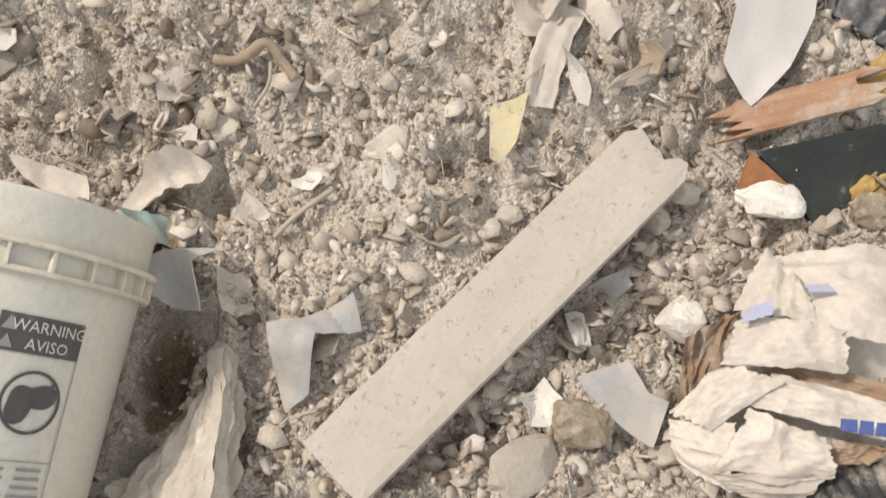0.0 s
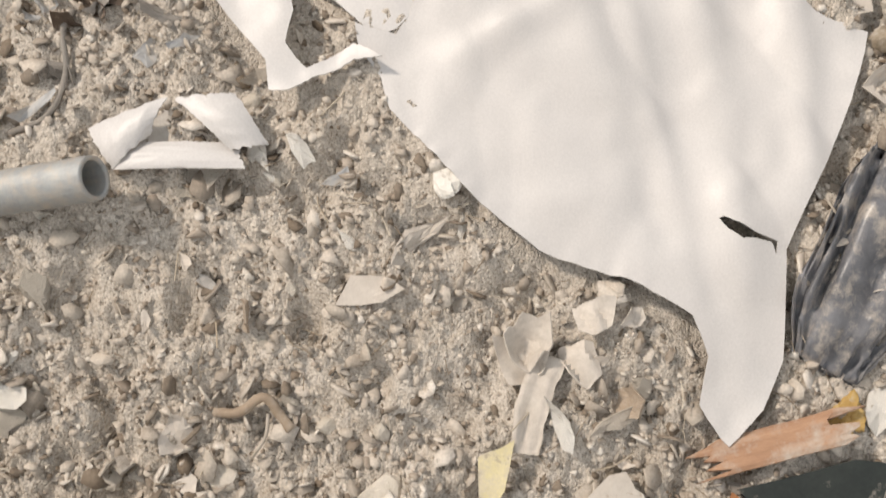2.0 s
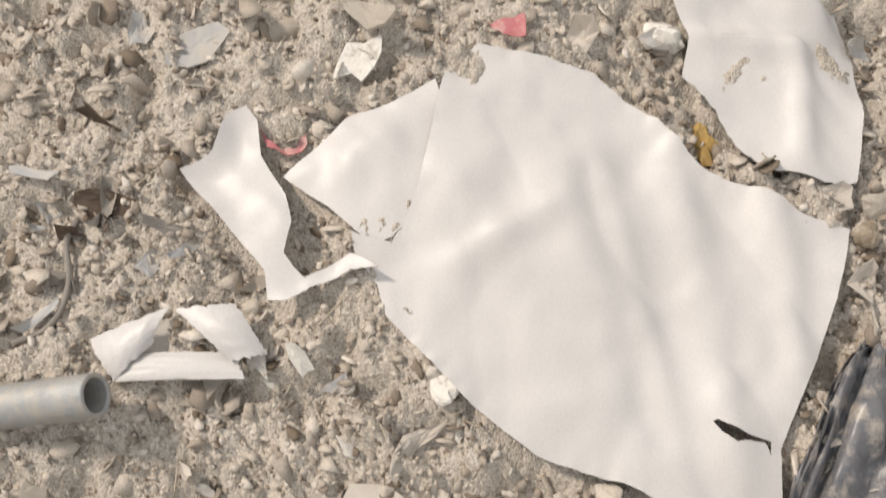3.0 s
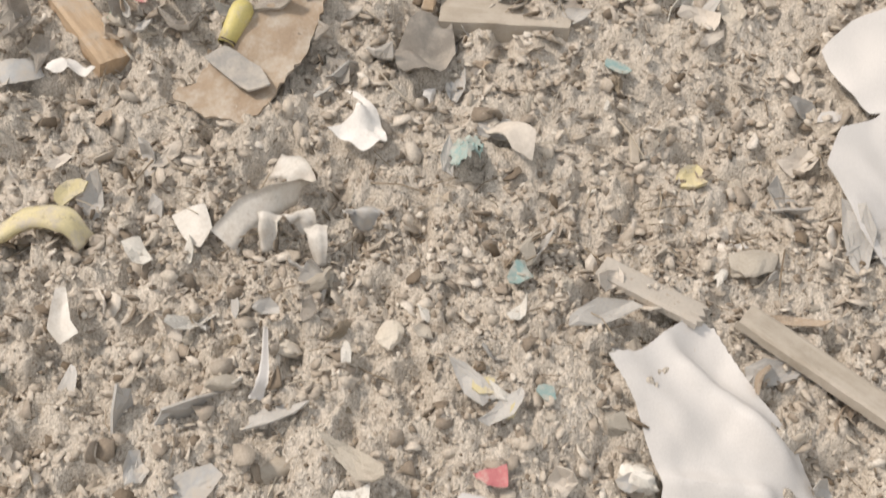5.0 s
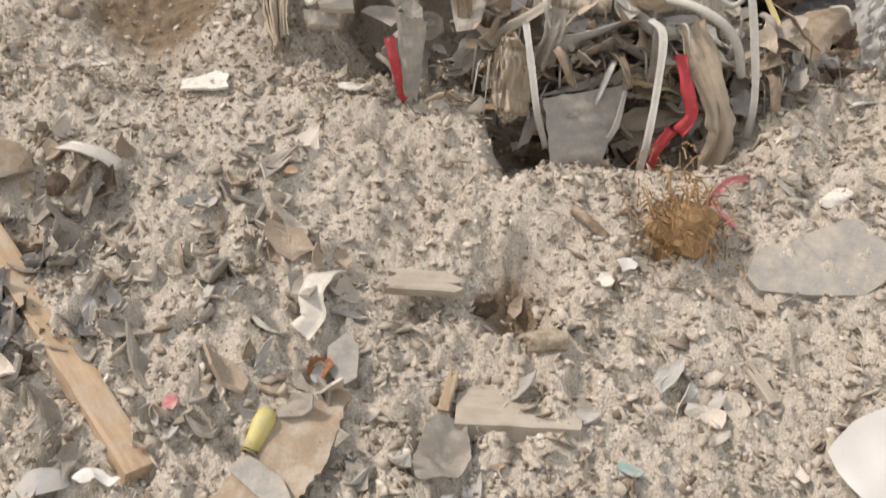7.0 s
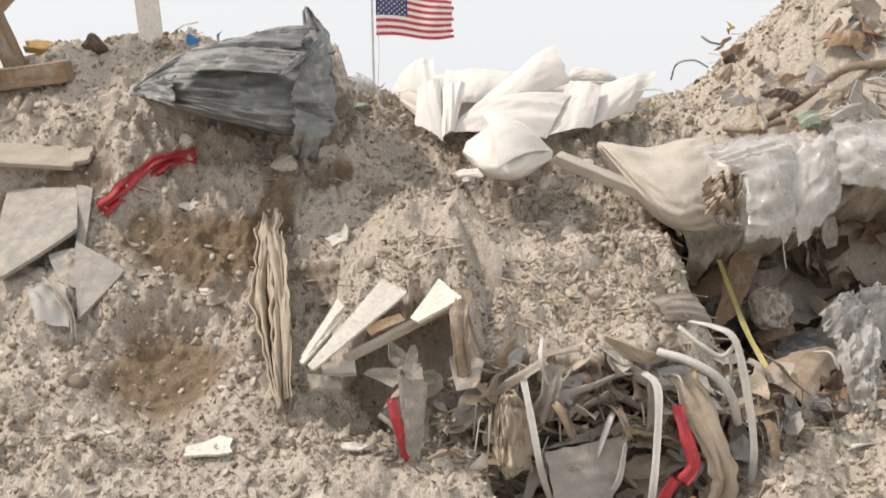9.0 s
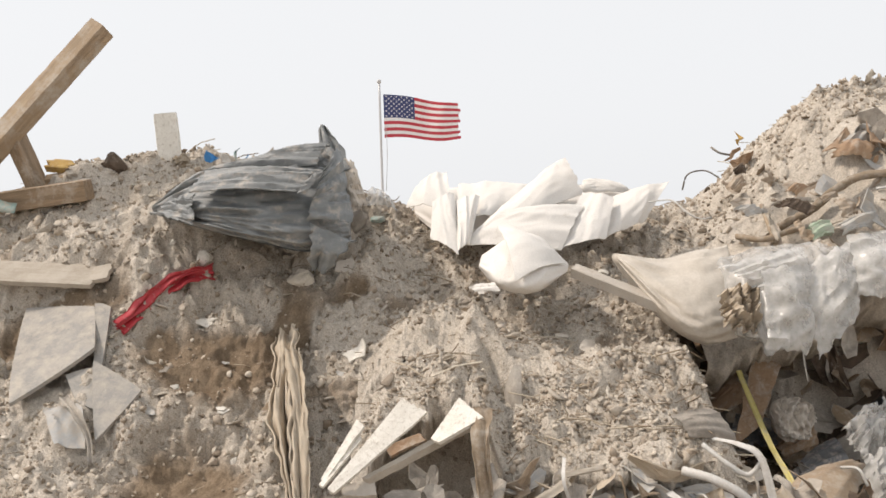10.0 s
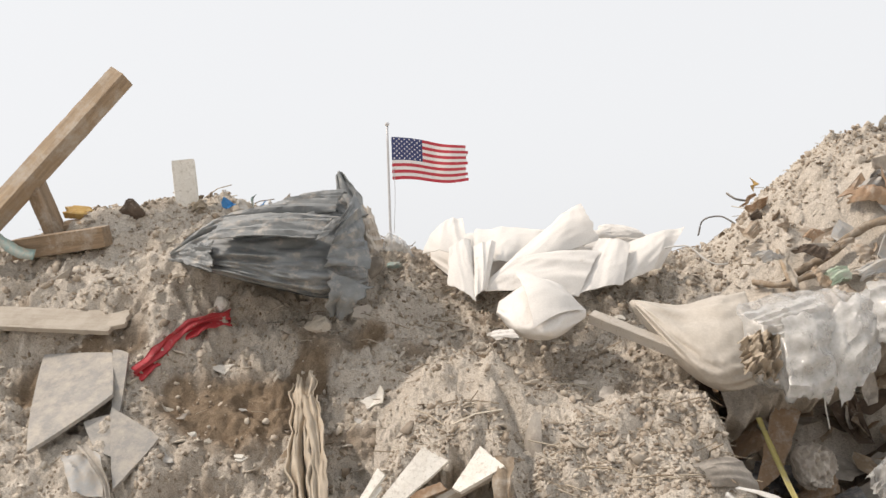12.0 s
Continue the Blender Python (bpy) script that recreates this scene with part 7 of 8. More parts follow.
flaps = [patch("flap", quad, SACK, "", "", thick=0.003, bulge=bl, wrinkle=wr, ragged=rg, seed=110 + k, grain=7, lines=0.22, n=28) for k, (quad, bl, wr, rg) in enumerate((
    ([(-0.884, 3.62, 2.183), (-0.539, 3.58, 2.17), (-0.464, 3.66, 2.243), (-0.846, 3.78, 2.259)], 0.025, 0.016, 0.03),
    ([(-1.029, 3.7, 2.118), (-0.873, 3.6, 2.085), (-0.874, 3.66, 2.181), (-0.958, 3.74, 2.171)], 0.01, 0.014, 0.10),
    ([(-0.871, 3.84, 2.264), (-0.495, 3.76, 2.27), (-0.459, 3.86, 2.355), (-0.645, 3.9, 2.319)], 0.02, 0.014, 0.04),
    ([(-0.518, 3.6, 2.084), (-0.378, 3.64, 2.072), (-0.43, 3.84, 2.341), (-0.472, 3.64, 2.229)], 0.02, 0.016, 0.03),
    ([(-0.538, 3.57, 2.167), (-0.512, 3.57, 2.165), (-0.454, 3.62, 2.237), (-0.491, 3.62, 2.228)], 0.01, 0.006, 0.06)))]
gather("woven_sack", "dark grey woven plastic sack with long creases and a knotted peak", "sack", [(woven, "body"), (peak, "knotted_corner"), (hem, "trailing_hem")] + [(ob, "flap") for ob in flaps])
patch("carton_edge", [(-0.434, 3.88, 2.3), (-0.384, 3.88, 2.281), (-0.341, 3.84, 2.138), (-0.399, 3.84, 2.128)], PAPER, "cream crumpled carton beside the dark sack", "cardboard", thick=0.006, bulge=0.02, wrinkle=0.02, ragged=0.08, seed=160)
patch("clear_bag", [(-0.367, 4.0, 2.141), (-0.341, 4.06, 2.198), (-0.291, 4.06, 2.185), (-0.247, 4.0, 2.117)], FILM, "small clear plastic bag on the crest", "plastic bag", thick=0.001, bulge=0.03, wrinkle=0.02, ragged=0.06, seed=161)
strap("plastic_strip", [(-1.734, 4.0, 2.241), (-1.693, 4.0, 2.211), (-1.633, 3.98, 2.177), (-1.573, 3.96, 2.166)], 0.04, TEAL, "curved pale blue plastic strip on the crest", "plastic scrap", n=20, side=(0, 0.3, 1))
rock(-0.40, 4.05, 0.05, 0.05, 0.05, GREY_CLOTH, "grey rounded lump on the crest", 121, 0)
wt_a = sack("white_tarpaulin", [(-0.190, 4.150, 2.10), (-0.089, 4.000, 2.025), (0.062, 3.950, 2.001), (0.253, 3.950, 2.015), (0.444, 3.950, 2.010), (0.640, 4.050, 2.11)], [(-0.190, 4.200, 2.165), (-0.083, 4.200, 2.195), (0.082, 4.180, 2.20), (0.311, 4.150, 2.20), (0.510, 4.120, 2.185), (0.690, 4.120, 2.155)], 0.05, TARP,
     "billowing white tarpaulin slumped over the crest", "tarpaulin", wrinkle=0.02, along=3.5, across=5, seed=33, nu=130, nv=72, pinch=0.5)
wt = [patch("fold", quad, TARP, "", "", thick=0.002, bulge=bl, wrinkle=wr, ragged=0.015, seed=90 + k, grain=2.2, lines=0.5, n=28) for k, (quad, bl, wr) in enumerate((
    ([(-0.044, 3.78, 1.974), (0.214, 4.02, 2.191), (0.353, 4.02, 2.286), (0.401, 3.95, 2.155)], 0.03, 0.008),
    ([(-0.017, 3.8, 1.986), (0.294, 3.74, 1.963), (0.39, 3.86, 2.111), (0.13, 3.84, 2.098)], 0.035, 0.008),
    ([(0.274, 3.74, 1.969), (0.398, 3.93, 2.157), (0.501, 3.9, 2.136), (0.448, 3.78, 1.996)], 0.02, 0.006),
    ([(0.447, 3.82, 1.994), (0.5, 3.96, 2.138), (0.716, 4.0, 2.191), (0.602, 3.9, 2.047)], 0.03, 0.008),
    ([(0.401, 4.02, 2.161), (0.419, 4.05, 2.208), (0.519, 4.05, 2.203), (0.589, 4.02, 2.154)], 0.02, 0.008),
    ([(-0.217, 4.0, 2.129), (-0.156, 4.1, 2.217), (-0.068, 4.1, 2.255), (-0.047, 3.9, 2.1)], 0.04, 0.010),
    ([(-0.133, 3.78, 2.013), (-0.122, 3.9, 2.142), (-0.045, 3.95, 2.172), (-0.042, 3.72, 1.958)], 0.02, 0.008),
    ([(-0.048, 3.73, 1.965), (-0.039, 3.92, 2.144), (0.043, 3.94, 2.158), (-0.003, 3.78, 1.99)], 0.03, 0.008),
    ([(-0.053, 3.92, 2.074), (-0.027, 4.08, 2.209), (0.243, 4.08, 2.198), (0.114, 3.92, 2.08)], 0.03, 0.010)))]
wb_a = sack("white_bundle", [(0.016, 3.600, 1.920), (0.077, 3.520, 1.857), (0.178, 3.500, 1.841), (0.288, 3.580, 1.896)], [(0.032, 3.700, 1.955), (0.109, 3.700, 1.998), (0.201, 3.700, 2.014), (0.301, 3.650, 1.921)], 0.10, TARP, "tight round bundle of white tarpaulin", "tarpaulin", wrinkle=0.010, along=3, across=8, seed=36, pinch=0.45)
wb_b = patch("tarpaulin_fold", [(0.08, 3.62, 2.047), (0.157, 3.6, 2.011), (0.282, 3.55, 1.923), (0.114, 3.42, 1.878)], TARP, "flap folded over the white bundle", "tarpaulin", thick=0.002, bulge=0.045, wrinkle=0.006, seed=36)
wb_c = patch("tarpaulin_fold", [(-0.019, 3.52, 1.859), (0.056, 3.5, 1.876), (0.075, 3.46, 1.848), (-0.002, 3.48, 1.851)], TARP, "loose tail of the white bundle", "tarpaulin", thick=0.002, bulge=0.01, wrinkle=0.008, seed=37)
gather("white_tarpaulin", "billowing white tarpaulin slumped over the crest", "tarpaulin", [(wt_a, "body")] + [(ob, "fold") for ob in wt])
gather("white_bag", "tight round bag of white tarpaulin with a flap", "bag", [(wb_a, "body"), (wb_b, "flap"), (wb_c, "tail")])
plank("batten", (0.305, 3.550, 1.902), (0.560, 3.400, 1.786), 0.036, 0.036, PAINTED, "white square batten with a dark sawn end", roll=25, ragged=0.0, seed=31)
scrap(0.048, 3.825, 0.035, TARP, "white scrap beside the bundle", 124, 0, 0.05, 0.5, 20)

plank("board_piece", (-1.697, 3.838), (-1.236, 3.802), 0.11, 0.022, WOOD, "grey weathered board lying across the slope", lift=0.045, seed=32, roll=35, ragged=0.01)
plank("board_piece", (-1.350, 3.814), (-1.199, 3.801), 0.08, 0.02, WOOD, "short brown board end under the grey board", lift=0.03, seed=33, roll=35, ragged=0.005)


def slab(name, pts, material, label, thick=0.012, lift=0.04, ragged=0.002, seed=0):
    return draped(name, *pts, material, label, "board", lift=lift, fold=0.003, grain=2, cell=0.012, thick=thick, ragged=0, seed=seed, rigid=True)


slab("broken_board", (-1.314, 3.576, [(-0.161, 0.215), (0.084, 0.153), (0.148, -0.036), (0.081, -0.101), (-0.048, -0.195), (-0.104, -0.037)]), SLATE, "large broken grey board leaning on the bank", lift=0.06, seed=51)
slab("broken_board", (-1.172, 3.613, [(-0.049, 0.099), (0.006, 0.086), (0.031, -0.081), (0.012, -0.102)]), SLATE, "narrow grey board behind the larger one", lift=0.05, seed=52)
slab("broken_board", (-1.088, 3.392, [(-0.072, 0.119), (0.093, 0.042), (0.021, -0.073), (0.001, -0.098), (-0.041, 0.011)]), SLATE, "triangular broken grey board", lift=0.06, seed=53)
slab("broken_board", (-1.168, 3.443, [(-0.067, 0.040), (0.008, 0.068), (0.064, -0.066), (-0.005, -0.044)]), SLATE, "dark broken piece of grey board", lift=0.045, seed=54)
strap("rag_strip", [(-1.215, 3.405, 1.585), (-1.145, 3.323, 1.547), (-1.106, 3.296, 1.486), (-1.084, 3.249, 1.419)], 0.03, GREY_CLOTH, "grey rag strip hanging below the boards", "rag", cross=6, ripple_amp=0.006, taper=0.6)
draped("rag", -1.189, 3.354, [(-0.074, 0.022), (-0.038, 0.104), (0.042, 0.016), (0.076, -0.063), (-0.005, -0.078)], GREY_FILM, "crumpled grey rag below the boards", "rag", lift=0.03, fold=0.07, grain=10, cell=0.01, curl=0.03, seed=55)
strap("red_strap", [(-1.131, 3.653, 1.761), (-1.069, 3.711, 1.819), (-1.011, 3.769, 1.879), (-0.945, 3.806, 1.917), (-0.866, 3.846, 1.930)], 0.055, RED, "wide red plastic strap crossing the slope", cross=14, ripple_amp=0.016, n=36, side=(0.5, 0.4, 0.8), twist=25)
rock(-0.904, 3.876, 0.035, 0.025, 0.028, PLASTER, "pale block above the red strap", 125, 10)
scrap(-1.138, 3.694, 0.03, TARP, "white scrap at the end of the red strap", 126, 60, 0.05, 0.4, 40)
scrap(-0.878, 3.750, 0.045, PLASTER, "flat white plaster flake on bare earth", 127, 0, 0.1, 0.3)
scrap(-0.760, 3.438, 0.026, PLASTER, "small white flake on bare earth", 128, 0, 0.2, 0.1, sides=5)
scrap(-0.370, 3.556, 0.045, PLASTER, "crumpled white flake on the bank", 129, 0, 0.1, 0.5)
scrap(0.322, 3.405, 0.045, PAPER, "torn cream flake on the bank", 130, 60, 0.1, 0.4, 30)
scrap(-0.532, 3.099, 0.04, PAPER, "crumpled cream paper at the foot of the cloth", 131, 60, 0.08, 0.6, 30)
rock(-0.565, 3.820, 0.05, 0.04, 0.03, STONE, "beige clod under the dark sack", 132, 0, name="clod", category="clod", cut=0.3)
scrap(-0.414, 3.824, 0.05, PAPER, "flat dusty tile fragment", 133, 0, 0.1, 0.05, sides=5)


def timber(name, p, q, w, t, label, roll=0, material=None):
    m, ln = between(p, q, 0, roll)
    ob = new(name, board_mesh(name, ln, w, t, material or PALE_WOOD, 0.0, 41))
    ob.matrix_basis = m
    return tagged(ob, label, "timber")


timber("beam", (-2.312, 3.900, 1.640), (-1.331, 4.200, 2.841), 0.074, 0.074, "heavy squared timber beam leaning up into the sky", -38, PALE_WOOD)
timber("post", (-1.554, 4.150, 2.211), (-1.650, 4.150, 2.445), 0.045, 0.09, "short timber post propping the beam", 80, OLD_WOOD)
timber("beam", (-1.677, 4.050, 2.191), (-1.337, 4.020, 2.227), 0.07, 0.075, "short timber beam lying on the crest", 10, OLD_WOOD)
plank("timber_offcut", (-1.551, 4.200, 2.270), (-1.415, 4.200, 2.287), 0.06, 0.05, PALE_WOOD, "broken yellowish timber offcut", "timber", roll=25, ragged=0.02, seed=42, ends=2)
plank("timber_offcut", (-1.553, 4.220, 2.336), (-1.461, 4.200, 2.325), 0.05, 0.03, FOAM, "splintered ochre wood piece", "timber", roll=40, ragged=0.025, seed=43, ends=2)
ob = new("wood_block", lump_mesh("wood_block", DARK_WOOD, 135, (0.055, 0.05, 0.052), 0.3, 3, 0.9))
ob.matrix_basis = Matrix.Translation((-1.298, 4.200, 2.321))
tagged(ob, "dark brown rotten wood block on the crest", "wood block")
timber("upright_plank", (-1.102, 4.250, 2.269), (-1.122, 4.250, 2.520), 0.03, 0.085, "pale plank standing upright out of the crest", 4, PLASTER)
ob = new("clod", lump_mesh("clod", BROWN_STONE, 136, (0.03, 0.03, 0.03), 0.6, 3))
ob.matrix_basis = Matrix.Translation((-1.058, 4.220, 2.334))
tagged(ob, "crumbly clod against the upright plank", "clod")
for k, (p, mt, s) in enumerate((((-0.941, 4.200, 2.335), BLUE, 0.03), ((-0.898, 4.200, 2.340), TARP, 0.035), ((-0.856, 4.200, 2.347), TEAL, 0.03), ((-0.820, 4.200, 2.325), BLUE, 0.035), ((-0.782, 4.200, 2.336), TARP, 0.025), ((-0.718, 4.200, 2.349), PAPER, 0.03))):
    ob = new("plastic_scrap", shard_mesh("plastic_scrap", mt, 600 + k, s, 0.04, 0.9, 9))
    ob.matrix_basis = Matrix.Translation(p) @ pose(0, 0, 0, 60 + 20 * k, 30 * k, 50 * k)
    tagged(ob, ("bright blue plastic scrap on the crest", "white plastic scrap on the crest", "faded teal plastic scrap on the crest")[(0, 1, 2, 0, 1, 1)[k]], "plastic scrap", "bright scraps on the crest")
ob = new("bottle_cap", lump_mesh("bottle_cap", TEAL, 137, (0.03, 0.02, 0.014), 0.3, 2))
ob.matrix_basis = Matrix.Translation((-0.322, 4.088, 2.090))
tagged(ob, "small dark green plastic cap on the crest", "plastic scrap")

# ---- the mound with branches ----
stick("branch", [(1.033, 3.811, 2.017), (1.121, 3.769, 2.066), (1.209, 3.755, 2.137), (1.294, 3.736, 2.174), (1.501, 3.706, 2.185)], 0.014, TWIG, "long bare grey branch in the mound", "branch", n=40, lump=0.3)
stick("branch", [(0.917, 3.899, 1.989), (0.975, 3.782, 1.977), (1.076, 3.751, 2.011)], 0.01, TWIG, "short crooked grey branch", "branch", n=24, lump=0.3)
stick("branch", [(1.009, 3.773, 1.957), (1.003, 3.836, 2.033), (1.012, 3.919, 2.094)], 0.008, TWIG, "short crooked grey branch", "branch", n=20, lump=0.3)
stick("wire", [(0.748, 3.950, 2.156), (0.768, 3.950, 2.209), (0.827, 3.950, 2.221), (0.862, 3.900, 2.193)], 0.003, WIRE, "thin dark wire looping from the mound", "wire", n=24, ring=6)
stick("wire", [(0.844, 3.920, 2.299), (0.867, 3.900, 2.277), (0.902, 3.900, 2.269)], 0.004, WIRE, "thin dark wire sticking from the mound", "wire", n=12, ring=6)
for k, (p, mt, s) in enumerate((((1.287, 3.848, 2.264), CARTON, 0.09), ((1.360, 3.820, 2.287), CARTON, 0.08), ((1.356, 3.875, 2.341), GREY_CLOTH, 0.09), ((1.136, 3.714, 2.009), GREEN, 0.05), ((1.084, 3.847, 2.098), CARTON, 0.05), ((0.957, 3.950, 2.321), FOAM, 0.035),
                                ((0.976, 3.960, 2.096), PAPER, 0.05), ((1.155, 3.627, 1.944), TAN, 0.05), ((1.277, 3.658, 2.040), GREY_FILM, 0.1), ((1.085, 3.725, 1.983), TAN, 0.05), ((1.028, 4.183, 2.262), CARTON, 0.05), ((0.911, 3.900, 2.269), CARTON, 0.035),
                                ((1.067, 3.962, 2.183), TAN, 0.04), ((0.970, 4.066, 2.152), TAN, 0.05))):
    ob = new("mound_scrap", shard_mesh("mound_scrap", mt, 640 + k, s, 0.04, 0.8, 9))
    ob.matrix_basis = Matrix.Translation(p) @ pose(0, 0, 0, 20 + 23 * k % 70, 17 * k % 50, 50 * k)
    tagged(ob, "curled torn scrap half buried in the mound", "scrap", "scraps in the mound")

for k, (quad, mt, bl) in enumerate((([(1.209, 3.8, 2.239), (1.272, 3.84, 2.297), (1.368, 3.84, 2.28), (1.333, 3.78, 2.229)], CARTON, 0.04), ([(1.259, 3.84, 2.293), (1.326, 3.87, 2.324), (1.388, 3.87, 2.318), (1.372, 3.84, 2.285)], GREY_FILM, 0.03),
                                ([(0.971, 3.66, 2.082), (1.025, 3.68, 2.102), (1.103, 3.68, 2.083), (1.073, 3.64, 2.05)], DARK_WOOD, 0.02), ([(0.962, 3.67, 2.087), (1.074, 3.7, 2.105), (1.111, 3.7, 2.096), (1.004, 3.67, 2.094)], PAPER, 0.01),
                                ([(0.836, 3.66, 2.075), (0.9, 3.68, 2.084), (0.954, 3.66, 2.06), (0.877, 3.64, 2.051)], GREY_FILM, 0.02), ([(0.928, 3.64, 2.059), (0.944, 3.64, 2.062), (0.959, 3.58, 1.978), (0.941, 3.58, 1.975)], WOOD, 0.005),
                                ([(1.011, 3.62, 2.027), (1.032, 3.62, 2.034), (1.042, 3.58, 1.981), (1.022, 3.58, 1.978)], TAN, 0.01), ([(0.87, 3.78, 2.205), (0.918, 3.82, 2.237), (0.928, 3.8, 2.2), (0.886, 3.78, 2.192)], DARK_WOOD, 0.01),
                                ([(0.844, 3.76, 2.149), (0.893, 3.8, 2.202), (0.919, 3.78, 2.161), (0.874, 3.75, 2.131)], TAN, 0.02), ([(1.017, 3.7, 2.128), (1.054, 3.73, 2.149), (1.104, 3.73, 2.144), (1.058, 3.7, 2.118)], CARTON, 0.02),
                                ([(1.051, 3.6, 2.017), (1.121, 3.62, 2.036), (1.123, 3.58, 1.995), (1.053, 3.56, 1.973)], GREEN, 0.015), ([(1.116, 3.68, 2.103), (1.167, 3.7, 2.123), (1.191, 3.7, 2.11), (1.128, 3.67, 2.086)], TAN, 0.015),
                                ([(1.037, 3.56, 1.958), (1.073, 3.57, 1.972), (1.066, 3.52, 1.918), (1.035, 3.52, 1.927)], PAPER, 0.015), ([(1.072, 3.56, 1.949), (1.105, 3.57, 1.967), (1.121, 3.52, 1.924), (1.069, 3.51, 1.898)], TAN, 0.015),
                                ([(1.157, 3.66, 2.093), (1.215, 3.68, 2.1), (1.22, 3.64, 2.049), (1.17, 3.62, 2.034)], TAN, 0.02), ([(1.144, 3.6, 2.018), (1.265, 3.63, 2.055), (1.253, 3.6, 2.007), (1.146, 3.57, 1.986)], GREY_FILM, 0.03))):
    patch("mound_scrap", quad, mt, "curled torn scrap half buried in the mound", "scrap", thick=0.003, bulge=bl, wrinkle=0.01, ragged=0.12, seed=170 + k, n=20)["group"] = "scraps in the mound"
stick("wire", [(0.61, 3.86, 2.114), (0.641, 3.84, 2.118), (0.678, 3.8, 2.114), (0.713, 3.76, 2.073), (0.749, 3.74, 2.052), (0.787, 3.74, 2.053)], 0.003, STRAP, "pale wire curving over the mound", "wire", n=30, ring=6)
for k in range(24):
    x, y = rng.uniform(0.95, 1.6), rng.uniform(3.52, 3.75)
    z, a, ln = float(land(np.array(x), np.array(y), False)) + 0.02, rng.uniform(0, 6.28), rng.uniform(0.03, 0.10)
    stick("twig", [(x - ln * math.cos(a), y, z - 0.3 * ln), (x, y - 0.01, z + 0.012), (x + ln * math.cos(a), y + 0.4 * ln * math.sin(a), z + 0.5 * ln * math.sin(a))], rng.uniform(0.002, 0.005), rng.choice([TWIG, WOOD, STRAP]), "dry broken twig in the mound", "twig", n=10, ring=5)["group"] = "twigs in the mound"
for k in range(60):
    x, y = rng.uniform(0.95, 1.75), rng.uniform(3.45, 3.95)
    ob = new("mound_scrap", shard_mesh("mound_scrap", (CARTON, TAN, GREY_CLOTH, TWIG, GREY_FILM, PAPER)[k % 6], 900 + k, rng.uniform(0.02, 0.055), 0.05, rng.uniform(0.4, 0.9), 9))
    ob.matrix_basis = Matrix.Translation((0, 0, float(land(np.array(x), np.array(y), False) - land(np.array(x), np.array(y))))) @ lay(x, y, rng.uniform(0, 360), 0.012, rng.gauss(10, 35), rng.gauss(0, 30)) @ Matrix.Diagonal((rng.uniform(0.8, 2), 1, 1, 1))
    tagged(ob, "curled torn scrap half buried in the mound", "scrap", "scraps in the mound")

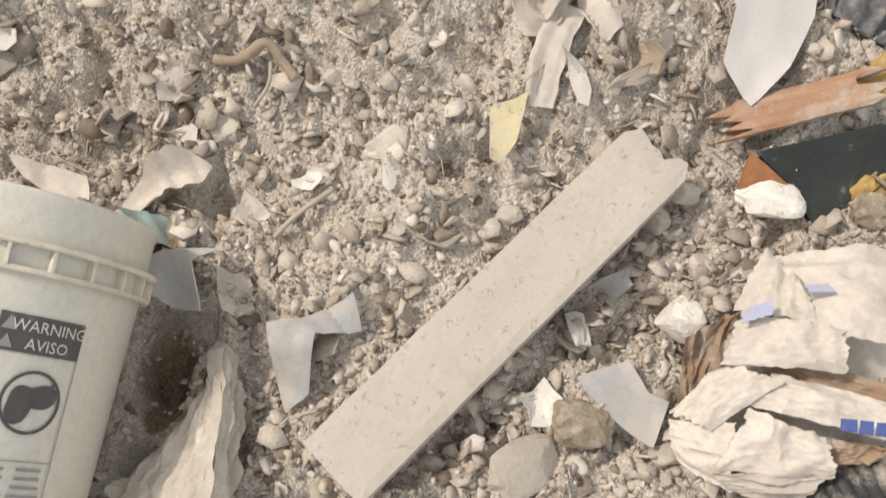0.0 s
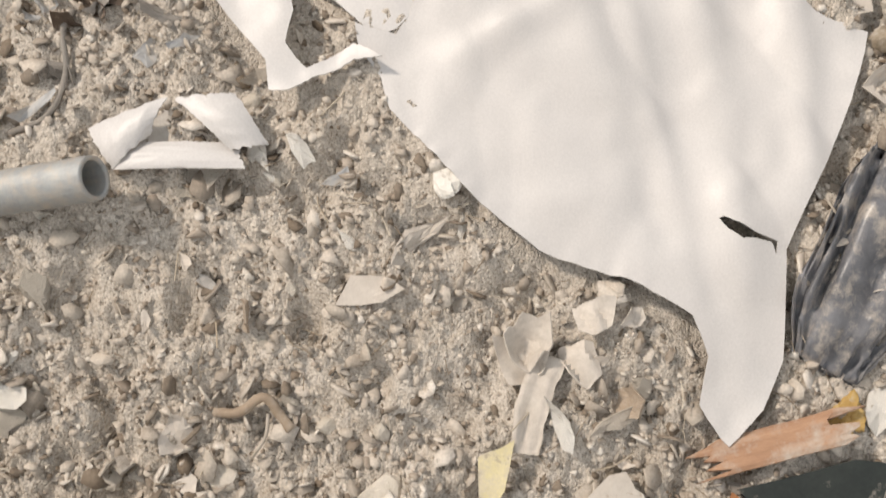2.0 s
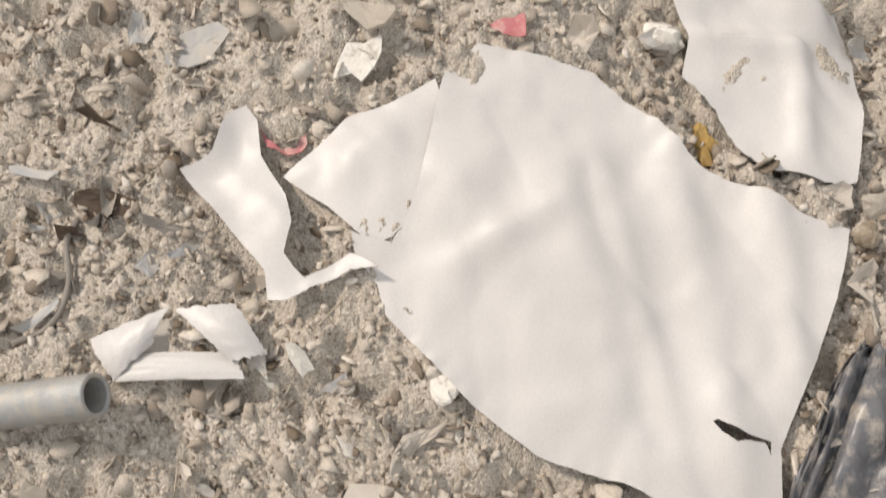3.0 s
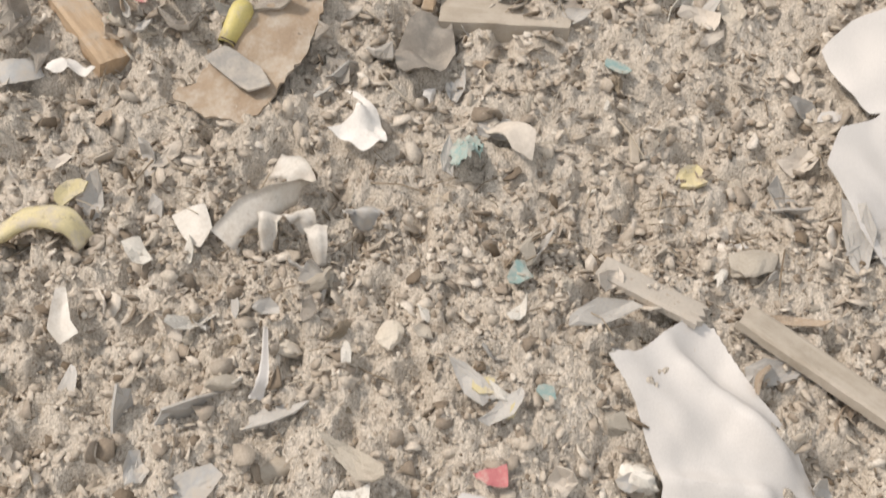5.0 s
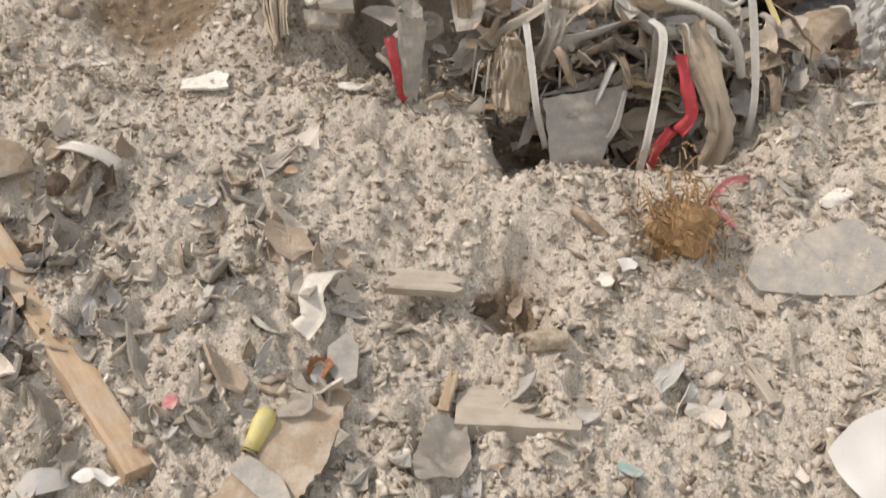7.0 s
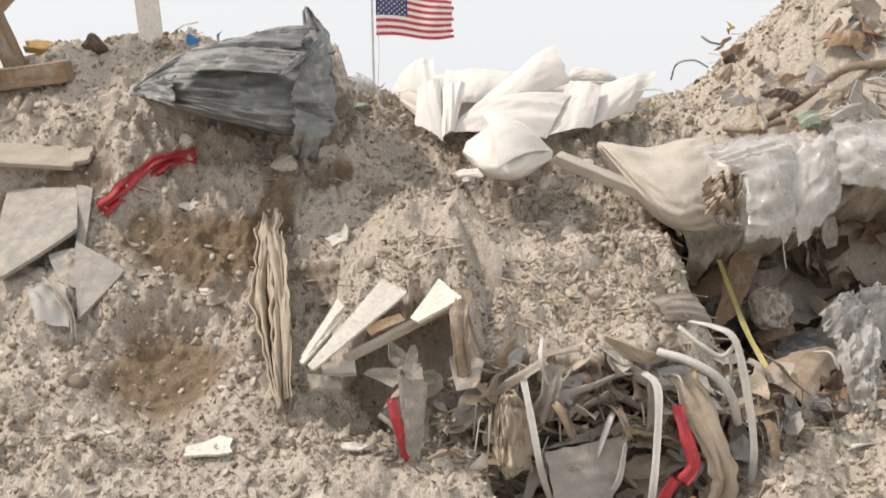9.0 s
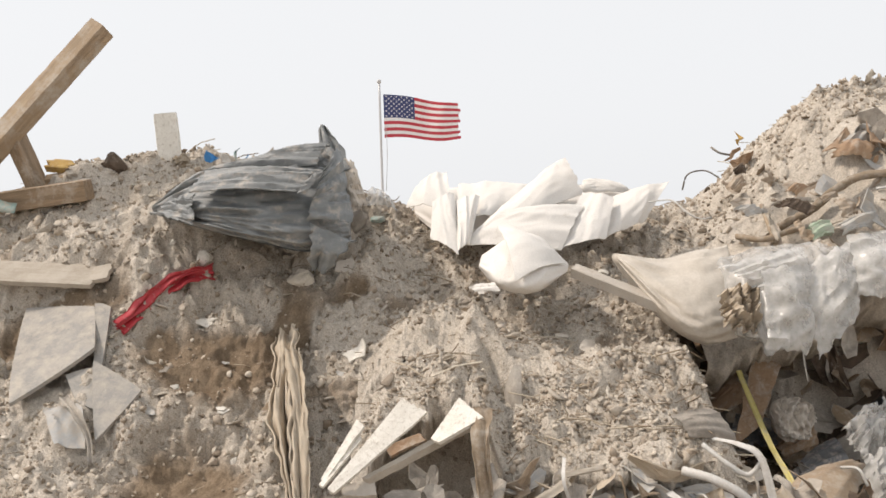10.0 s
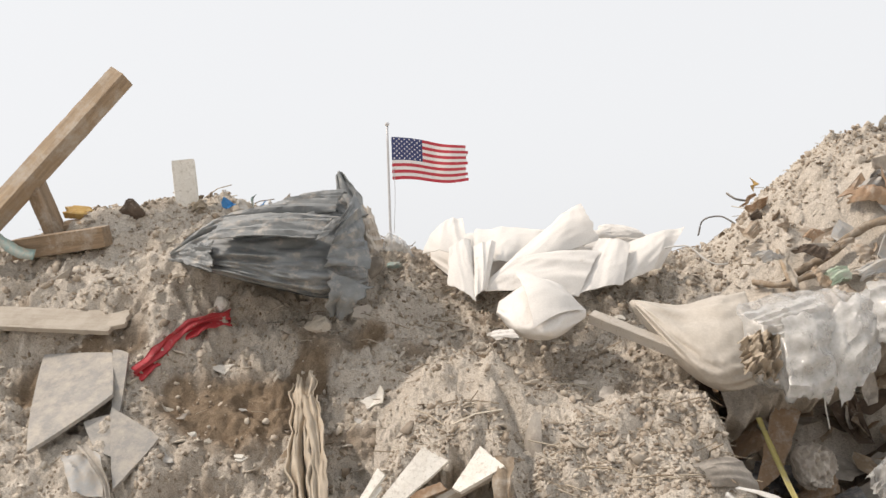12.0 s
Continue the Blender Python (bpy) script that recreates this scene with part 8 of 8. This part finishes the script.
# ---- flag beyond the crest ----
def flag():
    root = new("flagpole")
    foot = Vector((-1.097, 18.500, 2.952))
    top = Vector((-1.097, 18.500, 4.978))
    gz = float(land(np.array(foot.x), np.array(18.5)))
    root.matrix_basis = Matrix.Translation((foot.x, 18.5, gz))
    tagged(root, "tall pale metal flagpole with a ball on top", "flagpole")
    h = top.z - gz
    lean = top.x - foot.x
    part("pole", tube_mesh("pole", [(0, 0, 0), (lean * 0.5, 0, h * 0.5), (lean, 0, h)], 0.03, POLE, 12, 12, 0.3), root)
    ball = lump_mesh("ball", POLE, 1, (0.042, 0.042, 0.042), 0.0, 3, smooth=True)
    part("ball", ball, root, m=Matrix.Translation((lean, 0, h + 0.02)))
    part("halyard", tube_mesh("halyard", [(lean + 0.1, -0.02, h - 0.8), (lean + 0.11, -0.02, h - 1.3), (lean + 0.07, 0, h - 2.0)], 0.006, POLE, 8, 5), root)
    fl = new("flag")
    tagged(fl, "national flag with red and white stripes streaming in the wind", "flag")
    w, ht = 1.42, 0.80
    fl.matrix_basis = Matrix.Translation((top.x + 0.07, 18.5, top.z - 0.22))

    def wave(u, v):
        """u along the fly, v down the hoist, both 0 to 1."""
        y = 0.12 * u ** 0.7 * math.sin(6.5 * u - 1.5 * v) + 0.03 * math.sin(13 * u + 3 * v) * u
        z = -v * ht * (1 - 0.1 * u) - 0.24 * u ** 1.3 * (1 - 0.25 * v) + 0.05 * math.sin(6.5 * u + 0.5) * u
        return (u * w + 0.05 * v * 0.0, y, z)

    def cloth(name, u0, u1, v0, v1, mt, nu, nv, off=0.0, label=""):
        vs, fs = [], []
        for s in (-0.0015, 0.0015):
            for i in range(nu + 1):
                for j in range(nv + 1):
                    x, y, z = wave(u0 + (u1 - u0) * i / nu, v0 + (v1 - v0) * j / nv)
                    vs.append((x, y + s - off, z))
        o = (nu + 1) * (nv + 1)
        for i in range(nu):
            for j in range(nv):
                a = i * (nv + 1) + j
                q = (a, a + 1, a + nv + 2, a + nv + 1)
                fs += [q, tuple(o + k for k in q[::-1])]
        return part(name, mesh_of(name, vs, fs, mt, True), fl, label)
    for k in range(13):
        frayed = 1.0 - 0.05 * rnd(k, 3, 1)
        cloth("stripe", 0.40 if k < 7 else 0.0, frayed, k / 13, (k + 1) / 13, FLAG_RED if k % 2 == 0 else FLAG_WHITE, 40, 1)
    canton = cloth("canton", 0.0, 0.40, 0.0, 7 / 13, FLAG_BLUE, 16, 7, label="blue canton")
    vs, fs = [], []
    for r in range(9):
        for c in range(6 if r % 2 == 0 else 5):
            u = 0.40 * (c + (0.5 if r % 2 == 0 else 1.0)) / 6
            v = 7 / 13 * (r + 0.7) / 9.4
            x, y, z = wave(u, v)
            o = len(vs)
            for s in range(10):
                a = math.pi / 2 + s * math.pi / 5
                rad = 0.021 if s % 2 == 0 else 0.009
                vs.append((x + rad * math.cos(a), y - 0.006, z + rad * math.sin(a)))
            fs.append(tuple(range(o, o + 10)))
    part("stars", mesh_of("stars", vs, fs, FLAG_WHITE), canton, "rows of small white stars")


flag()

# ---- loose stones and scraps that can be told apart ----
def spot(rng, y0, y1):
    while True:
        y = rng.uniform(y0, y1)
        x = rng.uniform(-1, 1) * (0.42 + 0.42 * y)
        p = (np.array([x]), np.array([y]))
        if not any(inside(c, *p)[0] for c in COVER):
            return x, y


rng = random.Random(2024)
STONES = [lump_mesh("stone", (STONE, BROWN_STONE, STONE, PLASTER, STONE)[k % 5], 700 + k, (1.0, rng.uniform(0.5, 0.95), rng.uniform(0.35, 0.7)), 0.9, 3, (0.95, 0.6, 0.9)[k % 3], 1.9) for k in range(15)]
STONE_WORDS = ("pale angular stone lying in the gravel", "brown crumbly clod lying in the gravel", "beige rounded stone lying in the gravel", "white plaster crumb lying in the gravel", "grey chipped stone lying in the gravel")
for k in range(260):
    far = k % 3
    x, y = spot(rng, *((0.15, 1.7), (1.5, 2.9), (2.8, 4.25))[far])
    s = min((0.034, 0.024, 0.022)[far], (0.010, 0.009, 0.008)[far] * (1 + rng.expovariate(1.4)))
    ob = new("stone", STONES[k % 15])
    ob.matrix_basis = lay(x, y, rng.uniform(0, 360), s * 0.2, rng.uniform(-20, 20), rng.uniform(-20, 20)) @ Matrix.Diagonal((s, s, s, 1))
    tagged(ob, STONE_WORDS[k % 5], "stone" if k % 5 != 1 else "clod", "stones in the rubble")
FLAKE_MATS = (PAPER, PLASTER, GREY_FILM, PAPER, TAN, PLASTER, WOOD, PAPER, GREY_CLOTH, STONE)
FLAKE_WORDS = ("torn dirty paper flake in the rubble", "thin white plaster flake in the rubble", "crumpled grey plastic flake in the rubble", "curled beige paper flake in the rubble", "dusty brown cardboard flake in the rubble",
               "broken white plaster flake in the rubble", "grey splinter of wood in the rubble", "folded off-white paper flake in the rubble", "frayed grey felt flake in the rubble", "flat beige stone flake in the rubble")
FLAKES = [shard_mesh("flake", FLAKE_MATS[k % 10], 800 + k, 1.0, rng.uniform(0.03, 0.14), rng.uniform(0.1, 0.8), 8) for k in range(20)]
for k in range(290):
    far = k % 3
    x, y = spot(rng, *((0.15, 1.7), (1.5, 2.9), (2.8, 4.25))[far])
    s = min(0.05, (0.016, 0.016, 0.016)[far] * (1 + rng.expovariate(1.8)))
    ob = new("flake", FLAKES[k % 20])
    ob.matrix_basis = lay(x, y, rng.uniform(0, 360), 0.006 + s * 0.15, rng.gauss(0, 32), rng.gauss(0, 32)) @ Matrix.Diagonal((s * rng.uniform(0.7, 1.6), s, s, 1))
    tagged(ob, FLAKE_WORDS[k % 10], "flake", "flakes in the rubble")

# ---- gravel, crumbs and fibres that nobody could count ----
def piece_arrays(kind, seed):
    bm = bmesh.new()
    if kind == "flake":
        g = random.Random(seed)
        n = 6
        rad = [g.uniform(0.55, 1.1) for _ in range(n)]
        asp, bend = g.uniform(0.4, 0.9), g.uniform(-0.3, 0.3)
        rows = [[bm.verts.new((rad[k] * math.cos(6.283 * k / n), asp * rad[k] * math.sin(6.283 * k / n), s + bend * rad[k] * math.cos(6.283 * k / n) ** 2)) for k in range(n)] for s in (-0.07, 0.07)]
        bm.faces.new(rows[1])
        bm.faces.new(rows[0][::-1])
        for k in range(n):
            bm.faces.new((rows[0][k], rows[0][(k + 1) % n], rows[1][(k + 1) % n], rows[1][k]))
        bmesh.ops.triangulate(bm, faces=bm.faces)
    elif kind == "fibre":
        g = random.Random(seed)
        b = g.uniform(-0.25, 0.25)
        rows = [[bm.verts.new((u, b * (1 - u * u) + 0.035 * math.cos(a), 0.12 * (1 - u * u) + 0.035 * math.sin(a))) for a in (0, 2.1, 4.2)] for u in (-1, 0, 1)]
        for r in (0, 1):
            for k in range(3):
                bm.faces.new((rows[r][k], rows[r][(k + 1) % 3], rows[r + 1][(k + 1) % 3], rows[r + 1][k]))
        bmesh.ops.triangulate(bm, faces=bm.faces)
    else:
        bmesh.ops.create_icosphere(bm, subdivisions=2 if kind == "lump" else 1, radius=1)
        off = Vector((seed * 3.1, seed * 1.7, 0))
        g = random.Random(seed)
        cuts = [(Vector((g.gauss(0, 1), g.gauss(0, 1), g.gauss(0, 1))).normalized(), g.uniform(0.3, 0.62)) for _ in range(9)]
        for v in bm.verts:
            q = v.co * (1 + 0.8 * noise.noise(v.co * 1.7 + off) + 0.6 * noise.noise(v.co * 3.4 + off))
            for cn, cd in cuts:
                q -= cn * max(0, q.dot(cn) - cd) * 0.9
            v.co = (q.x, q.y * (0.65 + 0.3 * ((seed * 0.37) % 1)), q.z * (0.45 + 0.4 * ((seed * 0.61) % 1)))
    bm.verts.index_update()
    v = np.array([p.co[:] for p in bm.verts])
    f = np.array([[p.index for p in q.verts] for q in bm.faces])
    bm.free()
    return v, f


def scatter(name, kind, count, y0, y1, size, spread, material, label, seed, lie=0.25, tilt=0.35, over=False, lanes=1.0, most=4.0, top=None, span=None):
    g = np.random.RandomState(seed)
    y = y0 + (y1 - y0) * g.rand(count)
    x = (g.rand(count) * 2 - 1) * (0.44 + 0.42 * y) * lanes
    if span:
        x = span[0] + (span[1] - span[0]) * g.rand(count)
    clump = vnoise(x * 6 + seed, y * 6, seed) * 0.7 + vnoise(x * 19, y * 19, seed + 1) * 0.5
    ok = g.rand(count) < np.clip(clump * 1.3 + 0.05, 0.45, 1)
    if top:
        ok &= y > lip(x) + 0.01
    else:
        ok &= g.rand(count) > 0.85 * damp_and_shade_patch(x, y)
    if not over:
        for c in COVER:
            ok &= ~inside(c, x, y)
    x, y = x[ok], y[ok]
    n = len(x)
    s = size * np.minimum(1 + g.exponential(spread, n), most)
    if top:
        z = top(x, y) + s * lie
    else:
        rise = ripple(x, y)
        z = land(x, y) + 0.85 * rise + s * lie
        y = y - 0.5 * rise * step(y, 2.4, 3.4) * (1 - step(y, 4.2, 4.6))
    vs, fs, base = [], [], 0
    shapes = [piece_arrays(kind, seed + k) for k in range(8)]
    pick = g.randint(0, 8, n)
    ang, ta, tb = g.rand(n) * 6.283, g.normal(0, tilt, n), g.normal(0, tilt, n)
    for k, (v, f) in enumerate(shapes):
        w = np.nonzero(pick == k)[0]
        if not len(w):
            continue
        p = v[None] * s[w, None, None]
        cx, sx, cy, sy, cz, sz = np.cos(ta[w]), np.sin(ta[w]), np.cos(tb[w]), np.sin(tb[w]), np.cos(ang[w]), np.sin(ang[w])
        px, py, pz = p[..., 0], p[..., 1] * cx[:, None] - p[..., 2] * sx[:, None], p[..., 1] * sx[:, None] + p[..., 2] * cx[:, None]
        px, pz = px * cy[:, None] + pz * sy[:, None], pz * cy[:, None] - px * sy[:, None]
        px, py = px * cz[:, None] - py * sz[:, None], px * sz[:, None] + py * cz[:, None]
        q = np.stack([px + x[w, None], py + y[w, None], pz + z[w, None]], -1)
        vs.append(q.reshape(-1, 3))
        fs.append((f[None] + (base + np.arange(len(w)) * len(v))[:, None, None]).reshape(-1, 3))
        base += len(w) * len(v)
    vs, fs = np.concatenate(vs), np.concatenate(fs)
    me = bpy.data.meshes.new(name)
    me.vertices.add(len(vs))
    me.vertices.foreach_set("co", vs.astype(np.float32).ravel())
    me.loops.add(fs.size)
    me.loops.foreach_set("vertex_index", fs.astype(np.int32).ravel())
    me.polygons.add(len(fs))
    me.polygons.foreach_set("loop_start", np.arange(0, fs.size, 3, dtype=np.int32))
    me.update(calc_edges=True)
    me.materials.append(material)
    return tagged(new(name, me), label, name, kind="stuff")


# tatters of grey film and felt on the slope
for k in range(150):
    x, y = (rng.uniform(-1.25, -0.25), rng.uniform(2.05, 2.8)) if k % 3 else (rng.uniform(-0.6, 0.7), rng.uniform(1.3, 2.4))
    s = rng.uniform(0.02, 0.05)
    ob = new("scrap", FLAKES[(2, 8, 0, 12, 18, 4)[k % 6]])
    ob.matrix_basis = lay(x, y, rng.uniform(0, 360), 0.012, rng.gauss(0, 40), rng.gauss(0, 30)) @ Matrix.Diagonal((s * rng.uniform(0.8, 1.8), s, s * 1.4, 1))
    tagged(ob, ("crumpled grey plastic scrap standing in the dirt", "frayed grey felt scrap standing in the dirt", "torn dirty paper scrap standing in the dirt")[k % 3], "scrap", "scraps standing in the dirt")
scatter("gravel", "grain", 29000, 0.1, 1.75, 0.0026, 0.7, GRAVEL, "loose beige gravel and crumbs of rubble", 11)
scatter("gravel", "lump", 1700, 0.1, 1.75, 0.0055, 0.7, GRAVEL, "coarse angular stones and clods in the gravel", 12, lie=0.2)
scatter("chips", "flake", 11000, 0.1, 1.75, 0.0055, 0.8, CHIPS, "thin pale chips and flakes in the gravel", 13, lie=0.35, tilt=0.55)
scatter("fibres", "fibre", 1600, 0.1, 1.75, 0.010, 0.7, FIBRES, "dry straws and fibres in the gravel", 14, lie=0.25, tilt=0.2)
scatter("gravel", "grain", 13000, 1.65, 2.95, 0.0036, 0.7, GRAVEL, "loose grey-beige crumbs on the slope", 21)
scatter("gravel", "lump", 1800, 1.65, 2.95, 0.0062, 0.6, EARTH, "coarse clods and stones on the slope", 22, lie=0.15)
scatter("chips", "flake", 8000, 1.65, 2.95, 0.0068, 0.8, CHIPS, "thin pale chips and scraps on the slope", 23, lie=0.35, tilt=0.6)
scatter("fibres", "fibre", 2200, 1.65, 2.95, 0.013, 0.7, FIBRES, "dry straws and fibres on the slope", 24, lie=0.25, tilt=0.25)
scatter("earth_crumbs", "grain", 25000, 2.9, 4.5, 0.0036, 0.8, EARTH, "loose grey-brown crumbs on the bank", 31)
scatter("earth_clods", "grain", 9000, 2.9, 4.5, 0.0062, 0.9, EARTH, "coarse clods of earth on the bank", 32, lie=0.1)
scatter("chips", "flake", 2300, 2.9, 4.5, 0.0075, 0.8, CHIPS, "pale chips and scraps on the bank", 33, lie=0.3, tilt=0.6)
scatter("fibres", "fibre", 1400, 2.9, 4.5, 0.018, 0.7, FIBRES, "dry roots and fibres on the bank", 34, lie=0.25, tilt=0.3)
scatter("earth_crumbs", "grain", 5000, 2.85, 3.3, 0.0038, 0.7, EARTH, "loose grey-brown crumbs on the ledge", 41, top=shelf, span=(-0.33, 0.70))
scatter("earth_clods", "grain", 1200, 2.85, 3.3, 0.0062, 0.8, EARTH, "coarse clods of earth on the ledge", 42, lie=0.1, top=shelf, span=(-0.33, 0.70))
scatter("chips", "flake", 350, 2.85, 3.3, 0.0085, 0.8, CHIPS, "pale chips and scraps on the ledge", 43, lie=0.3, tilt=0.6, top=shelf, span=(-0.33, 0.70))
scatter("fibres", "fibre", 500, 2.85, 3.3, 0.018, 0.7, FIBRES, "dry roots and fibres on the ledge", 44, lie=0.25, tilt=0.3, top=shelf, span=(-0.33, 0.70))
